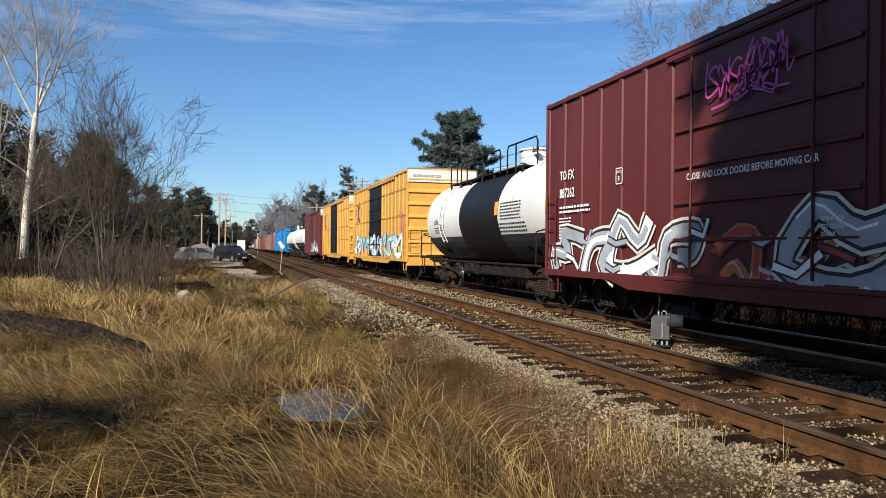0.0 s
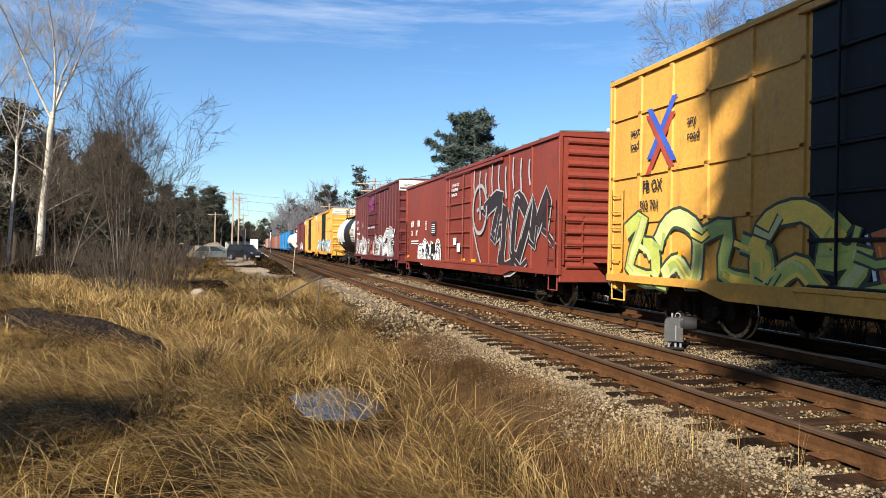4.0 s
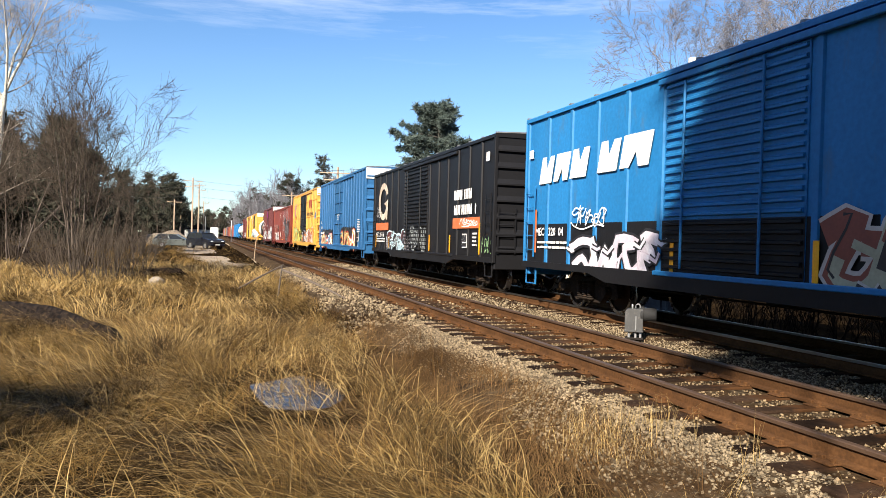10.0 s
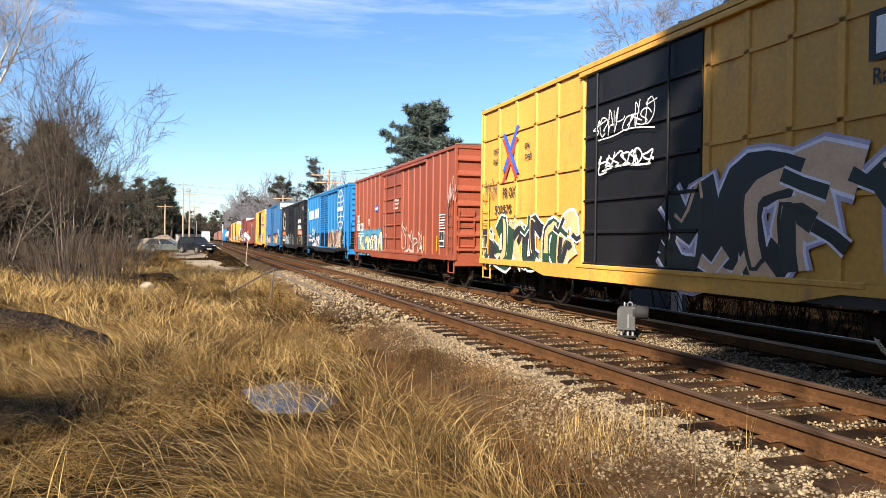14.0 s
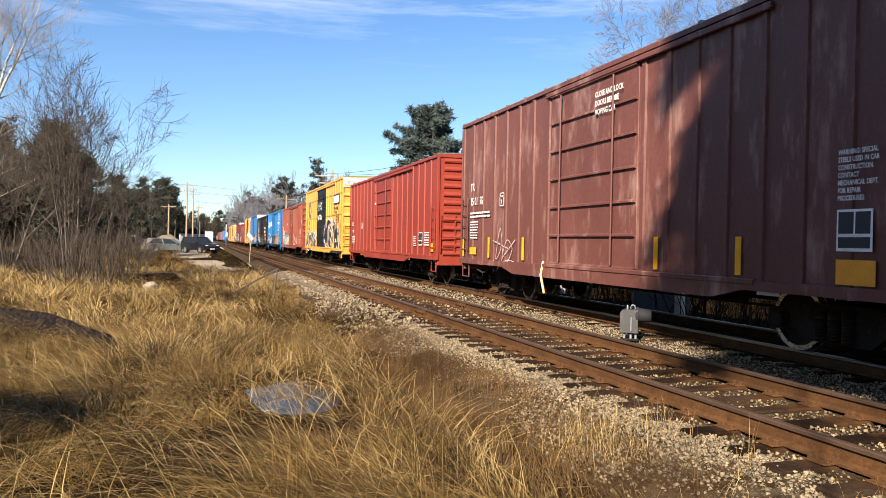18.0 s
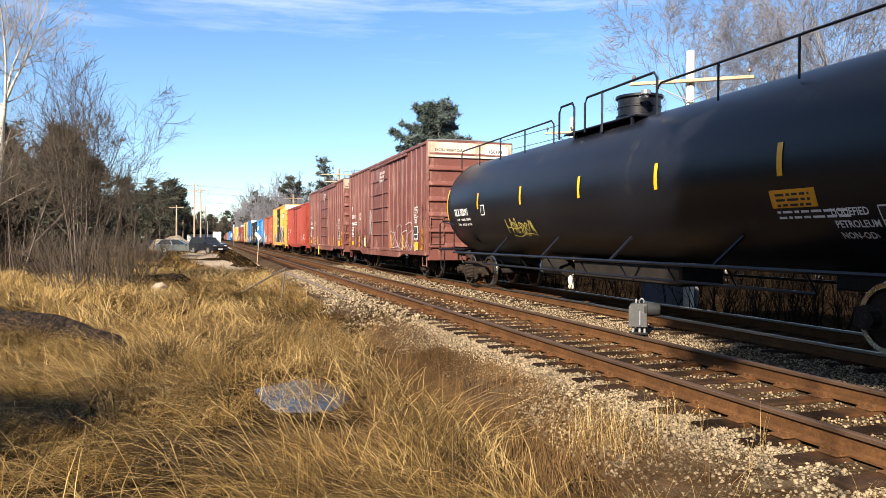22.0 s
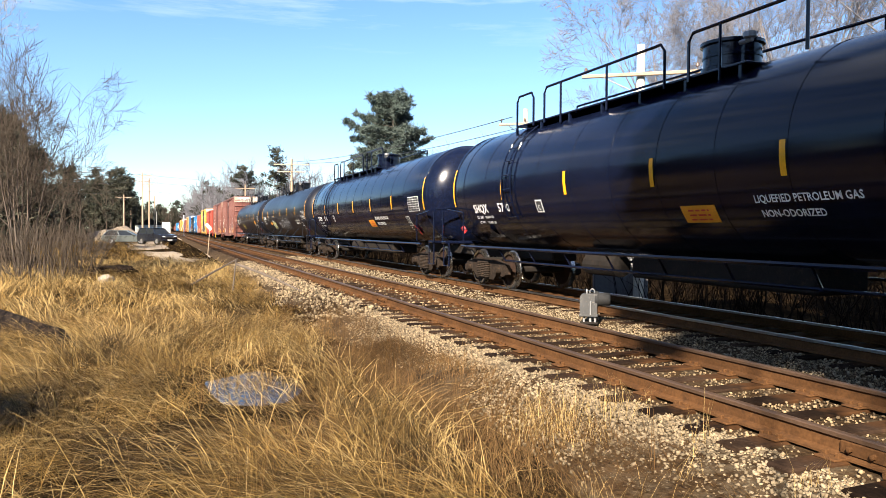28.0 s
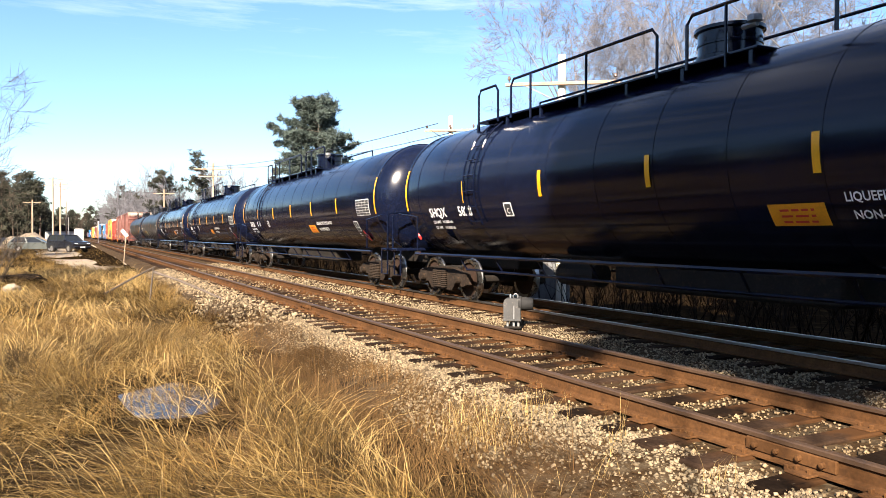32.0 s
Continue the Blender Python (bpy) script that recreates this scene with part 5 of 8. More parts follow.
# far cars
car, h = yellow_car(46.5, "yellow boxcar with a black door and pale blue graffiti", 15.1)
graffiti(car, h - 0.6, 13.6, 0.95, 2.3, (0.10, 0.22, 0.28), [W, PALE, SKYB, (0.30, 0.52, 0.60)], 71, 9, ragged=0.5)
scrawl(car, h - 13.6, 1.0, 1.9, 3.4, (0.55, 0.12, 0.30), 72, 3)
yellow_car(63.7, "yellow boxcar with a black door", 15.1)
car, h = boxcar(81.0, 15.1, 4.9, "maroon", "maroon boxcar with white graffiti", band="white", full=False)
graffiti(car, h - 7, 6.5, 0.95, 2.2, K, [W, PALE], 73, 6, ragged=0.5)
car, h, R, zc = tank_car(28.2, 11.6, "white", "white tank car with a broad black band", 1.50, 2.5, stripes=(), dome=-1.6, band=(-2.3, 1.5, "black"), lower=(-0.62, "grey_blue"), gear="steel_dark")
text_part("163426", 0.26, car, h - 1.0, 2.35, "letter_black", radius=R, zc=zc, squeeze=0.8)
bars(car, h - 1.0, 2.2, 3, 1.3, "letter_black", 0.04, 0.05, radius=R, zc=zc, seed=4)
bars(car, h - 8.3, 2.75, 6, 1.6, "letter_black", 0.04, 0.05, radius=R, zc=zc, seed=5)
bars(car, h - 8.0, 2.15, 3, 2.2, "letter_black", 0.05, 0.06, radius=R, zc=zc, seed=6)
plate(car, h - 7.85, h - 8.15, 2.45, 2.85, "placard", radius=R + 0.01, zc=zc, name="placard")
far = [("tank", "white"), ("tank", "white"), ("box", "sky_blue"), ("box", "sky_blue"), ("box", "brick"), ("box", "hopper_grey"), ("box", "rust_orange"), ("box", "red"), ("box", "maroon"), ("box", "hopper_grey"), ("box", "brown"), ("box", "yellow"), ("box", "blue"), ("box", "brick")]
y = 82.8
for n, (sort, colour) in enumerate(far):
    if sort == "tank":
        tank_car(y + 13.6, 11.8, colour, "white tank car with a dark underframe", 1.5, 2.5, stripes=(), full=False, lower=(-0.5, "grey_blue"), gear="steel_dark")
        y += 15.4
    else:
        car, h = boxcar(y + 15.6, 15.1, 4.35, colour, "weathered " + colour.replace("_", " ") + " boxcar of the freight train", full=False, band="white" if n % 3 == 1 else None)
        if n in (2, 5):
            graffiti(car, h - 2, 5, 0.95, 2.0, K, [W, SKYB], 80 + n, 4)
        y += 17.1

# maroon car with grey and white graffiti along its whole lower side
car, h = boxcar(16.3, 15.2, 4.92, "maroon", "maroon boxcar with a white height band and bold white graffiti", (5.35, 9.3), None, (6, 7), "white")
marks(car, h, "TO FX", "887262", 3.05, 0.30)
plate_box(car, h - 3.35, 2.75, 0.26)
graffiti(car, h - 0.35, 5.6, 0.78, 2.30, K, [(0.30, 0.31, 0.34), (0.34, 0.35, 0.38), W], 101, 4, ragged=0.4, halo=(0.62, 0.58, 0.50), fat=1.0)
graffiti(car, h - 6.5, 3.0, 0.80, 1.9, K, [RUST, (0.30, 0.04, 0.03), GREY], 102, 3, ragged=0.4)
graffiti(car, h - 8.0, 6.3, 0.78, 2.50, K, [(0.32, 0.33, 0.36), (0.36, 0.37, 0.40), W], 103, 4, ragged=0.35, halo=(0.62, 0.58, 0.50), fat=1.0, x=W2 + 0.03)
scrawl(car, h - 6.3, 1.5, 3.7, 4.6, (0.42, 0.05, 0.27), 104, 5, 0.05, x=W2 + 0.06)
scrawl(car, h - 7.0, 1.1, 3.75, 4.4, (0.42, 0.05, 0.27), 105, 4, 0.04, x=W2 + 0.06)
text_part("CLOSE AND LOCK DOORS BEFORE MOVING CAR", 0.15, car, h - 5.8, 2.62, "letter", x=SIDE - 0.105, squeeze=0.85)
text_part("UNLATCH", 0.08, car, h - 8.7, 1.85, "letter", x=SIDE - 0.105)
text_part("TO CLOSE", 0.08, car, h - 8.7, 1.75, "letter", x=SIDE - 0.105)
text_part("DOOR", 0.08, car, h - 8.7, 1.65, "letter", x=SIDE - 0.105)
reflectors(car, h, (0.4, 2.6, 5.0, 10.3, 12.4, 14.2), 0.86, 0.98, w=0.45)
data_box(car, h - 13.75, 1.6, 0.45)
end_words(car, h, 4.92)
end_data(car, h)

# smooth red car
car, h = boxcar(-0.85, 17.8, 4.33, "red", "smooth-sided red boxcar with white and dark graffiti", (7.4, 10.5), None, (1, 4), None, end="corr", posts_wide=0.05)
blocks(car, h - 1.2, 2.42, 0.27, (0.20, 0.20, -0.75, 0.20, 0.20), "letter")
text_part("781", 0.33, car, h - 1.2, 2.02, "letter", squeeze=0.8)
text_part("187", 0.33, car, h - 2.1, 2.02, "letter", squeeze=0.8)
bars(car, h - 1.2, 1.75, 2, 1.5, "letter", 0.05, 0.06, seed=12)
plate_box(car, h - 3.95, 2.25, 0.28, "C")
graffiti(car, h - 2.7, 3.8, 0.76, 1.9, K, [(0.62, 0.62, 0.64), W, K], 111, 5, ragged=0.5, fat=1.1, halo=W)
plate(car, h - 5.0, h - 5.75, 2.0, 2.55, "letter_black", name="placard_board")
bars(car, h - 5.1, 2.42, 5, 0.55, "letter", 0.03, 0.05, x=LET - 0.016, seed=14)
plate(car, h - 5.1, h - 5.75, 1.25, 1.65, "steel_dark", name="placard_board", thick=0.02)
close_doors(car, h - 8.2, 3.72, 0.15)
ring = [(h - 11.55 - 0.72 * math.cos(q), 2.75 + 0.78 * math.sin(q)) for q in np.linspace(0.3, 6.4, 30)]
for name, line, w in (("spray_ring", ring, 0.13), ("spray_cross", [(h - 11.25, 2.72), (h - 11.6, 2.78), (h - 11.95, 2.8)], 0.12), ("spray_cross", [(h - 11.6, 3.12), (h - 11.6, 2.8), (h - 11.62, 2.4)], 0.12), ("spray_stroke", [(h - 10.85, 2.2), (h - 11.4, 1.4), (h - 12.0, 0.75)], 0.10)):
    s = Solid()
    le, ri = ribbon(line, w)
    for q in range(len(line)):
        s.v += [(-W2 - 0.02, *le[q]), (-W2 - 0.02, *ri[q])]
    s.f = [(2 * q, 2 * q + 1, 2 * q + 3, 2 * q + 2) for q in range(len(line) - 1)]
    part(name, s, spray((0.30, 0.30, 0.31)), car)
for k in range(9):
    s = Solid()
    le, ri = ribbon([(h - 10.9 - k * 0.62, 4.1 - 0.1 * (k % 3)), (h - 10.85 - k * 0.62, 3.6), (h - 10.95 - k * 0.62, 3.2 - 0.25 * (k % 2))], 0.10)
    s.add([(-W2 - 0.008, a, b) for a, b in le + ri[::-1]], [tuple(range(6))])
    part("spray_stroke", s, spray((0.36, 0.35, 0.36)), car)
graffiti(car, h - 12.0, 5.0, 0.70, 3.35, (0.32, 0.32, 0.33), [(0.02, 0.014, 0.015), (0.028, 0.016, 0.016)], 118, 3, ragged=0.3, fat=0.85)
reflectors(car, h, (0.6, 6.2, 9.7, 10.9, 13.9), 1.02, 1.12, w=0.5)
plate(car, h - 8.6, h - 9.0, 1.6, 1.85, "letter", x=SIDE - 0.1, name="paper_label")
plate(car, h - 9.1, h - 9.5, 1.35, 1.65, "letter", x=SIDE - 0.1, name="paper_label")
end_data(car, h, 2.7)

# yellow car with a red emblem
car, h = yellow_car(-21.25, "yellow boxcar with black door, red emblem, green and orange graffiti")
blocks(car, h - 10.7, 3.62, 0.62, (0.42, 0.42, 0.5), "letter_red", gap=0.12)
text_part("Railcar Pooling Experts", 0.40, car, h - 9.6, 3.08, "letter_black", squeeze=0.92)
text_part("FB OX", 0.30, car, h - 1.3, 2.60, "letter_black", squeeze=0.8)
text_part("502 701", 0.26, car, h - 1.2, 2.25, "letter_black", squeeze=0.8)
graffiti(car, h - 0.5, 6.6, 0.72, 2.35, (0.03, 0.05, 0.03), [LIME, (0.50, 0.52, 0.22), (0.30, 0.38, 0.10), GOLD], 121, 5, ragged=0.4)
graffiti(car, h - 6.7, 6.6, 0.72, 2.15, K, [RUST, (0.32, 0.10, 0.04), ORANGE, PALE], 122, 7, ragged=0.4, halo=PALE)
scrawl(car, h - 14.1, 0.7, 2.7, 3.3, (0.05, 0.25, 0.55), 123, 3, 0.06)

# blue car
car, h = boxcar(-38.15, 15.1, 4.93, "blue", "blue boxcar with a white height band and yellow and red graffiti", (5.8, 8.75), None, (7, 8), "white")
marks(car, h, "LW", "90  68", 2.32, 0.27, 0.62)
graffiti(car, h - 1.0, 4.6, 0.74, 1.85, RED, [CREAM, (0.34, 0.32, 0.16), (0.55, 0.22, 0.12), TEAL, W], 131, 5, ragged=0.25, cloud=K, fat=1.15)
graffiti(car, h - 8.4, 4.6, 0.74, 1.95, RED, [(0.40, 0.34, 0.14), (0.22, 0.24, 0.09), (0.50, 0.20, 0.08), CREAM, W], 132, 4, ragged=0.2, cloud=K, fat=1.15)
close_doors(car, h - 7.3, 2.72, 0.12)
text_part("14", 0.16, car, h - 13.4, 0.98, "letter")
bars(car, h - 13.25, 2.35, 8, 0.7, "letter", 0.035, 0.05, seed=15)
data_box(car, h - 13.25, 1.25, 0.5)
reflectors(car, h, (0.25, 14.8), 1.15, 1.95, w=0.08)
end_data(car, h)

# black car with a louvred door
car, h = boxcar(-55.35, 15.0, 4.33, "black", "black boxcar with a louvred door, orange stripes and white emblem", (5.6, 8.7), None, (5, 6), None, louvred=True)
s = Solid()
ring_o = [(h - 1.95 - 0.92 * math.cos(a), 3.05 + 0.82 * math.sin(a)) for a in np.linspace(0.45, 5.9, 22)]
ring_i = [(h - 1.95 - 0.60 * math.cos(a), 3.05 + 0.55 * math.sin(a)) for a in np.linspace(0.45, 5.9, 22)]
for q in range(21):
    s.add([(LET - 0.013, *p) for p in (ring_o[q], ring_o[q + 1], ring_i[q + 1], ring_i[q])], [(0, 1, 2, 3)])
part("emblem_ring", s, "dirty_white", car)
s = Solid()
s.add([(LET - 0.014, h - 2.05, 2.95), (LET - 0.014, h - 2.80, 3.12), (LET - 0.014, h - 2.70, 2.25), (LET - 0.014, h - 2.45, 2.25), (LET - 0.014, h - 2.45, 2.85)], [(0, 1, 2, 3, 4)])
part("emblem_foot", s, "dirty_white", car)
plate(car, h - 0.58, h - 2.95, 1.80, 2.12, "logo_orange", name="orange_stripe")
plate(car, h - 11.57, h - 13.95, 1.80, 2.12, "logo_orange", name="orange_stripe")
text_part("MEC   200   66", 0.26, car, h - 0.65, 1.52, "letter", squeeze=0.95)
bars(car, h - 0.75, 1.40, 2, 1.6, "letter", 0.05, 0.06, seed=21)
blocks(car, h - 11.65, 2.68, 0.30, (0.34, 0.24, 0.10, -0.12, 0.10, 0.24, 0.24), "letter", gap=0.04)
blocks(car, h - 11.67, 2.22, 0.30, (0.30, 0.24, -0.08, 0.24, 0.16, 0.16, 0.24, -0.22, 0.08), "letter", gap=0.04)
scrawl(car, h - 12.3, 1.4, 1.86, 2.08, W, 141, 5, 0.03)
graffiti(car, h - 2.7, 3.3, 0.80, 1.85, (0.50, 0.66, 0.70), [(0.075, 0.02, 0.02), (0.02, 0.016, 0.018), (0.30, 0.42, 0.48)], 142, 4, ragged=0.4, fat=1.1)
graffiti(car, h - 6.6, 2.1, 0.95, 1.95, (0.30, 0.33, 0.33), [(0.010, 0.010, 0.011)], 143, 4, x=W2 + 0.02, fat=0.85)
scrawl(car, h - 5.75, 0.8, 1.0, 1.5, (0.35, 0.33, 0.33), 146, 4, 0.022, x=W2 + 0.02)
scrawl(car, h - 0.7, 0.9, 2.3, 2.9, (0.45, 0.45, 0.45), 144, 4, 0.02)
scrawl(car, h - 14.2, 0.6, 1.0, 1.6, (0.30, 0.50, 0.25), 145, 4, 0.03)
data_box(car, h - 12.5, 1.22, 0.42)
bars(car, h - 13.4, 1.62, 4, 0.35, "letter", 0.05, 0.06, seed=23)
reflectors(car, h, (0.62, 3.15, 5.75, 9.05, 11.3), 1.05, 1.6)
reflectors(car, h, (13.95,), 1.05, 1.95)
plate(car, h - 14.35, h - 14.6, 3.65, 3.9, "letter", name="paper_label")
end_data(car, h, 3.0, -0.2)

# bright blue car with a dark lower side
car, h = boxcar(-72.4, 14.95, 4.37, "sky_blue", "bright blue boxcar with dark lower side and white globe emblem", (5.65, 8.7), None, (5, 6), None, lower=(1.86, "black"), end="corr", louvred=True)
blocks(car, h - 0.75, 2.78, 0.60, (0.62, 0.66, 0.70, -0.35, 0.72, 0.95), "letter", lean=0.16, gap=0.10, rise=0.02)
text_part("MEC   320  04", 0.25, car, h - 0.62, 1.60, "letter", squeeze=0.95)
bars(car, h - 0.75, 1.42, 2, 1.5, "letter", 0.05, 0.06, seed=24)
reflectors(car, h, (0.62,), 1.2, 2.2, "logo_orange")
reflectors(car, h, (3.3, 5.9, 8.9, 11.5), 1.0, 1.55)
for f in (1.0, 0.015):
    s = Solid()
    pts = [(h - 12.85 - 1.0 * f * math.cos(a), 3.10 + 1.05 * math.sin(a)) for a in np.linspace(0, 2 * math.pi, 33)]
    le, ri = ribbon(pts, 0.055)
    for q in range(32):
        s.add([(LET - 0.014, *p) for p in (le[q], le[q + 1], ri[q + 1], ri[q])], [(0, 1, 2, 3)])
    part("globe_line", s, "letter", car)
for zz in (-0.75, -0.45, 0.45, 0.75):
    half = math.sqrt(1 - (zz / 1.05) ** 2)
    s = Solid()
    le, ri = ribbon([(h - 12.85 + half * q / 5, 3.10 + zz + 0.10 * (1 - abs(q) / 5) * (1 if zz < 0 else -1)) for q in range(-5, 6)], 0.055)
    s.add([(LET - 0.014, *p) for p in le + ri[::-1]], [tuple(range(22))])
    part("globe_line", s, "letter", car)
blocks(car, h - 12.0, 3.0, 0.24, (0.24, 0.24, 0.24, -0.08, 0.26, 0.36), "letter", gap=0.03, x=LET - 0.018)
graffiti(car, h - 2.4, 3.3, 0.78, 1.75, K, [(0.55, 0.50, 0.55), (0.62, 0.60, 0.64), (0.48, 0.42, 0.48)], 151, 4, ragged=0.3)
graffiti(car, h - 8.8, 4.4, 0.78, 2.05, (0.45, 0.40, 0.36), [(0.20, 0.05, 0.03), (0.34, 0.32, 0.22), (0.02, 0.014, 0.014)], 152, 5, ragged=0.35, fat=1.2)
scrawl(car, h - 2.4, 1.3, 1.75, 2.2, W, 153, 5, 0.035)
plate(car, h - 0.18, h - 0.40, 3.42, 3.62, "letter", name="emblem_flag")
data_box(car, h - 13.4, 1.25, 0.40)
bars(car, h - 11.6, 1.62, 6, 1.5, "letter", 0.05, 0.06, seed=25)
end_data(car, h, 2.9)

# brick red car
car, h = boxcar(-89.25, 14.85, 4.33, "brick", "brick red boxcar with yellow, blue and white graffiti", (5.95, 8.67), None, (7, 8), None)
for u, z, w in ((0.62, 2.28, 0.42), (0.58, 1.88, 0.58), (1.36, 1.88, 0.58)):
    plate(car, h - u, h - u - w, z, z + 0.34, "letter", name="number_patch")
text_part("LW", 0.32, car, h - 0.66, 2.33, "letter_black", x=LET - 0.018, squeeze=0.8)
text_part("172", 0.32, car, h - 0.62, 1.93, "letter_black", x=LET - 0.018, squeeze=0.8)
text_part("000", 0.32, car, h - 1.40, 1.93, "letter_black", x=LET - 0.018, squeeze=0.8)
bars(car, h - 0.75, 1.72, 2, 1.3, "letter", 0.05, 0.06, seed=26)
plate_box(car, h - 3.05, 2.10, 0.24, "C")
plate(car, h - 4.34, h - 4.9, 2.70, 2.92, "logo_blue", name="emblem_panel")
blocks(car, h - 4.40, 2.76, 0.10, (0.08, 0.08, 0.08, 0.08, 0.04), "letter", x=LET - 0.018, gap=0.025)
graffiti(car, h - 1.0, 4.7, 0.72, 1.85, K, [CREAM, PURPLE, LIME, SKYB, (0.72, 0.64, 0.20), PALE, RED], 161, 8, ragged=0.4, cloud=(0.06, 0.22, 0.34))
close_doors(car, h - 7.7, 2.95, 0.13)
text_part("711", 0.12, car, h - 6.5, 1.62, "letter", x=SIDE - 0.1)
scrawl(car, h - 8.8, 2.6, 0.95, 2.0, (0.60, 0.48, 0.42), 162, 5, 0.05)
scrawl(car, h - 14.2, 0.7, 2.5, 3.3, (0.55, 0.42, 0.38), 163, 5, 0.035)
data_box(car, h - 13.4, 1.25, 0.50)
bars(car, h - 13.4, 2.25, 6, 0.55, "letter", 0.035, 0.05, seed=27)
reflectors(car, h, (11.7, 13.15), 1.1, 1.6)
plate(car, h - 11.3, h - 11.5, 1.15, 1.27, "letter", name="paper_label")
end_data(car, h, 2.9, -0.2)

# yellow car with large graffiti
car, h = yellow_car(-106.3, "yellow boxcar with black door and large green and white graffiti")
text_part("FB OX", 0.34, car, h - 1.45, 2.55, "letter_black", squeeze=0.85)
text_part("502575", 0.30, car, h - 0.95, 2.15, "letter_black", squeeze=1.2)
plate(car, h - 12.1, h - 14.05, 3.55, 4.12, "letter_black", x=LET - 0.012, name="emblem_panel")
blocks(car, h - 12.2, 3.62, 0.42, (0.45, 0.50, 0.55), "letter", x=LET - 0.02, gap=0.06)
text_part("Railcar Pooling", 0.26, car, h - 12.15, 3.28, "letter_black", squeeze=0.85)
text_part("Experts", 0.26, car, h - 12.55, 3.02, "letter_black", squeeze=0.85)
graffiti(car, h - 0.1, 5.3, 0.74, 2.35, W, [(0.02, 0.02, 0.025), (0.018, 0.05, 0.03), (0.55, 0.36, 0.18)], 171, 6, ragged=0.3, fat=1.2)
graffiti(car, h - 8.2, 6.2, 0.74, 2.75, (0.62, 0.60, 0.66), [(0.012, 0.022, 0.018), (0.012, 0.014, 0.014), (0.55, 0.36, 0.22)], 172, 5, ragged=0.2, fat=1.3, halo=(0.34, 0.30, 0.40))
plate(car, h - 8.2, h - 14.6, 0.71, 0.98, spray((0.012, 0.014, 0.014)), x=-W2 - 0.014, name="spray_base")
plate(car, h - 0.1, h - 5.4, 0.86, 0.98, spray((0.02, 0.02, 0.025)), x=-W2 - 0.014, name="spray_base")
scrawl(car, h - 6.0, 2.0, 3.4, 3.85, W, 173, 8, 0.026, x=W2 + 0.05)
scrawl(car, h - 6.2, 1.7, 2.8, 3.1, W, 174, 7, 0.04, x=W2 + 0.05)
scrawl(car, h - 0.2, 0.9, 2.5, 3.1, (0.12, 0.10, 0.06), 175, 5, 0.03)
bars(car, h - 13.0, 2.9, 6, 0.9, "letter_black", 0.035, 0.05, seed=28)

# clean red car
car, h = boxcar(-123.65, 14.9, 4.33, "bright_red", "clean red boxcar with corrugated ends", (5.76, 8.68), None, (7, 8), None, end="corr")
text_part("EEC", 0.22, car, h - 0.64, 2.22, "letter", squeeze=0.9)
text_part("8 4 1", 0.22, car, h - 0.70, 1.85, "letter", squeeze=0.9)
bars(car, h - 0.70, 1.65, 5, 0.6, "letter", 0.035, 0.05, seed=29)
plate_box(car, h - 2.95, 2.02, 0.24, "C")
data_box(car, h - 12.8, 1.32, 0.46)
bars(car, h - 13.5, 1.75, 6, 0.55, "letter", 0.035, 0.05, seed=30)
bars(car, h - 12.1, 1.62, 5, 0.4, "letter", 0.03, 0.05, seed=31)
reflectors(car, h, (3.0, 8.2, 11.5), 0.78, 0.90, w=0.45)
plate(car, h - 14.15, h - 14.55, 1.12, 1.40, "placard", name="placard")
plate(car, h - 6.0, h - 6.2, 3.05, 3.14, "letter", x=SIDE - 0.1, name="paper_label")
text_part("EEC", 0.16, car, 0.9, 4.02, "letter", end=-h - 0.05)

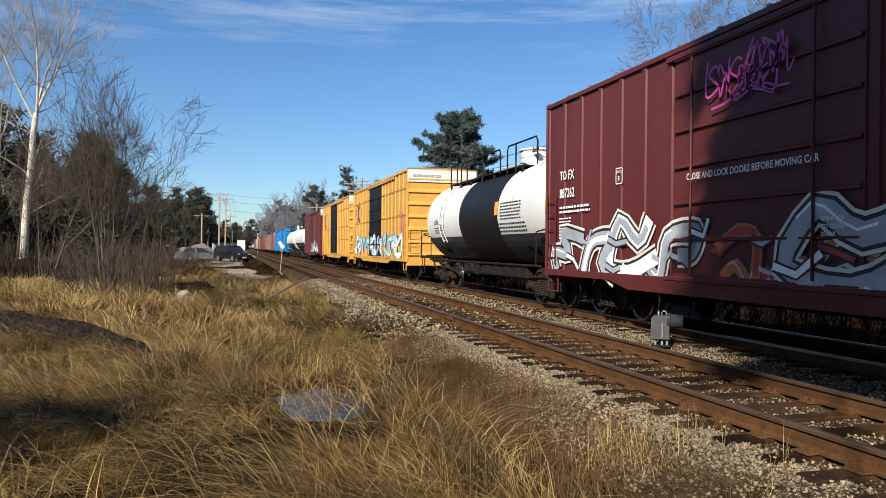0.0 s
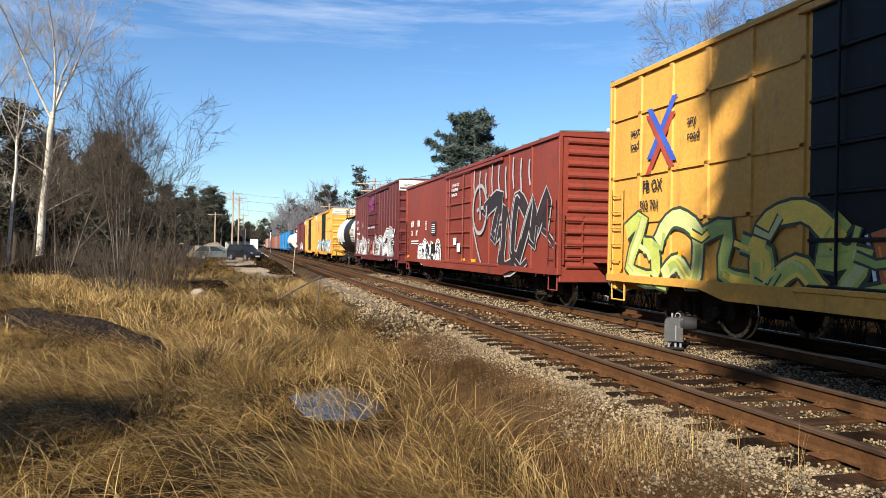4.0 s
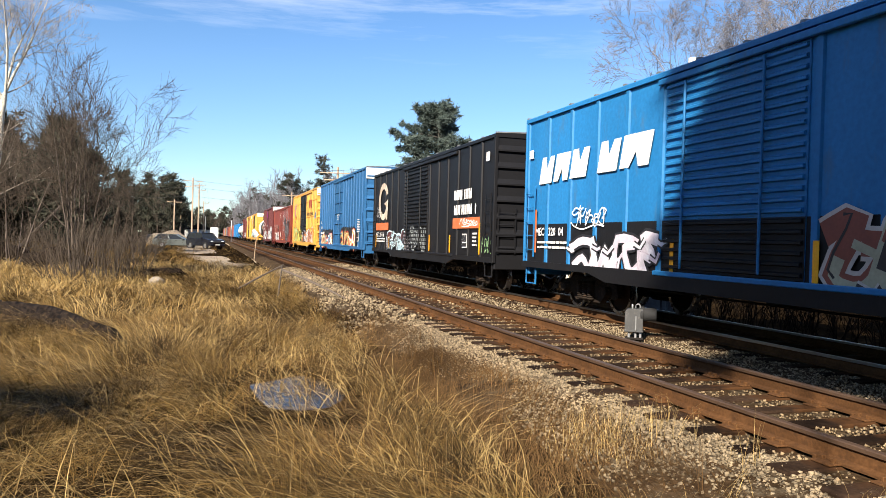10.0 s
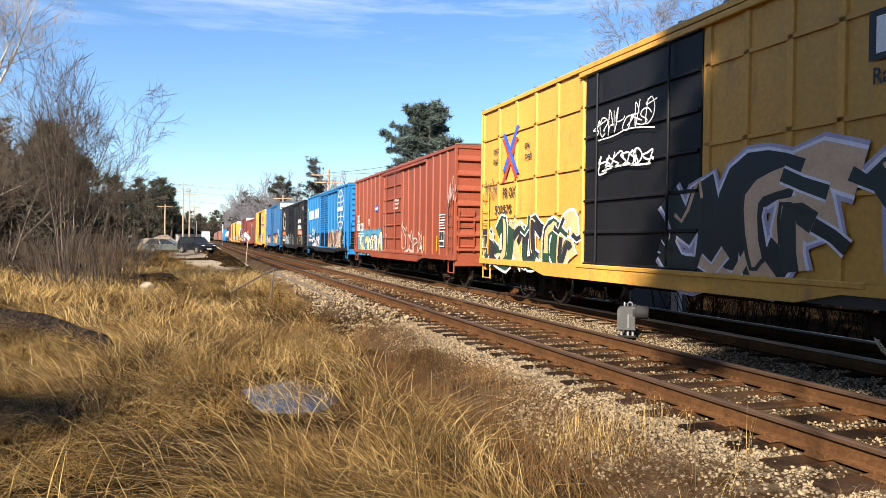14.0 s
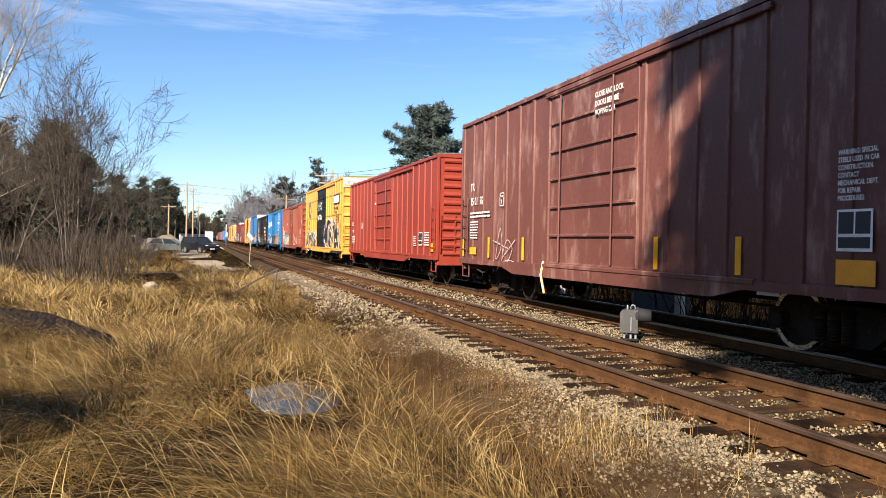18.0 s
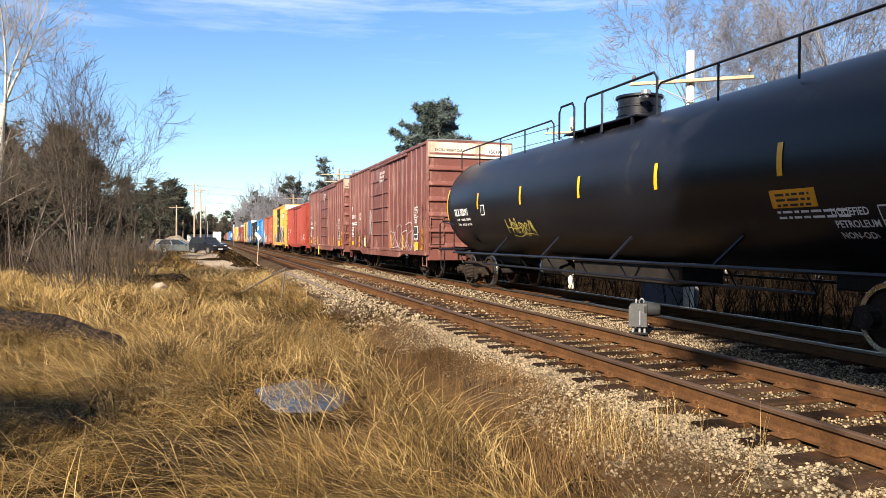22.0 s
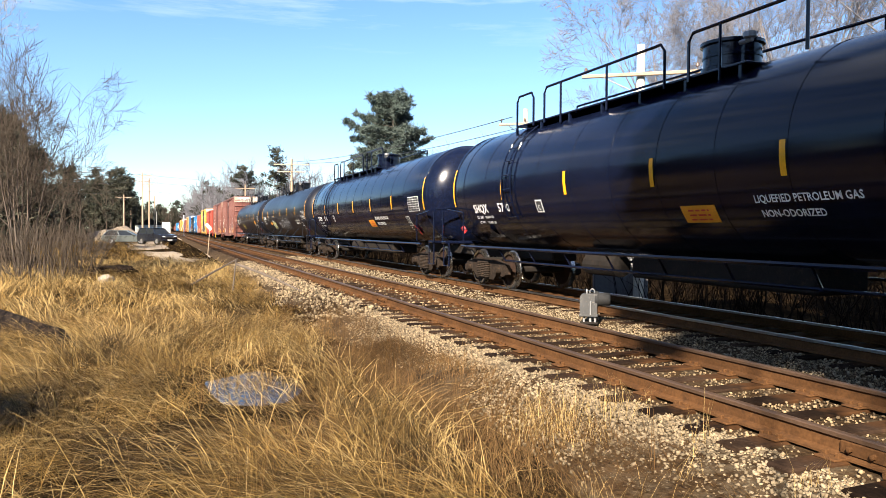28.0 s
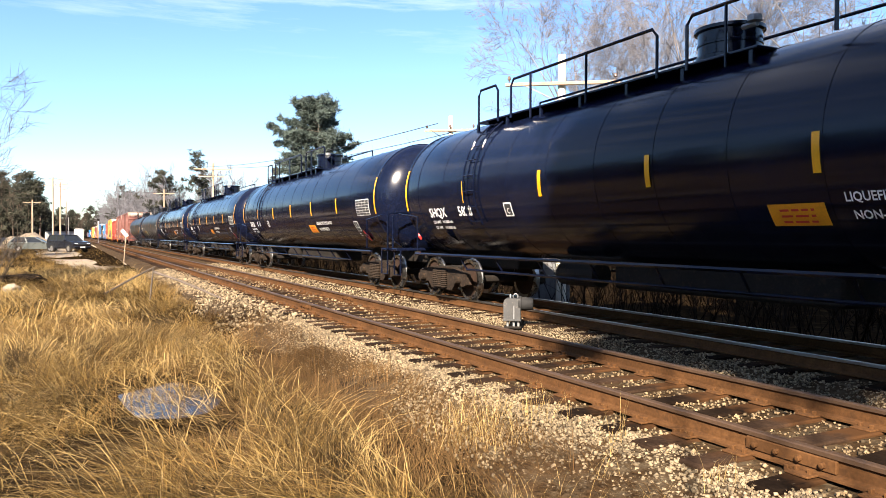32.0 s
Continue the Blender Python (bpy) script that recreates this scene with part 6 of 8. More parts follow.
# two weathered brown cars
for front, number, mark in ((-140.97, "150176", 0), (-158.15, "150198", 1)):
    car, h = boxcar(front, 15.15, 4.91, "brown", "weathered brown boxcar with pale height band" + (" and thin white graffiti" if mark else ""), (5.78, 9.18), None, (7, 8), "dirty_white")
    marks(car, h, "TR", number[:2] + " " + number[2:4] + "  " + number[4:], 2.92, 0.30)
    plate_box(car, h - 2.92, 2.40, 0.28)
    close_doors(car, h - 7.75, 4.32, 0.15)
    for k, line in enumerate(("WARNING: SPECIAL", "STEELS USED IN CAR", "CONSTRUCTION.", "CONTACT", "MECHANICAL DEPT.", "FOR REPAIR", "PROCEDURES")):
        text_part(line, 0.085, car, h - 13.5, 2.58 - 0.092 * k, "letter", squeeze=0.72)
    text_part("LIFT AND", 0.07, car, h - 13.5, 0.92, "letter", squeeze=0.8)
    text_part("JACK HERE", 0.07, car, h - 13.5, 0.84, "letter", squeeze=0.8)
    data_box(car, h - 13.5, 1.42, 0.50)
    plate(car, h - 13.5, h - 14.05, 1.02, 1.32, "placard", name="placard")
    plate(car, h - 0.75, h - 1.25, 1.12, 1.32, "placard", name="placard")
    reflectors(car, h, (0.2, 2.2 + 0.7 * mark, 4.4, 9.8, 11.8), 1.05, 1.6, w=0.12)
    reflectors(car, h, (14.5,), 1.05, 1.85, w=0.22)
    end_words(car, h, 4.91, size=0.13)
    end_data(car, h)
    for k, u in enumerate((3.3, 6.4, 9.4, 12.2)):
        plate(car, h - u, h - u - 0.42, 0.80, 0.90, "dirty_white", x=-W2 - 0.014, name="jack_mark")
    if mark:
        scrawl(car, h - 1.3, 3.9, 1.05, 2.0, (0.03, 0.02, 0.02), 181, 6, 0.04)
        scrawl(car, h - 9.6, 4.4, 0.95, 2.1, (0.46, 0.38, 0.36), 182, 5, 0.035, loops=0.8)
        scrawl(car, h - 5.4, 0.45, 1.6, 2.9, (0.45, 0.42, 0.42), 183, 4, 0.05)
        plate(car, h - 4.15, h - 4.4, 1.1, 1.5, "letter", name="paper_label")
        b = Solid()
        b.bevelled(0.55, 1.45, -h - 0.066, -h - 0.058, 4.45, 4.80, 0.002)
        part("number_panel", b, "white", car)
        text_part("150198", 0.18, car, 0.68, 4.55, "letter_black", end=-h - 0.070)
    else:
        strip = Solid()
        strip.tube([(-W2 - 0.02, h - 5.55, 1.05), (-W2 - 0.10, h - 5.60, 0.75), (-W2 - 0.08, h - 5.75, 0.35)], 0.03, 5)
        part("loose_strap", strip, "stripe", car, "dangling yellow strap")
        scrawl(car, h - 2.4, 1.5, 0.9, 1.7, (0.50, 0.36, 0.34), 184, 2, 0.03)


# ---- black gas tank cars ----
def tank_words(car, h, R, zc, mark, number, gas=10.3, words_at=11.3, satin=False):
    kw = dict(radius=R, zc=zc)
    if satin:
        text_part(mark + " " + number, 0.30, car, h - 0.65, 2.16, "letter", squeeze=0.78, **kw)
        for k, line in enumerate(("LD LMT    164500 LB    74650 KG", "LT WT      98400 LB    44650 KG")):
            text_part(line, 0.10, car, h - 0.75, 2.0 - 0.16 * k, "letter", squeeze=0.9, **kw)
        plate(car, h - 3.0, h - 3.3, 2.12, 2.42, "letter", thick=0.006, name="plate_mark", **kw)
        plate(car, h - 3.03, h - 3.27, 2.15, 2.39, "letter_black", thick=0.010, name="plate_field", **kw)
    else:
        text_part(mark, 0.30, car, h - 1.12, 1.86, "letter", squeeze=1.0, **kw)
        text_part(number, 0.30, car, h - 2.52, 1.86, "letter", squeeze=1.0, **kw)
        for k, line in enumerate(("LD LMT   162600 LB", "LT WT    100400 LB")):
            text_part(line, 0.10, car, h - 1.15, 1.70 - 0.15 * k, "letter", squeeze=1.1, **kw)
        plate(car, h - 4.4, h - 4.68, 1.80, 2.08, "letter", thick=0.006, name="plate_mark", **kw)
        plate(car, h - 4.43, h - 4.65, 1.83, 2.05, "letter_black", thick=0.010, name="plate_field", **kw)
        text_part("C", 0.15, car, h - 4.485, 1.86, "letter", radius=R + 0.008, zc=zc)
    if not satin:
        plate(car, h - gas, h - gas - 0.75, 1.50, 1.80, "placard", thick=0.008, name="placard", **kw)
        bars(car, h - gas - 0.15, 1.70, 3, 0.45, "hazard", 0.03, 0.05, radius=R + 0.006, zc=zc, seed=41)
        text_part("LIQUEFIED PETROLEUM GAS", 0.155, car, h - words_at, 1.80, "letter", squeeze=0.84, **kw)
        text_part("NON-ODORIZED", 0.155, car, h - words_at - 0.05, 1.58, "letter", squeeze=0.84, **kw)
    # tables, test panel, hazard diamonds
    y0 = h - 15.5 if not satin else h - 16.25
    plate(car, y0, y0 - 1.05, 2.02, 2.48, "letter", thick=0.006, name="test_table", **kw)
    for r in range(6):
        for c in range(4):
            plate(car, y0 - 0.02 - c * 0.255, y0 - 0.255 - c * 0.255, 2.035 + r * 0.073, 2.095 + r * 0.073, "letter_black", thick=0.010, name="table_field", **kw)
    if satin and number == "302091":
        plate(car, h - 14.35, h - 15.15, 1.86, 2.12, "placard", thick=0.008, name="placard", **kw)
        bars(car, h - 14.45, 2.03, 3, 0.6, "letter_black", 0.035, 0.04, radius=R + 0.006, zc=zc, seed=42)
        bars(car, h - 14.4, 1.78, 2, 1.2, "letter", 0.035, 0.05, seed=43, **kw)
        for k, line in enumerate(("LIQUEFIED", "PETROLEUM GAS", "NON-ODORIZED")):
            text_part(line, 0.15, car, h - 15.3, 1.72 - 0.18 * k, "letter", squeeze=0.8, **kw)
    elif satin:
        bars(car, h - 14.3, 1.98, 2, 1.3, "letter", 0.016, 0.03, seed=47, **kw)
        bars(car, h - 14.4, 1.84, 2, 1.1, "letter", 0.03, 0.045, seed=48, **kw)
    yb = h - 14.95 if not satin else h - 16.0
    data_box(car, yb, 1.50 if satin else 1.52, 0.34, R, zc)
    bars(car, yb - 0.02, 1.42, 2, 0.6, "letter", 0.03, 0.04, seed=44, **kw)
    for kk, (yy, on_end) in enumerate(((h - 15.55 if not satin else h - 16.95, False), (0, True))):
        d = Solid()
        if on_end:
            d.add([(-0.55, -h - 0.93, 1.34), (-0.42, -h - 0.93, 1.48), (-0.55, -h - 0.93, 1.62), (-0.68, -h - 0.93, 1.48)], [(0, 1, 2, 3)])
            pl = part("hazard_placard", d, "hazard", car, "red hazard diamond")
            text_part("1075", 0.075, pl, -0.64, 1.455, "letter", end=-h - 0.936, squeeze=0.9)
        else:
            pts = []
            for a, b in ((0, -0.23), (-0.17, 0), (0, 0.23), (0.17, 0)):
                an = (1.38 + b - zc) / R
                pts.append((-(R + 0.05) * math.cos(an), yy + a, zc + (R + 0.05) * math.sin(an)))
            d.add(pts, [(0, 1, 2, 3)])
            pl = part("hazard_placard", d, "hazard", car, "red hazard diamond")
            text_part("1075", 0.11, pl, yy + 0.14, 1.34, "letter", radius=R + 0.052, zc=zc, squeeze=0.9)
    # rear head lettering
    bars(car, -0.2, 2.55, 3, 0.9, "letter", 0.07, 0.07, end=-h - 0.76, seed=45)


car, h, R, zc = tank_car(-175.4, 17.6, "tank_satin", "satin black tank car with yellow graffiti", long_rail=True, struts=True, drop=0.07, stripes=(2.8, 5.85, 8.9, 11.7, 14.6))
tank_words(car, h, R, zc, "TILX", "302091", satin=True)
scrawl(car, h - 4.6, 1.6, 1.45, 1.95, (0.42, 0.34, 0.08), 191, 6, 0.04, radius=R, zc=zc)
car, h, R, zc = tank_car(-195.75, 17.6, "tank_satin", "satin black tank car with white graffiti", long_rail=True, struts=True, drop=0.07, stripes=(2.7, 5.84, 8.81, 11.44, 14.34))
tank_words(car, h, R, zc, "TILX", "302069", satin=True)
plate(car, h - 3.85, h - 4.5, 1.74, 1.95, "placard", thick=0.008, name="placard", radius=R, zc=zc)
graffiti(car, h - 4.9, 1.2, 1.35, 2.05, (0.50, 0.55, 0.58), [(0.45, 0.40, 0.06)], 192, 2, radius=R, zc=zc)
graffiti(car, h - 8.5, 3.4, 1.30, 2.08, (0.22, 0.22, 0.23), [(0.014, 0.014, 0.016), (0.03, 0.03, 0.032)], 193, 6, radius=R, zc=zc, fat=1.2)
scrawl(car, h - 7.7, 1.2, 1.45, 1.95, (0.40, 0.40, 0.41), 194, 5, 0.025, radius=R, zc=zc)
for front, number in ((-215.7, "5849"), (-235.2, "5790"), (-254.6, "5830"), (-273.75, "5828")):
    car, h, R, zc = tank_car(front, 17.0, "tank_black", "gloss black ringed gas tank car with yellow stripes", rings=13, stripes=(2.9, 5.7, 8.4, 11.05, 13.75), drop=0.24)
    tank_words(car, h, R, zc, "SHQX", number, *((8.92, 10.45) if number == "5790" else (10.3, 11.3)))

# ---- plants ----
def limbs_mesh(name, segs, mat, thick=0.05):
    """Tapered limbs from rows of x0 y0 z0 x1 y1 z1 r0 r1: five-sided where thick, three-sided where thin."""
    segs = np.asarray(segs, float)
    vs, fs, k0 = [], [], 0
    for sides, pick in ((6, segs[:, 6] >= thick), (3, segs[:, 6] < thick)):
        s = segs[pick]
        if not len(s):
            continue
        p0, p1 = s[:, :3], s[:, 3:6]
        way = p1 - p0
        way /= np.linalg.norm(way, axis=1, keepdims=True) + 1e-9
        ref = np.where(np.abs(way[:, 2:3]) < 0.9, [[0.0, 0, 1]], [[1.0, 0, 0]])
        u = np.cross(way, ref)
        u /= np.linalg.norm(u, axis=1, keepdims=True)
        w = np.cross(u, way)
        a = np.arange(sides) * 2 * np.pi / sides
        ring = np.cos(a)[None, :, None] * u[:, None] + np.sin(a)[None, :, None] * w[:, None]
        v = np.concatenate([p0[:, None] + ring * s[:, 6][:, None, None], p1[:, None] + ring * s[:, 7][:, None, None]], 1)
        base = k0 + np.arange(len(s))[:, None] * 2 * sides
        q = np.arange(sides)
        f = np.stack([base + q, base + (q + 1) % sides, base + sides + (q + 1) % sides, base + sides + q], -1).reshape(-1, 4)
        vs.append(v.reshape(-1, 3))
        fs.append(f)
        k0 += v.size // 3
    return bulk_mesh(name, np.concatenate(vs), np.concatenate(fs), mat, True)


def grow(rnd, p, way, length, r, level, out, split=(3, 5), angle=38, shrink=0.66, droop=0.0, wiggle=0.10, rise=0.12, pieces=4, tip=0.25, least=0.007):
    """One limb in bent pieces, and its side limbs."""
    p, way = np.array(p, float), np.array(way, float)
    rows = []
    for k in range(pieces):
        way = way + np.array([rnd.gauss(0, wiggle), rnd.gauss(0, wiggle), rnd.gauss(0, wiggle * 0.6) + rise / pieces - droop / pieces])
        way /= np.linalg.norm(way)
        q = p + way * length / pieces
        r0, r1 = r * (1 - (1 - tip) * k / pieces), r * (1 - (1 - tip) * (k + 1) / pieces)
        out.append((*p, *q, r0, r1))
        rows.append((p, q, way.copy(), r1))
        p = q
    if level <= 0:
        return
    n = rnd.randint(*split)
    for k in range(n):
        u = 0.25 + 0.75 * (k + rnd.random()) / n
        i = min(pieces - 1, int(u * pieces))
        a, b, w, rr = rows[i]
        spot = a + (b - a) * (u * pieces - i)
        turn = rnd.uniform(0, 2 * math.pi)
        side = np.cross(w, [math.cos(turn), math.sin(turn), 0.3])
        side /= np.linalg.norm(side) + 1e-9
        an = math.radians(angle * rnd.uniform(0.6, 1.3))
        grow(rnd, spot, w * math.cos(an) + side * math.sin(an), length * shrink * rnd.uniform(0.7, 1.1) * (1.15 - 0.4 * u), max(least, rr * 0.62), level - 1, out, split, angle, shrink, droop, wiggle, rise, pieces if level > 2 else 3, tip, least)


def split_tree(name, segs, label, at, bark, twigs, limit=0.045, group=""):
    segs = np.array(segs)
    t = thing(name, label, "tree", pose(*at), group)
    part("trunk", limbs_mesh("trunk", segs[segs[:, 6] >= limit], bark), bark, t)
    part("crown", limbs_mesh("crown", segs[segs[:, 6] < limit], twigs), twigs, t)
    return t


# tall pale-barked tree that forks high up
def birch(seed, at, height, label, lean=(0.02, 0.02), r=0.20, fork=0.52):
    rnd = random.Random(seed)
    s = []
    p = np.zeros(3)
    way = np.array([lean[0], lean[1], 1.0])
    n = 8
    for k in range(n):
        w = way + np.array([rnd.gauss(0, 0.03), rnd.gauss(0, 0.03), 0])
        q = p + w / np.linalg.norm(w) * height * fork / n
        s.append((*p, *q, r * (1 - 0.35 * k / n), r * (1 - 0.35 * (k + 1) / n)))
        if k >= 2:
            for _ in range(2):
                a = rnd.uniform(0, 2 * math.pi)
                grow(rnd, q, (math.cos(a) * 0.8, math.sin(a) * 0.8, 0.45), height * rnd.uniform(0.10, 0.2), r * 0.2, 2, s, (3, 5), 40, 0.6, 0.0, 0.14)
        p = q
    for k in range(4):
        a = 2 * math.pi * k / 4 + rnd.uniform(-0.4, 0.4)
        grow(rnd, p - np.array([0, 0, k * 0.25]), (math.cos(a) * 0.42, math.sin(a) * 0.42, 1.0), height * rnd.uniform(0.36, 0.5), r * 0.38, 4, s, (4, 6), 38, 0.56, 0.0, 0.09, 0.12, 5)
    return split_tree("birch_tree", s, label, at, "birch", "twig_birch", 0.06)


birch(3, (-11.3, 44.8, float(ground_z(-11.3, 44.8)) - 0.1), 17.5, "tall bare birch with pale bark that forks high up", (0.05, 0.0), 0.23)
birch(5, (-14.6, 47, float(ground_z(-14.6, 47)) - 0.1), 15, "slender bare birch with pale bark", (-0.02, 0.0), 0.12, 0.6)
birch(8, (-13.1, 45.5, float(ground_z(-13.1, 45.5)) - 0.1), 13, "slender bare birch with pale bark", (0.03, 0.02), 0.10, 0.6)


# a tree of many stems that fan out from the ground
def fan_tree(seed, at, height, stems, label, name="bare_tree", r=0.052, level=3, spread=0.5, twigs="twig"):
    rnd = random.Random(seed)
    s = []
    for k in range(stems):
        a = 2 * math.pi * k / stems + rnd.uniform(-0.5, 0.5)
        out = rnd.uniform(0.15, 1) * spread
        grow(rnd, (math.cos(a) * 0.2, math.sin(a) * 0.2, -0.1), (math.cos(a) * out, math.sin(a) * out, 1), height * rnd.uniform(0.6, 0.85), r * rnd.uniform(0.6, 1.1), level, s, (7, 8), 42, 0.56, 0.0, 0.05, 0.14, 6, 0.25, 0.008)
    return split_tree(name, s, label, at, "bark", twigs, 0.02)


fan_tree(11, (-4.9, 31.5, float(ground_z(-4.9, 31.5)) - 0.1), 8.2, 10, "bare spreading tree with many upright stems", spread=0.30)
fan_tree(13, (-8.6, 38, float(ground_z(-8.6, 38)) - 0.1), 7.2, 4, "bare spreading tree in the brush", spread=0.4)
fan_tree(17, (-16, 36, float(ground_z(-16, 36)) - 0.1), 8.5, 5, "bare spreading tree in the brush", spread=0.4)


def thicket(seed, at, height, stems, wide, label):
    rnd = random.Random(seed)
    s = []
    for k in range(stems):
        a, d = rnd.uniform(0, 2 * math.pi), wide * math.sqrt(rnd.random()) * 0.5
        x, y = math.cos(a) * d, math.sin(a) * d
        grow(rnd, (x, y, -0.1), (x * 0.5 / wide + rnd.gauss(0, 0.28), y * 0.5 / wide + rnd.gauss(0, 0.28), 1), height * rnd.uniform(0.55, 1.0), 0.016, 1, s, (3, 6), 24, 0.5, 0.0, 0.07, 0.1, 4, 0.4)
    s = np.array(s)
    t = thing("shrub", label, "shrub", pose(*at))
    part("stem_mass", limbs_mesh("stem_mass", s[s[:, 6] >= 0.0085], "twig"), "twig", t)["kind"] = "stuff"
    part("twig_mass", limbs_mesh("twig_mass", s[s[:, 6] < 0.0085], "twig"), "twig", t)["kind"] = "stuff"
    return t


thicket(21, (-4.0, 30.0, float(ground_z(-4.0, 30.0))), 2.3, 150, 3.6, "dense bare shrub of thin brown stems")
thicket(22, (-9.0, 41, float(ground_z(-9.0, 41))), 2.4, 150, 5.5, "dense bare shrub of thin brown stems")
thicket(23, (-13.5, 40, float(ground_z(-13.5, 40))), 2.6, 150, 5.5, "dense bare shrub of thin brown stems")
thicket(24, (-17.5, 43, float(ground_z(-17.5, 43))), 2.8, 130, 6, "dense bare shrub of thin brown stems")
thicket(25, (-6.0, 60, float(ground_z(-6.0, 60))), 2.2, 110, 5, "dense bare shrub of thin brown stems")

# leaning dead trunk beside the birch
dead = Solid()
dead.tube([(-10.2, 43.5, -0.3), (-8.9, 43.4, 1.2), (-7.3, 43.2, 3.0), (-6.6, 43.2, 3.9)], [0.11, 0.09, 0.07, 0.03], 7)
tagged(part("leaning_trunk", dead, "bark", None, "dead grey trunk leaning among the brush", smooth=True), category="tree trunk")


# ---- pines ----
def needle_blades(seed, spots, n, size):
    """Thin blades that stand out all round from each point, as triangles."""
    rg = np.random.default_rng(seed)
    at = np.repeat(np.asarray(spots, float), n, axis=0)
    m = len(at)
    way = rg.normal(0, 1, (m, 3)) * [1, 1, 0.75] + [0, 0, 0.22]
    way /= np.linalg.norm(way, axis=1, keepdims=True)
    side = np.cross(way, rg.normal(0, 1, (m, 3)))
    side /= np.linalg.norm(side, axis=1, keepdims=True) + 1e-9
    ln = size * rg.uniform(0.45, 1.0, (m, 1))
    side *= size * 0.075
    root = at + rg.normal(0, 0.16 * size, (m, 3))
    return np.stack([root - side, root + side, root + way * ln], 1).reshape(-1, 3)


def pine_parts(rnd, height, bare, wide, clump, n, whorls, stem=0.016):
    limbs, spots = [], []
    p = np.zeros(3)
    for k in range(10):
        q = p + np.array([rnd.gauss(0, 0.04), rnd.gauss(0, 0.04), height / 10])
        limbs.append((*p, *q, height * stem * (1 - k / 11), height * stem * (1 - (k + 1) / 11)))
        p = q
    for w in range(whorls):
        u = min(1.0, max(0.0, (w + rnd.uniform(-0.5, 0.5)) / (whorls - 1)))
        z = height * (bare + (0.96 - bare) * u)
        reach = wide * (math.sin(math.pi * (0.24 + 0.66 * u)) ** 0.8) * rnd.uniform(0.6, 1.15)
        for k in range(rnd.randint(4, 7)):
            a = rnd.uniform(0, 2 * math.pi)
            r = reach * rnd.uniform(0.5, 1.12)
            root = np.array([0, 0, z])
            end = np.array([math.cos(a) * r, math.sin(a) * r, z + r * rnd.uniform(0.0, 0.5)])
            mid = (root + end) / 2 + np.array([0, 0, -0.06 * r])
            limbs += [(*root, *mid, 0.05, 0.035), (*mid, *end, 0.035, 0.012)]
            m = max(3, int(r / clump * 3.2))
            for c in range(m):
                t = 0.25 + 0.75 * (c + rnd.random()) / m
                spots.append(root + (end - root) * t + np.array([rnd.gauss(0, 0.32), rnd.gauss(0, 0.32), rnd.gauss(0.10, 0.22)]) * clump)
    for c in range(8):
        spots.append(np.array([rnd.gauss(0, 0.3), rnd.gauss(0, 0.3), height * (0.92 + 0.011 * c)]))
    return limbs, needle_blades(rnd.randrange(10 ** 6), spots, n, clump)


def pine(seed, at, height, wide, label, bare=0.25, clump=0.8, n=18, whorls=14, stem=0.016):
    rnd = random.Random(seed)
    limbs, v = pine_parts(rnd, height, bare, wide, clump, n, whorls, stem)
    t = thing("pine_tree", label, "tree", pose(*at), "pines")
    part("trunk", limbs_mesh("trunk", limbs, "bark"), "bark", t)
    part("crown", bulk_mesh("crown", v, np.arange(len(v)).reshape(-1, 3), "needle"), "needle", t)
    return t


pine(31, (26.3, 84, -0.5), 18.4, 6.0, "tall white pine with uneven tiers of branches", 0.18, 0.75, 44, 23)
# tall unseen pines behind the place where the camera stands, added to block the sun
# this one shades the left of the field
pine(340, (-12.0, -3.0, -0.5), 10.4, 2.0, "unseen young pine added to shade the grass", 0.5, 0.6, 15, 9)
# these three darken the ground and brush beyond the train
for k, (x, y) in enumerate(((1.8, -4.3), (3.2, -3.6), (2.4, -6.4))):
    pine(350 + k, (x, y, -0.5), 18.0 + 0.8 * (k % 3), 2.6, "unseen slender pine with a high crown, added to shade the brush", 0.62, 0.75, 50, 13, 0.004)
# these shade the near car sides; some trunks thinned to hide their shadows
for k, (x, y) in enumerate(((-3.5, -13.6), (-3.8, -11.5), (-3.4, -9.4), (-3.7, -7.3), (-3.3, -5.2), (-5.1, -10.4), (-5.2, -14.9), (-5.3, -6.7), (-4.2, -4.6))):
    pine(320 + k, (x, y - 0.6, -0.5), 18.2 + 0.7 * (k % 3) + (1.2 if k > 4 else 0), 2.2, "unseen slender pine with a high crown, added to shade the train", 0.635, 0.75, 50, 13, 0.0024 if k in (3, 4, 7, 8) else 0.0065)


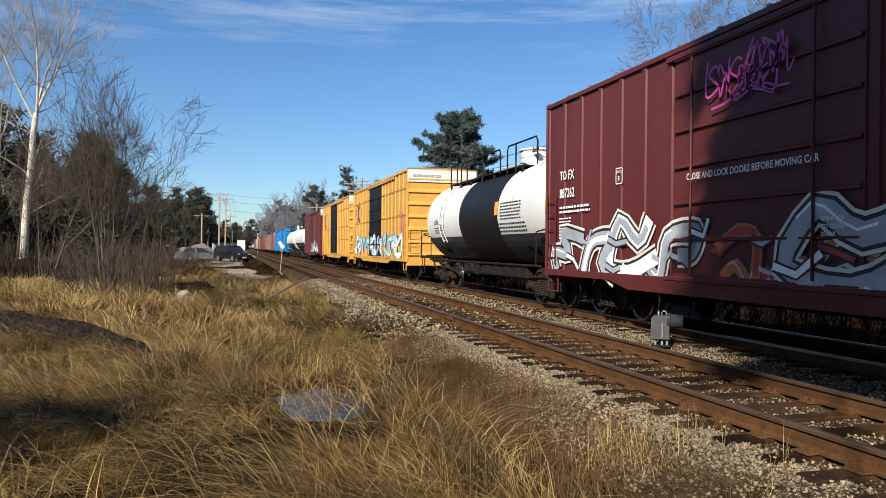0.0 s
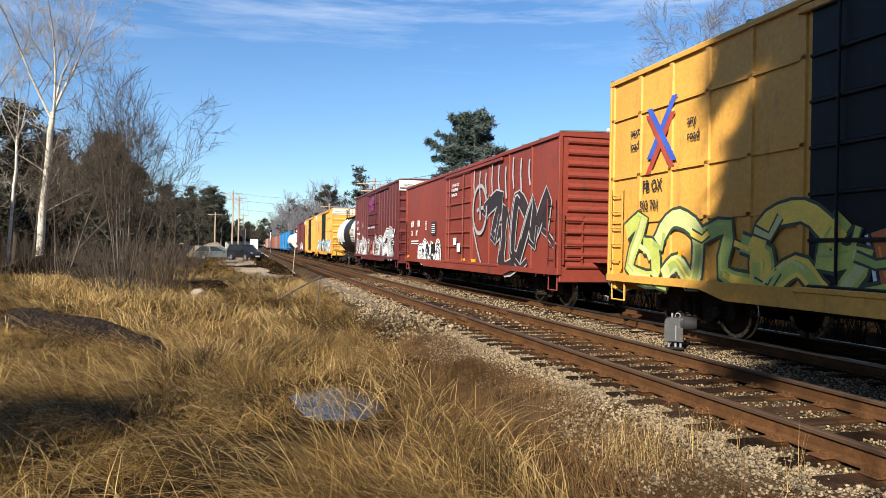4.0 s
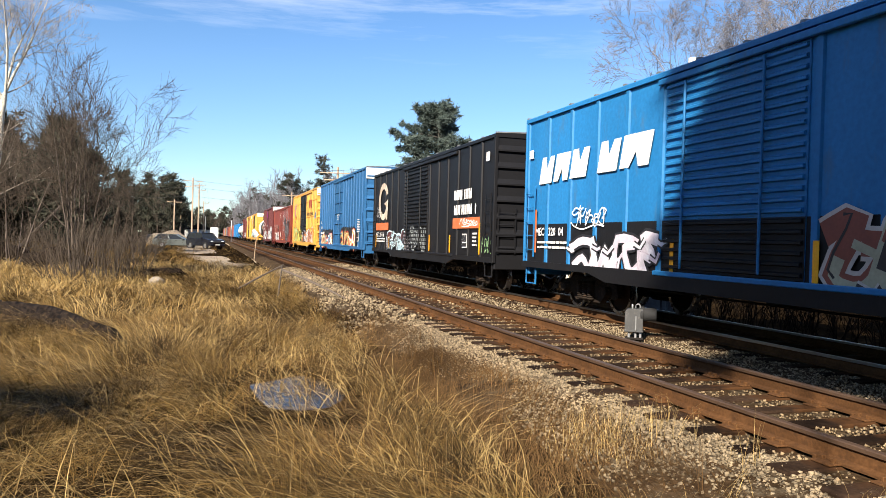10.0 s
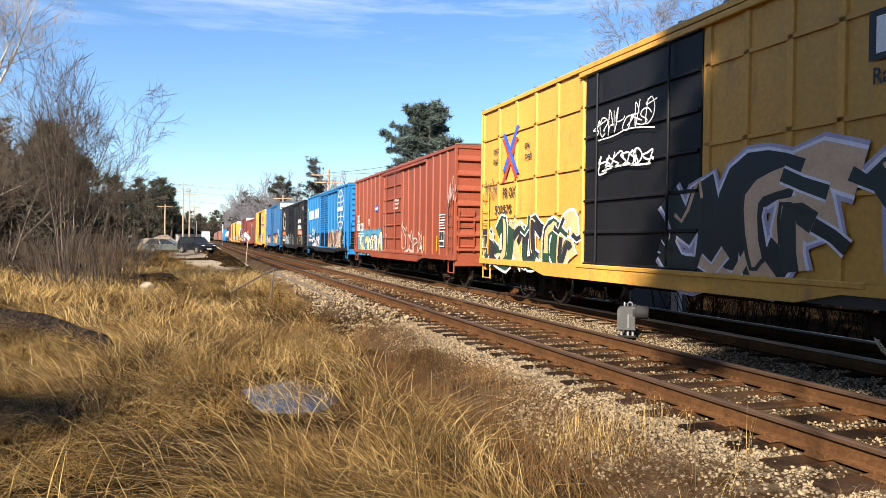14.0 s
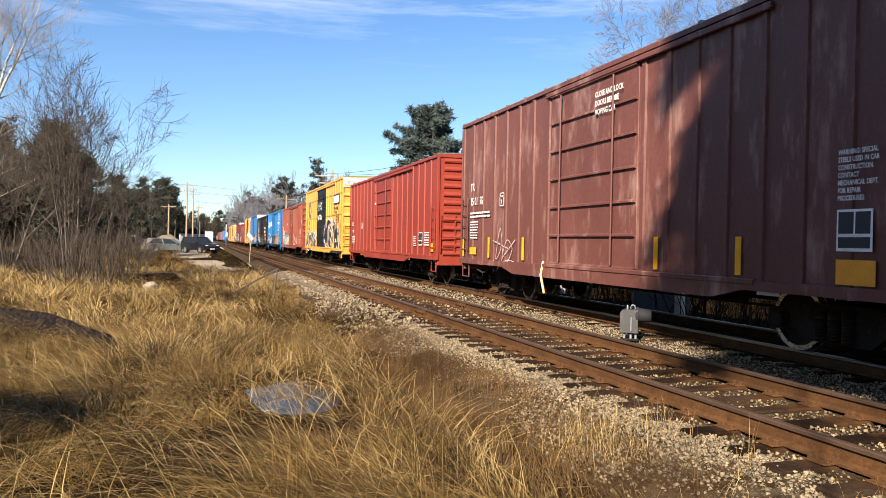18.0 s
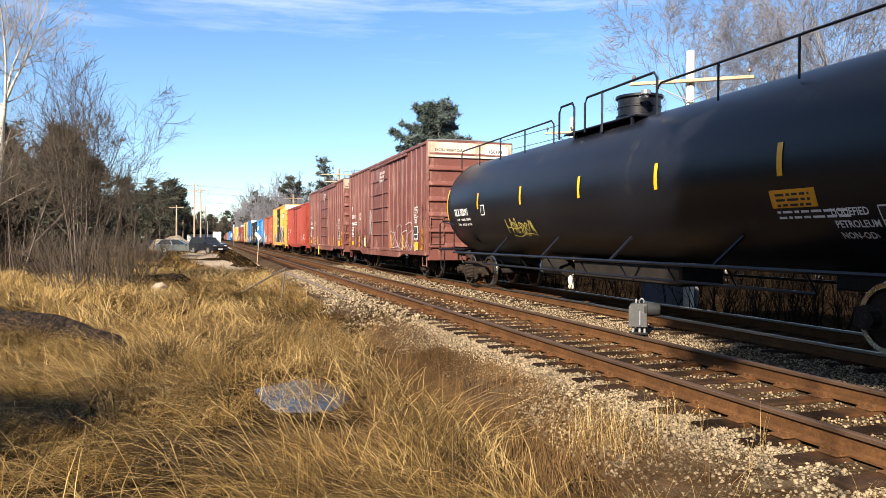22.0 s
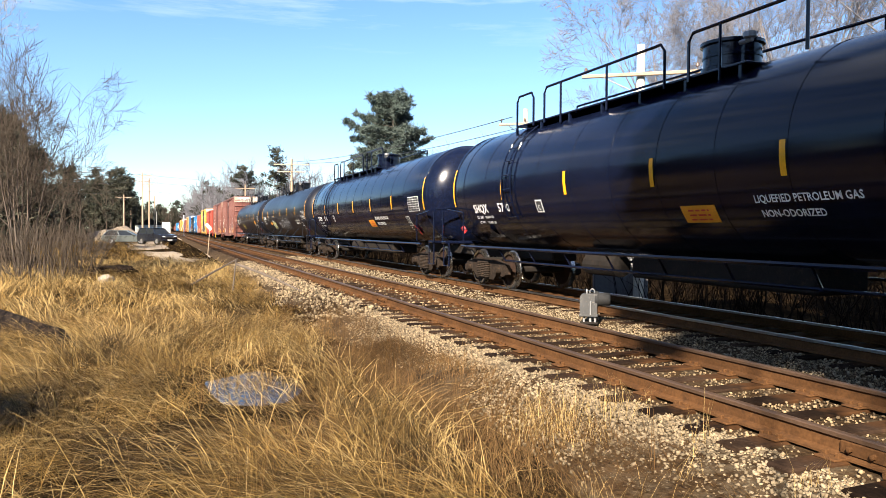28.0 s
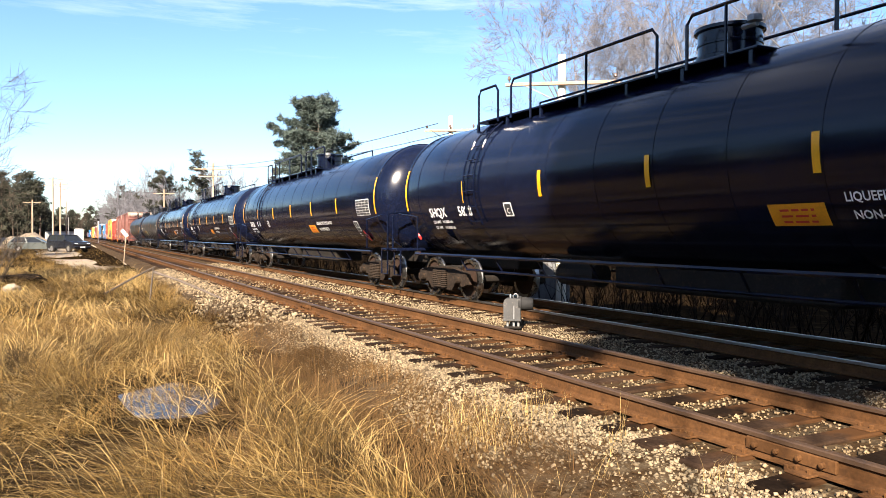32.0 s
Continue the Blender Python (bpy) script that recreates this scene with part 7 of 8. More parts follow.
# ---- far woods: trunks, twigs and pine boughs past counting ----
def woods(seed, spots, name, label, pines, height, twigs="twig", fine=2, least=0.016, needles="needle_dark"):
    rnd = random.Random(seed)
    limbs, blades = [], []
    for x, y in spots:
        z = float(ground_z(x, y)) - 0.2
        if rnd.random() < pines:
            li, bl = pine_parts(rnd, height * rnd.uniform(0.7, 1.1), rnd.uniform(0.05, 0.25), height * rnd.uniform(0.2, 0.28), 1.1, 14, 10)
            blades.append(bl + [x, y, z])
        else:
            li = []
            h = height * rnd.uniform(0.65, 1.05)
            grow(rnd, (0, 0, 0), (rnd.gauss(0, 0.05), rnd.gauss(0, 0.05), 1), h * 0.78, h * 0.011, fine, li, (10, 14), 36, 0.42, 0.0, 0.05, 0.1, 6, 0.2, least)
        li = np.array(li)
        li[:, [0, 3]] += x
        li[:, [1, 4]] += y
        li[:, [2, 5]] += z
        limbs.append(li)
    ob = part(name, limbs_mesh(name, np.concatenate(limbs), twigs, 0.10), twigs, None, label)
    tagged(ob, category="woods", kind="stuff")
    if blades:
        v = np.concatenate(blades)
        ob = part("pine_boughs", bulk_mesh("pine_boughs", v, np.arange(len(v)).reshape(-1, 3), needles), needles, None, "dark pine boughs of the far woods")
        tagged(ob, category="woods", kind="stuff")


wr = random.Random(77)
woods(41, [(wr.uniform(-44, -9) - (y - 60) * 0.05, y) for y in [wr.uniform(58, 100) for _ in range(85)]], "left_woods", "mixed winter woods of dark pines and bare trees", 0.62, 11.0)
woods(42, [(-7 - abs(wr.gauss(0, 13)), wr.uniform(150, 240)) for _ in range(60)], "far_woods", "distant dark pines and bare trees", 0.6, 14.0, "twig", 2, 0.03)
woods(43, [(wr.uniform(34, 75), wr.uniform(34, 190)) for _ in range(190)], "right_woods", "bare winter trees behind the tracks", 0.04, 14.0, "twig_pale", 2, 0.02)
woods(49, [(wr.uniform(24, 38), wr.uniform(50, 98)) for _ in range(46)], "trackside_woods", "pale bare young trees beyond the tracks", 0.0, 11.5, "twig_pale", 2, 0.014)
woods(44, [(13 + abs(wr.gauss(0, 26)), wr.uniform(190, 420)) for _ in range(210)], "distant_woods", "distant bare trees where the tracks vanish", 0.06, 22.0, "twig_pale", 2, 0.06)
woods(47, [(wr.uniform(-45, 20), wr.uniform(400, 520)) for _ in range(90)], "closing_woods", "distant woods that close the view along the tracks", 0.3, 17.0, "twig", 2, 0.06)
woods(45, [(wr.uniform(-70, 4), wr.uniform(-70, -22)) for _ in range(40)], "rear_woods", "winter woods behind the field", 0.6, 15.0)
# two stands out of view, added to cut sky light and deepen the shade
woods(48, [((wr.uniform(-9, 2.4) if k % 5 < 3 else wr.uniform(13, 26)), wr.uniform(-32, -17)) for k in range(46)], "pine_stand", "unseen dense pines added behind the field to block sky light", 1.0, 19.0)
woods(50, [(wr.uniform(-34, -9), wr.uniform(-34, -22)) for k in range(40)] + [(wr.uniform(13.5, 29), wr.uniform(-24, -2)) for k in range(34)], "pine_stand", "unseen dense pines added on both sides to block sky light", 0.92, 17.5)
woods(46, [(-18 - abs(wr.gauss(0, 12)), wr.uniform(0, 50)) for _ in range(30)], "side_woods", "winter woods beside the field", 0.3, 11.0)


def big_bare(seed, at, height, label, r=0.22, level=4, split=(5, 7), lean=(0, 0)):
    rnd = random.Random(seed)
    s = []
    p = np.zeros(3)
    for k in range(4):
        q = p + np.array([lean[0] + rnd.gauss(0, 0.05), lean[1] + rnd.gauss(0, 0.05), height * 0.09])
        s.append((*p, *q, r * (1 - 0.1 * k), r * (1 - 0.1 * (k + 1))))
        p = q
    for k in range(7):
        a = 2 * math.pi * k / 7 + rnd.uniform(-0.4, 0.4)
        o = rnd.uniform(0.25, 0.9)
        grow(rnd, p - np.array([0, 0, rnd.uniform(0, height * 0.1)]), (math.cos(a) * o, math.sin(a) * o, 1.0), height * rnd.uniform(0.48, 0.62), r * 0.40, level, s, split, 40, 0.56, 0.0, 0.06, 0.14, 5, 0.2, 0.012)
    return split_tree("bare_tree", s, label, at, "bark_pale", "twig_pale", 0.03, "bare trees behind the tracks")


big_bare(51, (26.6, 33.0, -0.8), 15.8, "broad bare tree with a fine rounded crown")
big_bare(53, (33.0, 33.0, -0.8), 17.5, "broad bare tree behind the tracks")
big_bare(55, (24.5, 22.0, -0.8), 15.5, "bare tree with pale fine twigs behind the tracks", 0.15, 4, (4, 6))
big_bare(56, (24.0, 15.0, -0.8), 15.0, "bare tree with pale fine twigs behind the tracks", 0.14, 4, (4, 6))

# low brush and leaf litter beyond the tracks, its colour darkened to stand for shade
rnd = random.Random(61)
s = []
for _ in range(3600):
    x, y = 12.6 + 13 * rnd.random() ** 1.5, -6 + 86 * rnd.random() ** 1.5
    z = float(ground_z(x, y)) - 0.05
    grow(rnd, (x, y, z), (rnd.gauss(0, 0.3), rnd.gauss(0, 0.3), 1), rnd.uniform(0.6, 2.3), 0.016, 1, s, (4, 6), 35, 0.5, 0.0, 0.1, 0.0, 3, 0.4)
tagged(part("brush", limbs_mesh("brush", s, "brush"), "brush", None, "low brown brush beyond the tracks, coloured dark as if shaded"), category="brush", kind="stuff")

# ---- things in the field and along the road ----
log = Solid()
log_line = [(-5.0, 18.1, -0.46), (-4.5, 17.4, -0.44), (-4.0, 16.7, -0.44), (-3.6, 16.1, -0.42), (-3.2, 15.5, -0.44), (-2.8, 14.9, -0.42), (-2.4, 14.3, -0.43), (-2.0, 13.7, -0.44), (-1.6, 13.1, -0.48), (-1.2, 12.5, -0.56)]
log.tube(log_line, [0.40, 0.44, 0.41, 0.44, 0.40, 0.41, 0.38, 0.34, 0.28, 0.12], 18)
for k, v in enumerate(log.v):
    b = 0.018 * math.sin(v[1] * 4 + v[0] * 3 + v[2] * 9) + 0.02 * math.sin(v[2] * 31 + v[1] * 3)
    log.v[k] = (v[0] + b, v[1], v[2] + b)
tagged(part("fallen_log", log, "log", None, "dark weathered fallen log lying in the grass", smooth=True), category="log")


def lump(seed, at, size, mat, name, label, category, sub=2):
    bm = bmesh.new()
    bmesh.ops.create_icosphere(bm, subdivisions=sub, radius=1)
    rnd = random.Random(seed)
    o = Vector((rnd.uniform(0, 50), rnd.uniform(0, 50), 0))
    for v in bm.verts:
        k = 1 + 0.35 * noise.noise(v.co * 1.6 + o) + 0.12 * noise.noise(v.co * 5 + o)
        v.co = Vector((v.co.x * size[0], v.co.y * size[1], v.co.z * size[2])) * k
    me = bpy.data.meshes.new(name)
    bm.to_mesh(me)
    bm.free()
    me.materials.append(M[mat])
    me.shade_smooth()
    ob = part(name, me, mat, None, label, pose(*at))
    return tagged(ob, category=category)


lump(1, (-1.7, 26.5, -0.25), (0.24, 0.20, 0.17), "stone", "boulder", "pale boulder half hidden in dead grass", "boulder", 3)
lump(2, (-4.9, 97, -0.2), (3.2, 3.0, 1.7), "dirt_road", "dirt_mound", "low mound of pale dirt beyond the parked cars", "dirt mound", 3)
lump(4, (-1.75, 31, -0.2), (0.9, 0.35, 0.22), "log", "stump", "dark rotten stump in the grass", "stump", 3)
lump(5, (-6.6, 37, -0.15), (1.5, 0.6, 0.7), "log", "brush_heap", "dark heap of rotting brush at the edge of the woods", "brush heap", 3)
lump(6, (-10.2, 41, -0.1), (1.8, 0.6, 0.8), "log", "brush_heap", "dark heap of rotting brush at the edge of the woods", "brush heap", 3)

# broken branch that sticks up out of the grass
br = Solid()
br.tube([(0.9, 24.0, -0.30), (1.5, 23.2, 0.12), (2.0, 22.6, 0.45), (2.15, 22.4, 0.55)], [0.03, 0.03, 0.025, 0.015], 6)
br.tube([(2.1, 22.3, 0.40), (2.7, 21.4, 0.18), (3.2, 20.6, -0.05), (3.6, 19.9, -0.25)], [0.035, 0.035, 0.03, 0.02], 6)
br.tube([(2.1, 22.3, 0.55), (2.05, 22.3, 0.1), (2.0, 22.3, -0.4)], [0.02, 0.025, 0.03], 6)
tagged(part("fallen_branch", br, "bark", None, "broken bare branch sticking up from dead grass", smooth=True), category="branch")

# ---- dwarf signal between the tracks ----
sw = thing("dwarf_signal", "grey metal dwarf signal with a black hooded lamp between the tracks", "signal", pose(7.12, 11.1, -0.17, 0, 0, -35) @ Matrix.Scale(0.92, 4))
s = Solid()
s.prism([(-0.17, 0.12), (-0.17, 0.46), (-0.15, 0.51), (-0.10, 0.535), (0.16, 0.535), (0.16, 0.12)], "y", -0.13, 0.13)
part("housing", s, "box_grey", sw)
s = Solid()
s.bevelled(0.02, 0.05, -0.150, -0.129, 0.13, 0.40, 0.006)
part("door_hinge", s, "galv", sw)
s = Solid()
s.bevelled(-0.185, 0.175, -0.145, 0.145, 0.095, 0.125, 0.008)
part("base_rim", s, "box_grey", sw)
s = Solid()
s.lathe([(0.10, 0.10), (0.12, 0.150), (0.17, 0.150), (0.18, 0.132), (0.40, 0.120), (0.405, 0.108), (0.19, 0.115), (0.185, 0.02)], "x", 22, (0, 0, 0.43))
part("hood", s, "rubber", sw, "black round lamp hood", smooth=True)
s = Solid()
s.lathe([(0.55 - 0.02, 0.018), (0.60, 0.020), (0.62, 0.008)], "z", 10, (-0.04, 0, 0))
part("bolt", s, "galv", sw, smooth=True)
s = Solid()
s.tube([(0.06 + 0.045 * math.cos(q), 0, 0.57 + 0.05 * math.sin(q)) for q in np.linspace(-0.6, 3.7, 10)], 0.013, 6)
part("lifting_eye", s, "galv", sw, smooth=True)
for x in (-0.09, 0.03, 0.12):
    s = Solid()
    s.bevelled(x - 0.022, x + 0.022, -0.09, 0.09, -0.02, 0.10, 0.008)
    part("foot", s, "galv", sw)
s = Solid()
s.bevelled(-0.16, 0.18, -0.15, 0.15, -0.05, -0.01, 0.01)
part("base_plate", s, "steel_dark", sw)

# ---- leaning white marker on a post ----
mk = thing("track_marker", "white board tilted on a thin post beside the track", "marker sign", pose(3.0, 52, -0.25))
s = Solid()
s.tube([(0, 0, 0), (0.05, 0, 0.7), (0.14, 0, 1.75)], 0.03, 7)
part("post", s, "pole", mk)
s = Solid()
s.bevelled(-0.11, 0.11, -0.02, 0.0, -0.27, 0.27, 0.01)
part("board", s, "white", mk, "white board", pose(0.05, -0.03, 1.85, 0, -38, 0))


# ---- parked cars ----
def parked_car(m, name, label, profile, glass, width, mat, base, wheels, r, group="parked cars"):
    car = thing(name, label, "car", m, group)
    w = width / 2
    s = Solid()
    n = len(profile)
    ring = []
    for k, (off, inset) in enumerate(((-w, 0.10), (-w + 0.10, 0.0), (w - 0.10, 0.0), (w, 0.10))):
        cy, cz = sum(p[0] for p in profile) / n, sum(p[1] for p in profile) / n
        ring += [(off, cy + (p[0] - cy) * (1 - inset * 0.25), cz + (p[1] - cz) * (1 - inset)) for p in profile]
    faces = [tuple(range(n)), tuple(range(4 * n - 1, 3 * n - 1, -1))]
    faces += [(a * n + i, a * n + (i + 1) % n, (a + 1) * n + (i + 1) % n, (a + 1) * n + i) for a in range(3) for i in range(n)]
    s.add(ring, faces)
    body = part("body", s, mat, car, smooth=True)
    # glasshouse
    g0, g1, g2, g3, zb, zt = glass
    s = Solid()
    wb, wt = w - 0.06, w - 0.26
    s.add([(-wb, g0, zb), (wb, g0, zb), (wb, g3, zb), (-wb, g3, zb), (-wt, g1, zt), (wt, g1, zt), (wt, g2, zt), (-wt, g2, zt)], [(0, 1, 2, 3), (4, 5, 6, 7), (0, 1, 5, 4), (1, 2, 6, 5), (2, 3, 7, 6), (3, 0, 4, 7)])
    part("glasshouse", s, "glass_dark", car, "dark window glass")
    s = Solid()
    s.bevelled(-wt - 0.03, wt + 0.03, g1 - 0.05, g2 + 0.05, zt - 0.02, zt + 0.06, 0.03)
    part("roof", s, mat, car)
    for sx in (-1, 1):
        for ya, yb, za, zc in ((g0, g1, zb, zt), (g3, g2, zb, zt), ((g0 + g3) / 2, (g1 + g2) / 2, zb, zt)):
            s = Solid()
            s.tube([(sx * (wb + 0.01), ya, za), (sx * (wt + 0.01), yb, zc)], 0.045, 6)
            part("pillar", s, mat, car)
        s = Solid()
        s.bevelled(sx * (w + 0.02) - 0.09, sx * (w + 0.02) + 0.09, g3 - 0.35, g3 - 0.20, zb - 0.02, zb + 0.14, 0.03)
        part("mirror", s, mat, car)
        s = Solid()
        s.bevelled(sx * (w - 0.28) - 0.17, sx * (w - 0.28) + 0.17, profile[0][0] - 0.12, profile[0][0] + 0.02, base + 0.38, base + 0.54, 0.03)
        part("headlight", s, "lamp", car)
        for y in wheels:
            s = Solid()
            x0 = sx * (w - 0.10)
            s.lathe([(x0 - 0.10, r * 0.6), (x0 - 0.11, r * 0.95), (x0 - 0.07, r), (x0 + 0.07, r), (x0 + 0.11, r * 0.95), (x0 + 0.10, r * 0.6)], "x", 22)
            wh = part("wheel", s, "rubber", car, m=pose(0, y, r), smooth=True)
            s = Solid()
            s.lathe([(x0 + sx * 0.085, 0.05), (x0 + sx * 0.10, r * 0.58), (x0 + sx * 0.112, r * 0.60), (x0 + sx * 0.115, r * 0.64)], "x", 16)
            part("rim", s, "alloy", wh, smooth=True)
    f = profile[0][0]
    s = Solid()
    s.bevelled(-w + 0.05, w - 0.05, f - 0.10, f + 0.06, base + 0.02, base + 0.26, 0.04)
    part("bumper", s, mat, car)
    s = Solid()
    s.bevelled(-0.45, 0.45, f - 0.06, f + 0.05, base + 0.34, base + 0.52, 0.02)
    part("grille", s, "rubber", car)
    s = Solid()
    s.bevelled(-0.26, 0.26, f + 0.062, f + 0.072, base + 0.10, base + 0.24, 0.003)
    part("number_plate", s, "white", car)
    return car


gz = lambda x, y: float(ground_z(x, y))
parked_car(pose(-0.35, 79.5, gz(-0.35, 79.5), 0, 0, -147), "sport_utility_car", "black sport utility car parked on the dirt road",
           [(2.15, 0.45), (2.18, 0.80), (1.95, 1.02), (0.95, 1.12), (-2.1, 1.14), (-2.25, 0.85), (-2.2, 0.42), (-1.9, 0.32), (1.9, 0.32)],
           (-2.15, -1.95, 0.35, 1.0, 1.08, 1.64), 1.82, "suv", 0.32, (-1.32, 1.35), 0.36)
parked_car(pose(-3.2, 82.0, gz(-3.2, 82), 0, 0, -98), "station_wagon", "grey green estate car parked beside the dirt road",
           [(2.25, 0.40), (2.28, 0.62), (2.0, 0.80), (0.95, 0.92), (-2.1, 0.95), (-2.35, 0.80), (-2.35, 0.42), (-2.0, 0.26), (1.95, 0.26)],
           (-2.25, -1.75, 0.0, 0.95, 0.90, 1.40), 1.74, "wagon", 0.26, (-1.38, 1.40), 0.32)


# ---- utility poles and wires ----
def utility_pole(at, height, arms, label, mat="pole", turn=0, r=0.16, pins=4):
    p = thing("utility_pole", label, "utility pole", pose(*at, 0, 0, turn), "line of utility poles")
    s = Solid()
    s.tube([(0, 0, -0.5), (0, 0, height * 0.5), (0, 0, height)], [r, r * 0.88, r * 0.72], 12)
    part("pole", s, mat, p, smooth=True)
    for z, wide in arms:
        s = Solid()
        s.bevelled(-wide / 2, wide / 2, -r - 0.09, -r + 0.02, z - 0.05, z + 0.05, 0.012)
        a = part("crossarm", s, "pole", p)
        for k in range(pins):
            x = -wide / 2 + 0.12 + (wide - 0.24) * k / (pins - 1)
            s = Solid()
            s.lathe([(z + 0.07, 0.02), (z + 0.14, 0.025), (z + 0.15, 0.055), (z + 0.22, 0.05), (z + 0.26, 0.025)], "z", 9, (x, -r - 0.05, 0))
            part("insulator", s, "ceramic", a, smooth=True)
        for sx in (-1, 1):
            s = Solid()
            s.tube([(0, -r - 0.03, z - 0.6), (sx * wide * 0.32, -r - 0.06, z - 0.05)], 0.02, 5)
            part("brace", s, "galv", a)
    return p


utility_pole((-2.9, 135, 0), 11.2, ((10.6, 3.2), (9.6, 2.6)), "tall brown utility pole with two crossarms")
utility_pole((-2.05, 150, 0), 11.3, ((10.8, 2.6), (9.9, 2.6)), "tall brown utility pole with two crossarms")
utility_pole((-6.5, 150, 0), 7.9, ((7.4, 2.8),), "short utility pole with one crossarm")
utility_pole((-5.6, 158, 0), 7.9, ((7.4, 2.2),), "short utility pole with one crossarm")
utility_pole((-1.5, 200, 0), 10, ((9.4, 2.6),), "far utility pole with one crossarm")
utility_pole((13.3, 18.1, -0.9), 7.85, ((6.95, 3.4),), "bleached pole with one long crossarm behind the tracks", "pole_pale", -36, 0.16, 2)
utility_pole((15.6, 29.8, -0.9), 7.9, ((7.2, 2.4),), "bleached pole with one crossarm behind the tracks", "pole_pale", -36, 0.14, 3)
utility_pole((12.0, 72, -0.6), 9.0, ((8.4, 3.4), (7.7, 2.6)), "grey pole with crossarms behind the tracks", "pole", -12, 0.14, 4)
utility_pole((12.4, 118, -0.5), 9.0, ((8.4, 3.0),), "grey pole with a crossarm behind the tracks", "pole", -12, 0.14, 4)
for at, h, label in (((-0.9, 180, 0), 5.6, "slim grey lamp post beside the far road"), ((4.6, 165, 0), 4.6, "slim white signal post beside the far track")):
    lp = thing("lamp_post", label, "post", pose(*at))
    s = Solid()
    s.tube([(0, 0, -0.3), (0, 0, h)], 0.09, 8)
    part("post", s, "galv" if h > 5 else "white", lp)
    s = Solid()
    s.bevelled(-0.25, 0.25, -0.2, 0.2, h - 0.1, h + 0.35, 0.05)
    part("head", s, "steel_dark", lp)


def wire(a, b, sag, r=0.016):
    a, b = Vector(a), Vector(b)
    s = Solid()
    s.tube([a.lerp(b, k / 14) - Vector((0, 0, sag * 4 * (k / 14) * (1 - k / 14))) for k in range(15)], r, 4, False)
    ob = part("overhead_wire", s, "wire", None, "thin overhead power wire between poles")
    return tagged(ob, category="wire", group="overhead wires")


for dx in (-1.4, -0.5, 0.5, 1.4):
    wire((-2.9 + dx, 135, 10.8), (-2.05 + dx * 0.9, 150, 11.0), 0.1)
    wire((-2.05 + dx, 150, 11.0), (-1.5 + dx, 200, 9.6), 0.5)
for z in (8.0, 9.6, 10.8):
    wire((-2.9, 135, z), (26, 142, z + 0.6), 0.8)
    wire((-2.9, 135, z), (-34, 128, z - 0.4), 0.9)
for dx in (-1.2, 1.2):
    wire((12 + dx, 72, 8.0), (12.4 + dx, 118, 8.1), 0.5)
    wire((15.6 + dx * 0.8, 29.8 + dx * 0.5, 6.5), (12 + dx, 72, 8.0), 0.5)

# ---- grey cabinet beyond the train ----
cb = thing("trackside_cabinet", "low grey metal cabinet beyond the tracks", "cabinet", pose(13.2, 18.9, -0.75, 0, 0, -30))
s = Solid()
s.bevelled(-0.8, 0.8, -0.4, 0.4, 0.08, 1.75, 0.03)
part("body", s, "hopper_grey", cb)
for x in (-0.39, 0.39):
    s = Solid()
    s.bevelled(x - 0.36, x + 0.36, -0.42, -0.40, 0.18, 1.62, 0.008)
    part("door", s, "hopper_grey", cb)
s = Solid()
s.bevelled(-0.85, 0.85, -0.45, 0.45, -0.1, 0.08, 0.02)
part("plinth", s, "dirty_white", cb)

# ---- white box, shed and far van at the crossing ----
s = Solid()
s.bevelled(-0.85, 0.85, -0.8, 0.8, 0, 2.9, 0.04)
wbx = part("relay_cabinet", s, "white", None, "white metal trackside cabinet", pose(1.1, 170, 0))
tagged(wbx, category="cabinet")
sh = thing("shed", "low far shed with a dark roof", "shed", pose(-2.6, 205, 0))
s = Solid()
s.box(-3.5, 3.5, -3, 3, 0, 2.6)
part("wall", s, "white", sh)
s = Solid()
s.prism([(-4, 2.5), (4, 2.5), (0, 4.2)], "y", -3.3, 3.3)
part("roof", s, "steel_dark", sh)

# ---- dead grass, ballast stones, ties ----
rng = np.random.default_rng(5)


def blades_mesh(name, base, heading, length, el0, el1, width, mat):
    """Bent blades: base points, compass heading, length, rise at foot and at tip, width."""
    n = len(base)
    pts = [base]
    for k in range(3):
        el = el0 + (el1 - el0) * (k + 0.5) / 3
        step = np.stack([np.cos(heading) * np.cos(el), np.sin(heading) * np.cos(el), np.sin(el)], 1) * (length / 3)[:, None]
        pts.append(pts[-1] + step)
    side = np.stack([-np.sin(heading), np.cos(heading), rng.uniform(-0.3, 0.3, n)], 1)
    v = np.empty((n, 7, 3))
    for k, s in enumerate((1.0, 0.85, 0.55)):
        v[:, 2 * k] = pts[k] - side * (width * s / 2)[:, None]
        v[:, 2 * k + 1] = pts[k] + side * (width * s / 2)[:, None]
    v[:, 6] = pts[3]
    f = np.array([(0, 1, 3), (0, 3, 2), (2, 3, 5), (2, 5, 4), (4, 5, 6)])
    faces = (np.arange(n)[:, None, None] * 7 + f[None]).reshape(-1, 3)
    return bulk_mesh(name, v.reshape(-1, 3), faces, mat)


def patchy(x, y, k=1.0):
    return 0.5 + 0.3 * np.sin(x * 4.1 * k + y * 1.7 * k + 1.2 * np.sin(y * 2.9 * k)) * np.sin(y * 3.3 * k - x * 1.3 * k) + 0.4 * np.sin(x * 1.7 * k + 0.6 * np.sin(y * 1.1 * k)) * np.sin(y * 1.35 * k + 0.8 * np.sin(x * 0.9 * k) + 0.7)


def scatter(n, y0, y1, left=-0.36, right=3.1):
    """Places in the field, evenly over its area, that a person at the track's edge can see."""
    y = np.sqrt(rng.uniform(y0 ** 2, y1 ** 2, n))
    lo = np.maximum(y * left - 0.8, -26)
    x = lo + (right - lo) * rng.random(n)
    return x, y


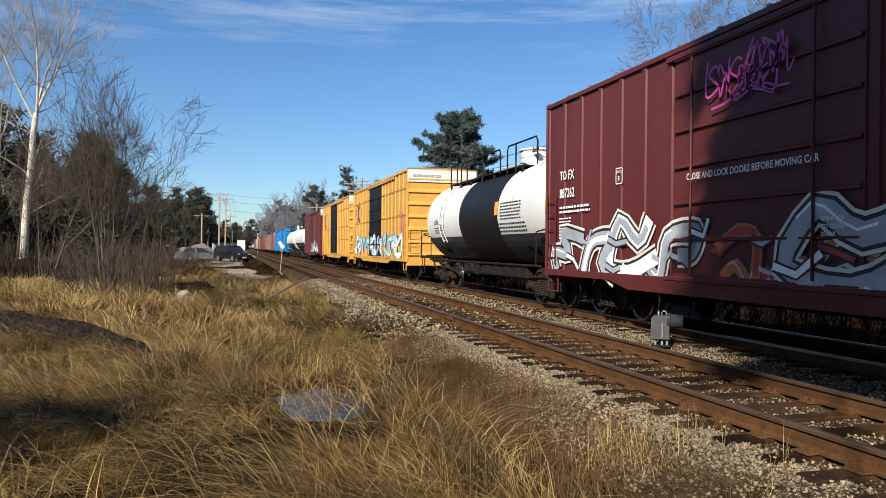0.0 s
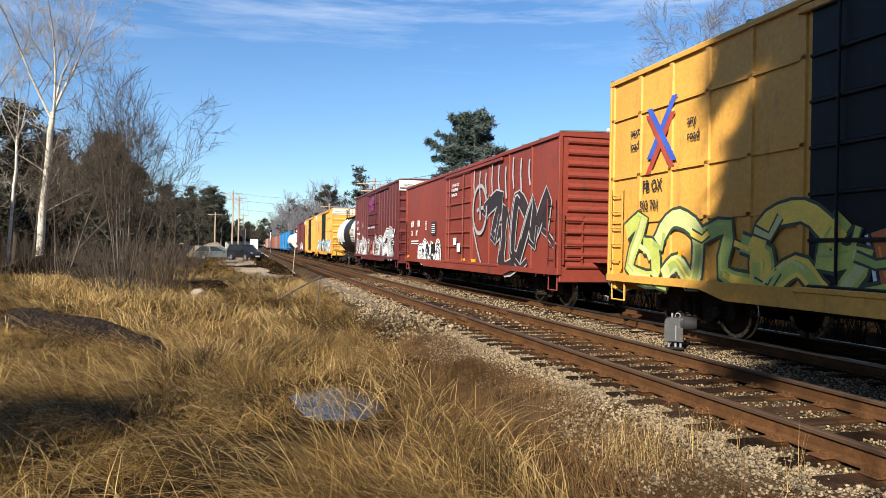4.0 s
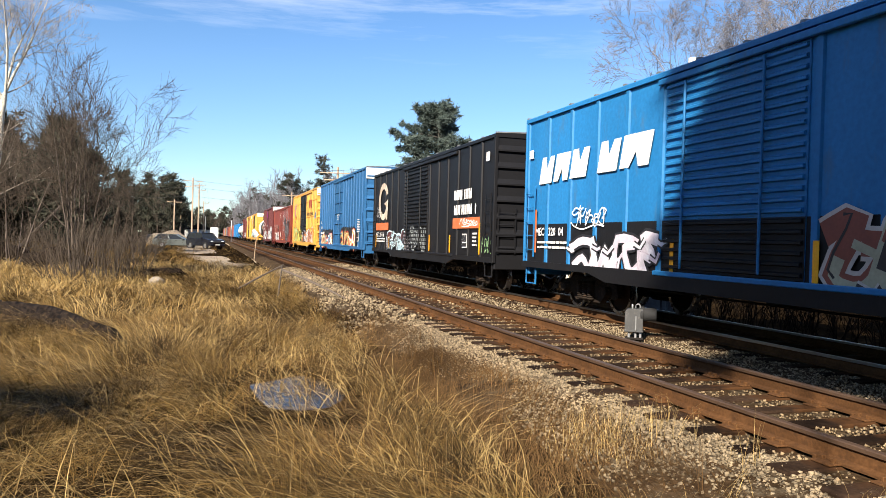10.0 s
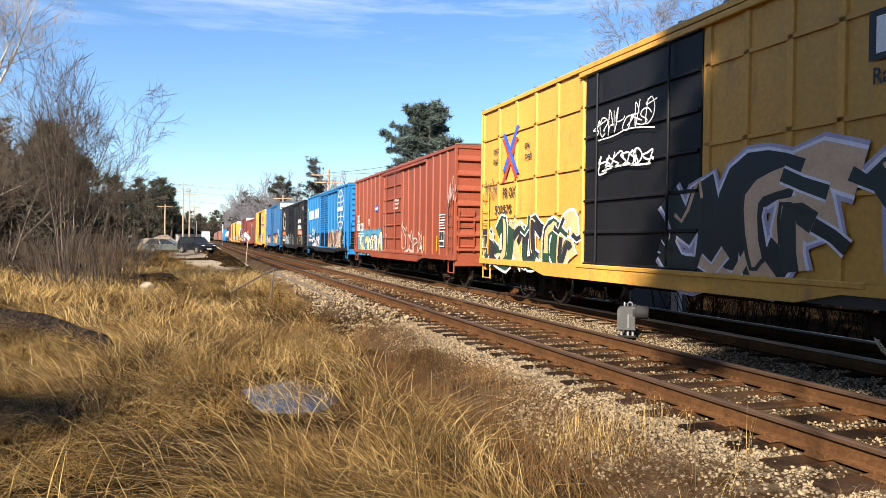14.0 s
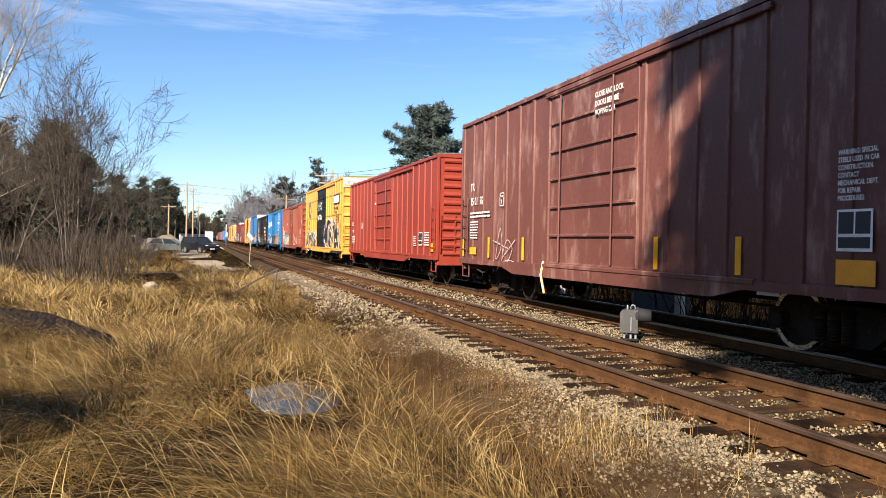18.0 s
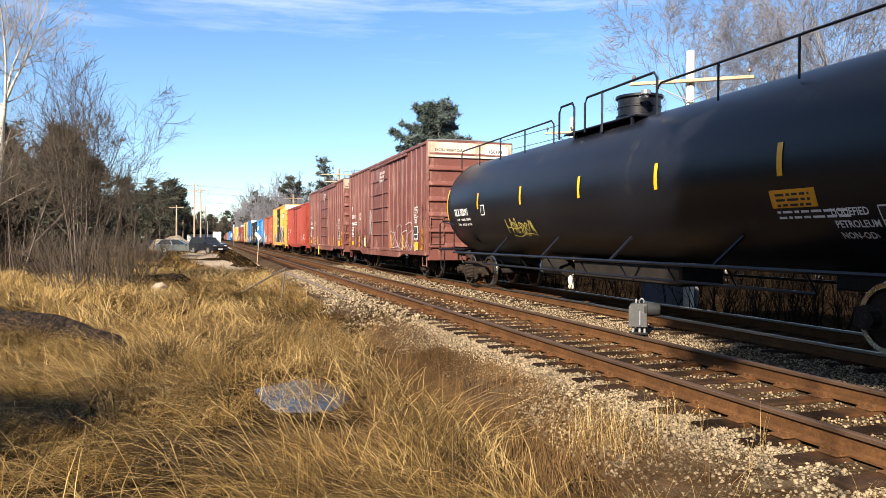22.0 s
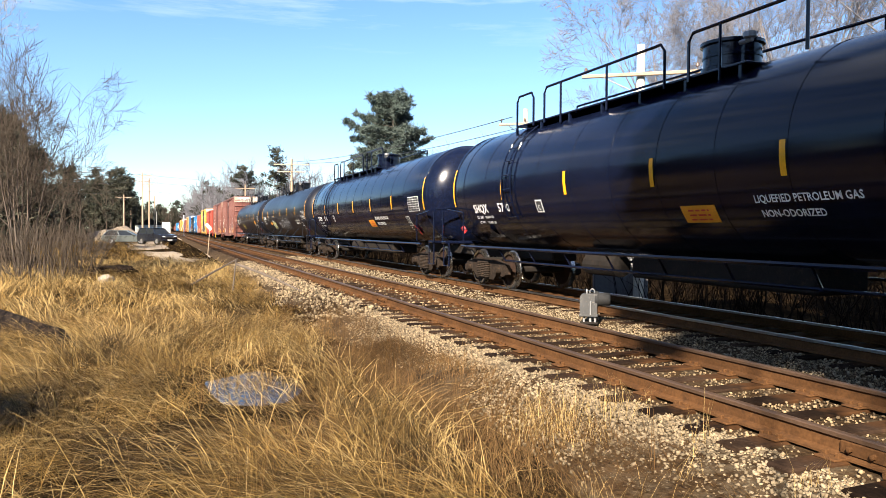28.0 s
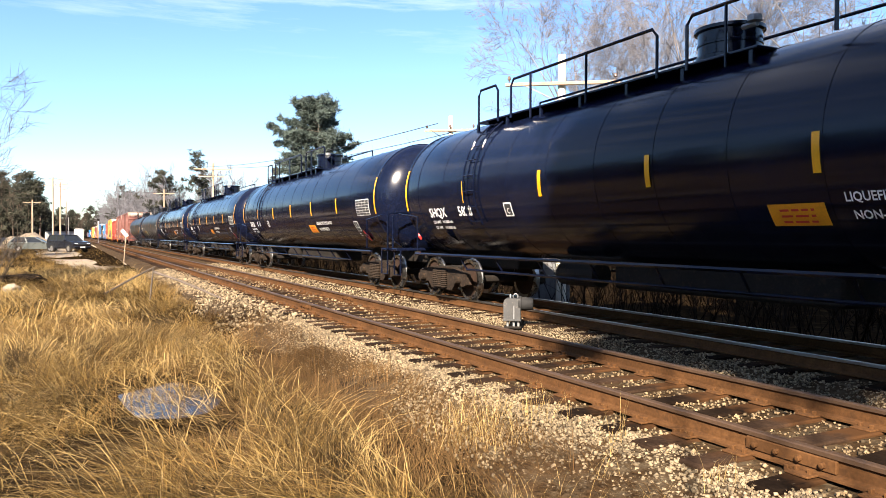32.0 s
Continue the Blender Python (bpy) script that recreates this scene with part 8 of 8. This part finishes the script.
def wet(x, y):
    return np.hypot((x - PUDDLE[0]) / 0.95, (y - PUDDLE[1]) / 1.8)


def muddy(x, y):
    """Trodden wet spots with little grass."""
    spots = ((0.95, 7.5, 1.15, 0.5, 1.0), (2.15, 7.8, 0.5, 0.4, 1.0), (1.0, 5.9, 0.5, 0.3, 0.8), (0.1, 6.3, 0.5, 0.25, 0.8), (-0.5, 7.6, 0.5, 0.3, 0.7))
    return np.max([k * (1 - smooth01(0.5, 1.1, np.hypot((x - a) / c, (y - b) / d))) for a, b, c, d, k in spots], axis=0)


def on_road(x, y):
    wide = 3.4 * (1 - np.exp(-np.maximum(y - 38, 0) / 14))
    return (np.abs(x - 0.6 - 0.6 * np.sin(y * 0.05)) < wide * (0.9 + 0.2 * np.sin(y * 1.7 + x))) * (y > 42)


def lie(x, y):
    """Height of the soil or of the ballast slope, whichever is higher."""
    return np.maximum(ground_z(x, y), np.where(x > 2.75, np.interp(x, xs_, zs_), -9))


def gaps(x, y):
    """Where the mat is torn open down to the dark soil, at two scales."""
    return smooth01(0.20, 0.62, 0.62 * patchy(x, y) + 0.38 * patchy(x + 3, y - 2, 2.6))


def flow(x, y):
    """The way in which the matted grass was combed down."""
    return 2.4 + 1.3 * np.sin(x * 0.8 + y * 0.3) + 0.9 * np.sin(y * 0.9 - x * 0.5)


def lay_grass(name, n, y0, y1, length, el0, el1, width, mat, label, right=3.1, thin=0.0, keep_wet=0.12, left=-0.36, mat_high=0.0, stray=0.5):
    x, y = scatter(n, y0, y1, left, right)
    ok = (rng.random(n) > thin * (1 - gaps(x, y))) & ((wet(x, y) > 1.0) | (rng.random(n) < keep_wet)) & (rng.random(n) > 0.97 * muddy(x, y)) & (rng.random(n) > 0.93 * on_road(x, y))
    x, y = x[ok], y[ok]
    m = len(x)
    base = np.stack([x, y, lie(x, y) - 0.02 + mat_high * rng.random(m) ** 2 * gaps(x, y)], 1)
    u = rng.random(m)
    e0 = el0[0] + (el0[1] - el0[0]) * rng.random(m)
    e1 = el1[0] + (el1[1] - el1[0]) * rng.random(m)
    ob = part(name, blades_mesh(name, base, flow(x, y) + rng.normal(0, stray, m), length[0] + (length[1] - length[0]) * u, e0, e1, width[0] + (width[1] - width[0]) * rng.random(m), mat), mat, None, label)
    return tagged(ob, category="grass", kind="stuff")


lay_grass("matted_grass", 92000, 3.5, 15, (0.35, 1.0), (-0.1, 0.7), (-0.75, -0.05), (0.003, 0.0065), "straw", "matted dead straw-coloured grass", right=2.2, thin=1.0, keep_wet=0.08, mat_high=0.26)
lay_grass("matted_grass", 62000, 15, 34, (0.4, 0.9), (0.05, 0.8), (-0.5, 0.1), (0.006, 0.012), "straw", "matted dead straw-coloured grass", thin=0.92)
lay_grass("matted_grass", 42000, 34, 95, (0.4, 0.8), (0.3, 1.0), (-0.4, 0.3), (0.02, 0.035), "straw", "matted dead straw-coloured grass", 2.6, thin=0.6)
lay_grass("bent_strands", 15000, 3.5, 15, (0.5, 1.25), (0.2, 1.2), (-0.9, -0.1), (0.004, 0.0075), "straw_pale", "long bent strands of dead grass", right=2.4, thin=0.8, keep_wet=0.35, stray=0.8)
lay_grass("russet_grass", 60000, 3.5, 18, (0.10, 0.36), (0.1, 1.2), (-0.8, 0.4), (0.003, 0.006), "straw_red", "fine russet dead grass", 3.7, thin=0.7, left=-0.1)
lay_grass("russet_grass", 46000, 3.5, 11, (0.14, 0.42), (0.1, 1.1), (-0.9, 0.3), (0.003, 0.006), "straw_red", "fine russet dead grass", 3.55, thin=0.4, left=0.22)


def tufts(name, n, y0, y1, per, length, width, mat, label, right=2.9, spread=0.12, left=-0.36, up=(0.7, 1.4), tip=(-1.0, 0.5)):
    x, y = scatter(n, y0, y1, left, right)
    ok = ((wet(x, y) > 0.9) | (rng.random(n) < 0.2)) & (rng.random(n) > 0.95 * on_road(x, y)) & (rng.random(n) > 0.9 * muddy(x, y))
    x, y = x[ok], y[ok]
    m = len(x)
    size = rng.uniform(0.55, 1.0, m)
    cx, cy, cs = np.repeat(x, per), np.repeat(y, per), np.repeat(size, per)
    lean = np.repeat(rng.uniform(0, 2 * np.pi, m), per)
    k = len(cx)
    bx, by = cx + rng.normal(0, spread, k), cy + rng.normal(0, spread, k)
    base = np.stack([bx, by, lie(bx, by) - 0.02], 1)
    heading = np.where(rng.random(k) < 0.55, lean + rng.normal(0, 0.5, k), rng.uniform(0, 2 * np.pi, k))
    ln = (length[0] + (length[1] - length[0]) * rng.random(k)) * cs
    ob = part(name, blades_mesh(name, base, heading, ln, rng.uniform(*up, k), rng.uniform(*tip, k), rng.uniform(*width, k), mat), mat, None, label)
    return tagged(ob, category="grass", kind="stuff")


tufts("grass_tufts", 230, 3.6, 15, 50, (0.4, 1.0), (0.003, 0.0065), "straw", "tufts of tall dead grass, bent over", 2.3)
lay_grass("bent_strands", 9000, 15, 40, (0.6, 1.2), (0.5, 1.3), (-0.8, 0.2), (0.008, 0.014), "straw_pale", "long bent strands of dead grass", right=2.6, thin=0.5)
tufts("grass_tufts", 420, 15, 36, 34, (0.5, 1.05), (0.008, 0.014), "straw", "tufts of tall dead grass, bent over")
tufts("grass_tufts", 500, 36, 80, 22, (0.5, 1.1), (0.018, 0.03), "straw", "tufts of tall dead grass, bent over", 2.4)
tufts("reed_grass", 42, 3.4, 6.5, 16, (0.25, 0.6), (0.0025, 0.004), "straw_pale", "pale upright grass at the ballast edge", 4.0, 0.10, 0.5, (1.1, 1.55), (0.2, 1.2))
tufts("weed_stalks", 260, 4.2, 15, 9, (0.3, 0.75), (0.003, 0.005), "straw_red", "thin russet weed stalks", 3.5, 0.05, 0.1, (1.2, 1.6), (0.9, 1.5))


# ---- ballast stones ----
def stones_mesh(name, pos, size, mat):
    ico = np.array([(x, y, z) for z in (-1, 1) for y in (-1, 1) for x in (-1, 1)]) / 1.5
    fi = np.array([(0, 2, 3, 1), (4, 5, 7, 6), (0, 1, 5, 4), (2, 6, 7, 3), (0, 4, 6, 2), (1, 3, 7, 5)])
    n = len(pos)
    v = ico[None] * (1 + rng.normal(0, 0.2, (n, 8, 3)))
    v = v * rng.uniform(0.5, 1.0, (n, 1, 3)) * (size / 2)[:, None, None]
    a = rng.uniform(0, 2 * np.pi, n)
    b = rng.uniform(-1.2, 1.2, n)
    x, y, z = v[..., 0], v[..., 1], v[..., 2]
    y, z = y * np.cos(b)[:, None] - z * np.sin(b)[:, None], y * np.sin(b)[:, None] + z * np.cos(b)[:, None]
    x, y = x * np.cos(a)[:, None] - y * np.sin(a)[:, None], x * np.sin(a)[:, None] + y * np.cos(a)[:, None]
    v = np.stack([x, y, z], -1) + pos[:, None]
    return bulk_mesh(name, v.reshape(-1, 3), (np.arange(n)[:, None, None] * 8 + fi[None]).reshape(-1, 4), mat)


TIE = 0.535


def bed_z(x):
    return np.interp(x, xs_, zs_)


def lay_stones(name, n, x0, x1, y0, y1, size, label, crib=False, sink=0.0, fade=None, mat="stones"):
    x, y = rng.uniform(x0, x1, n), rng.uniform(y0, y1, n)
    ok = np.ones(n, bool)
    if crib:
        ok = ((y / TIE) % 1 > 0.24) & ((y / TIE) % 1 < 0.76) & (np.abs(np.abs(x - NEAR_C) - GAUGE / 2) > 0.08)
    if fade is not None:
        ok &= rng.random(n) < np.clip((x - x0) / fade + 0.08, 0, 1) * (0.6 + 0.4 * patchy(x, y, 1.6))
    x, y = x[ok], y[ok]
    s = rng.uniform(*size, len(x)) * rng.uniform(0.75, 1.15, len(x))
    z = np.maximum(bed_z(x), ground_z(x, y)) + rng.uniform(-0.2, 0.35, len(x)) * s - sink
    ob = part(name, stones_mesh(name, np.stack([x, y, z], 1), s, mat), mat, None, label)
    return tagged(ob, category="ballast", kind="stuff")


lay_stones("ballast_stones", 60000, 2.95, 4.25, 2.6, 14, (0.018, 0.046), "pale crushed stone on the track shoulder", fade=1.5)
lay_stones("ballast_stones", 9000, 2.6, 4.25, 14, 38, (0.05, 0.10), "pale crushed stone on the track shoulder", fade=1.3)
lay_stones("ballast_stones", 9500, 4.0, 6.65, 2.6, 14, (0.018, 0.045), "rust-stained crushed stone between the ties", True, -0.008, mat="stones_rusty")
lay_stones("ballast_stones", 4200, 4.0, 6.65, 14, 38, (0.05, 0.09), "rust-stained crushed stone between the ties", True, -0.008, mat="stones_rusty")
lay_stones("ballast_stones", 17000, 6.5, 8.0, 3.2, 16, (0.018, 0.045), "crushed stone between the two tracks")
lay_stones("ballast_stones", 5200, 6.5, 8.0, 16, 45, (0.05, 0.09), "crushed stone between the two tracks")


# ---- ties, plates and joints ----
def tie_mesh(seed):
    rnd = random.Random(seed)
    s = Solid()
    s.bevelled(-1.30, 1.30, -0.112, 0.112, -0.345, -0.176, 0.014)
    s.v = [(x + rnd.uniform(-0.012, 0.012) * (abs(x) > 1), y + rnd.uniform(-0.01, 0.01), z + rnd.uniform(-0.005, 0.003)) for x, y, z in s.v]
    return s.mesh("tie", M["tie"])


TIES = [tie_mesh(k) for k in range(5)]
ps = Solid()
ps.bevelled(-0.18, 0.18, -0.09, 0.09, -0.178, -0.160, 0.005)
for x, y in ((-0.10, -0.05), (0.10, 0.05), (-0.10, 0.05)):
    ps.bevelled(x - 0.018, x + 0.018, y - 0.014, y + 0.014, -0.165, -0.128, 0.004)
PLATE = ps.mesh("tie_plate", M["rail_rust"])
an = Solid()
an.bevelled(-0.085, 0.085, -0.018, 0.018, -0.20, -0.150, 0.006)
ANCHOR = an.mesh("rail_anchor", M["rail_rust"])
rnd = random.Random(9)
for t, count in ((near_track, 280), (far_track, 230)):
    for k in range(count):
        y = -8 + k * TIE + rnd.uniform(-0.03, 0.03)
        o = part("tie", TIES[k % 5], "tie", t, m=pose(rnd.uniform(-0.05, 0.05), y, rnd.uniform(-0.008, 0.004), 0, 0, rnd.uniform(-1.2, 1.2) + (180 if k % 2 else 0)))
        if t is near_track and k < 75:
            for s in (-1, 1):
                part("tie_plate", PLATE, "rail_rust", t, m=pose(s * GAUGE / 2, y, 0.002))
                if k % 2:
                    part("rail_anchor", ANCHOR, "rail_rust", t, m=pose(s * GAUGE / 2, y + 0.15, 0))
for s, y in ((-1, 15.3), (1, 16.9), (-1, 3.4)):
    for q in (-1, 1):
        j = Solid()
        j.bevelled(-0.016, 0.016, -0.36, 0.36, -0.135, -0.045, 0.006)
        jb = part("joint_bar", j, "rail_rust", near_track, m=pose(s * GAUGE / 2 + q * 0.030, y, 0))
        for k in range(4):
            b = Solid()
            b.lathe([(q * 0.014, 0.022), (q * 0.045, 0.022), (q * 0.05, 0.012)], "x", 7, (0, -0.27 + 0.18 * k, -0.092))
            part("bolt", b, "rail_rust", jb)


# ---- what moves: the train draws away to the north ----
def travelled(t):
    u = (t - 16) / 16
    return 146.131 * (u + 1) + 2.001 * (u * u - 1) - 1.091 * (u ** 3 + 1)


def motions():
    for car, along in CARS:
        walk(car, [(t, pose(FAR_C, along + travelled(t), 0)) for t in range(33)])
    spun = {}
    for ob, w in WHEELSETS:
        if w not in spun:
            rows = []
            for k in range(0, 32 * 30 + 1, 2):
                t = k / 30
                rows.append((t, pose(0, w, 0.455, -math.degrees(travelled(t) / 0.455) % 360)))
            walk(ob, rows)
            spun[w] = ob.animation_data
        else:
            ob.rotation_mode = "QUATERNION"
            ob.animation_data_create()
            ob.animation_data.action = spun[w].action
            ob.animation_data.action_slot = spun[w].action_slot


motions()
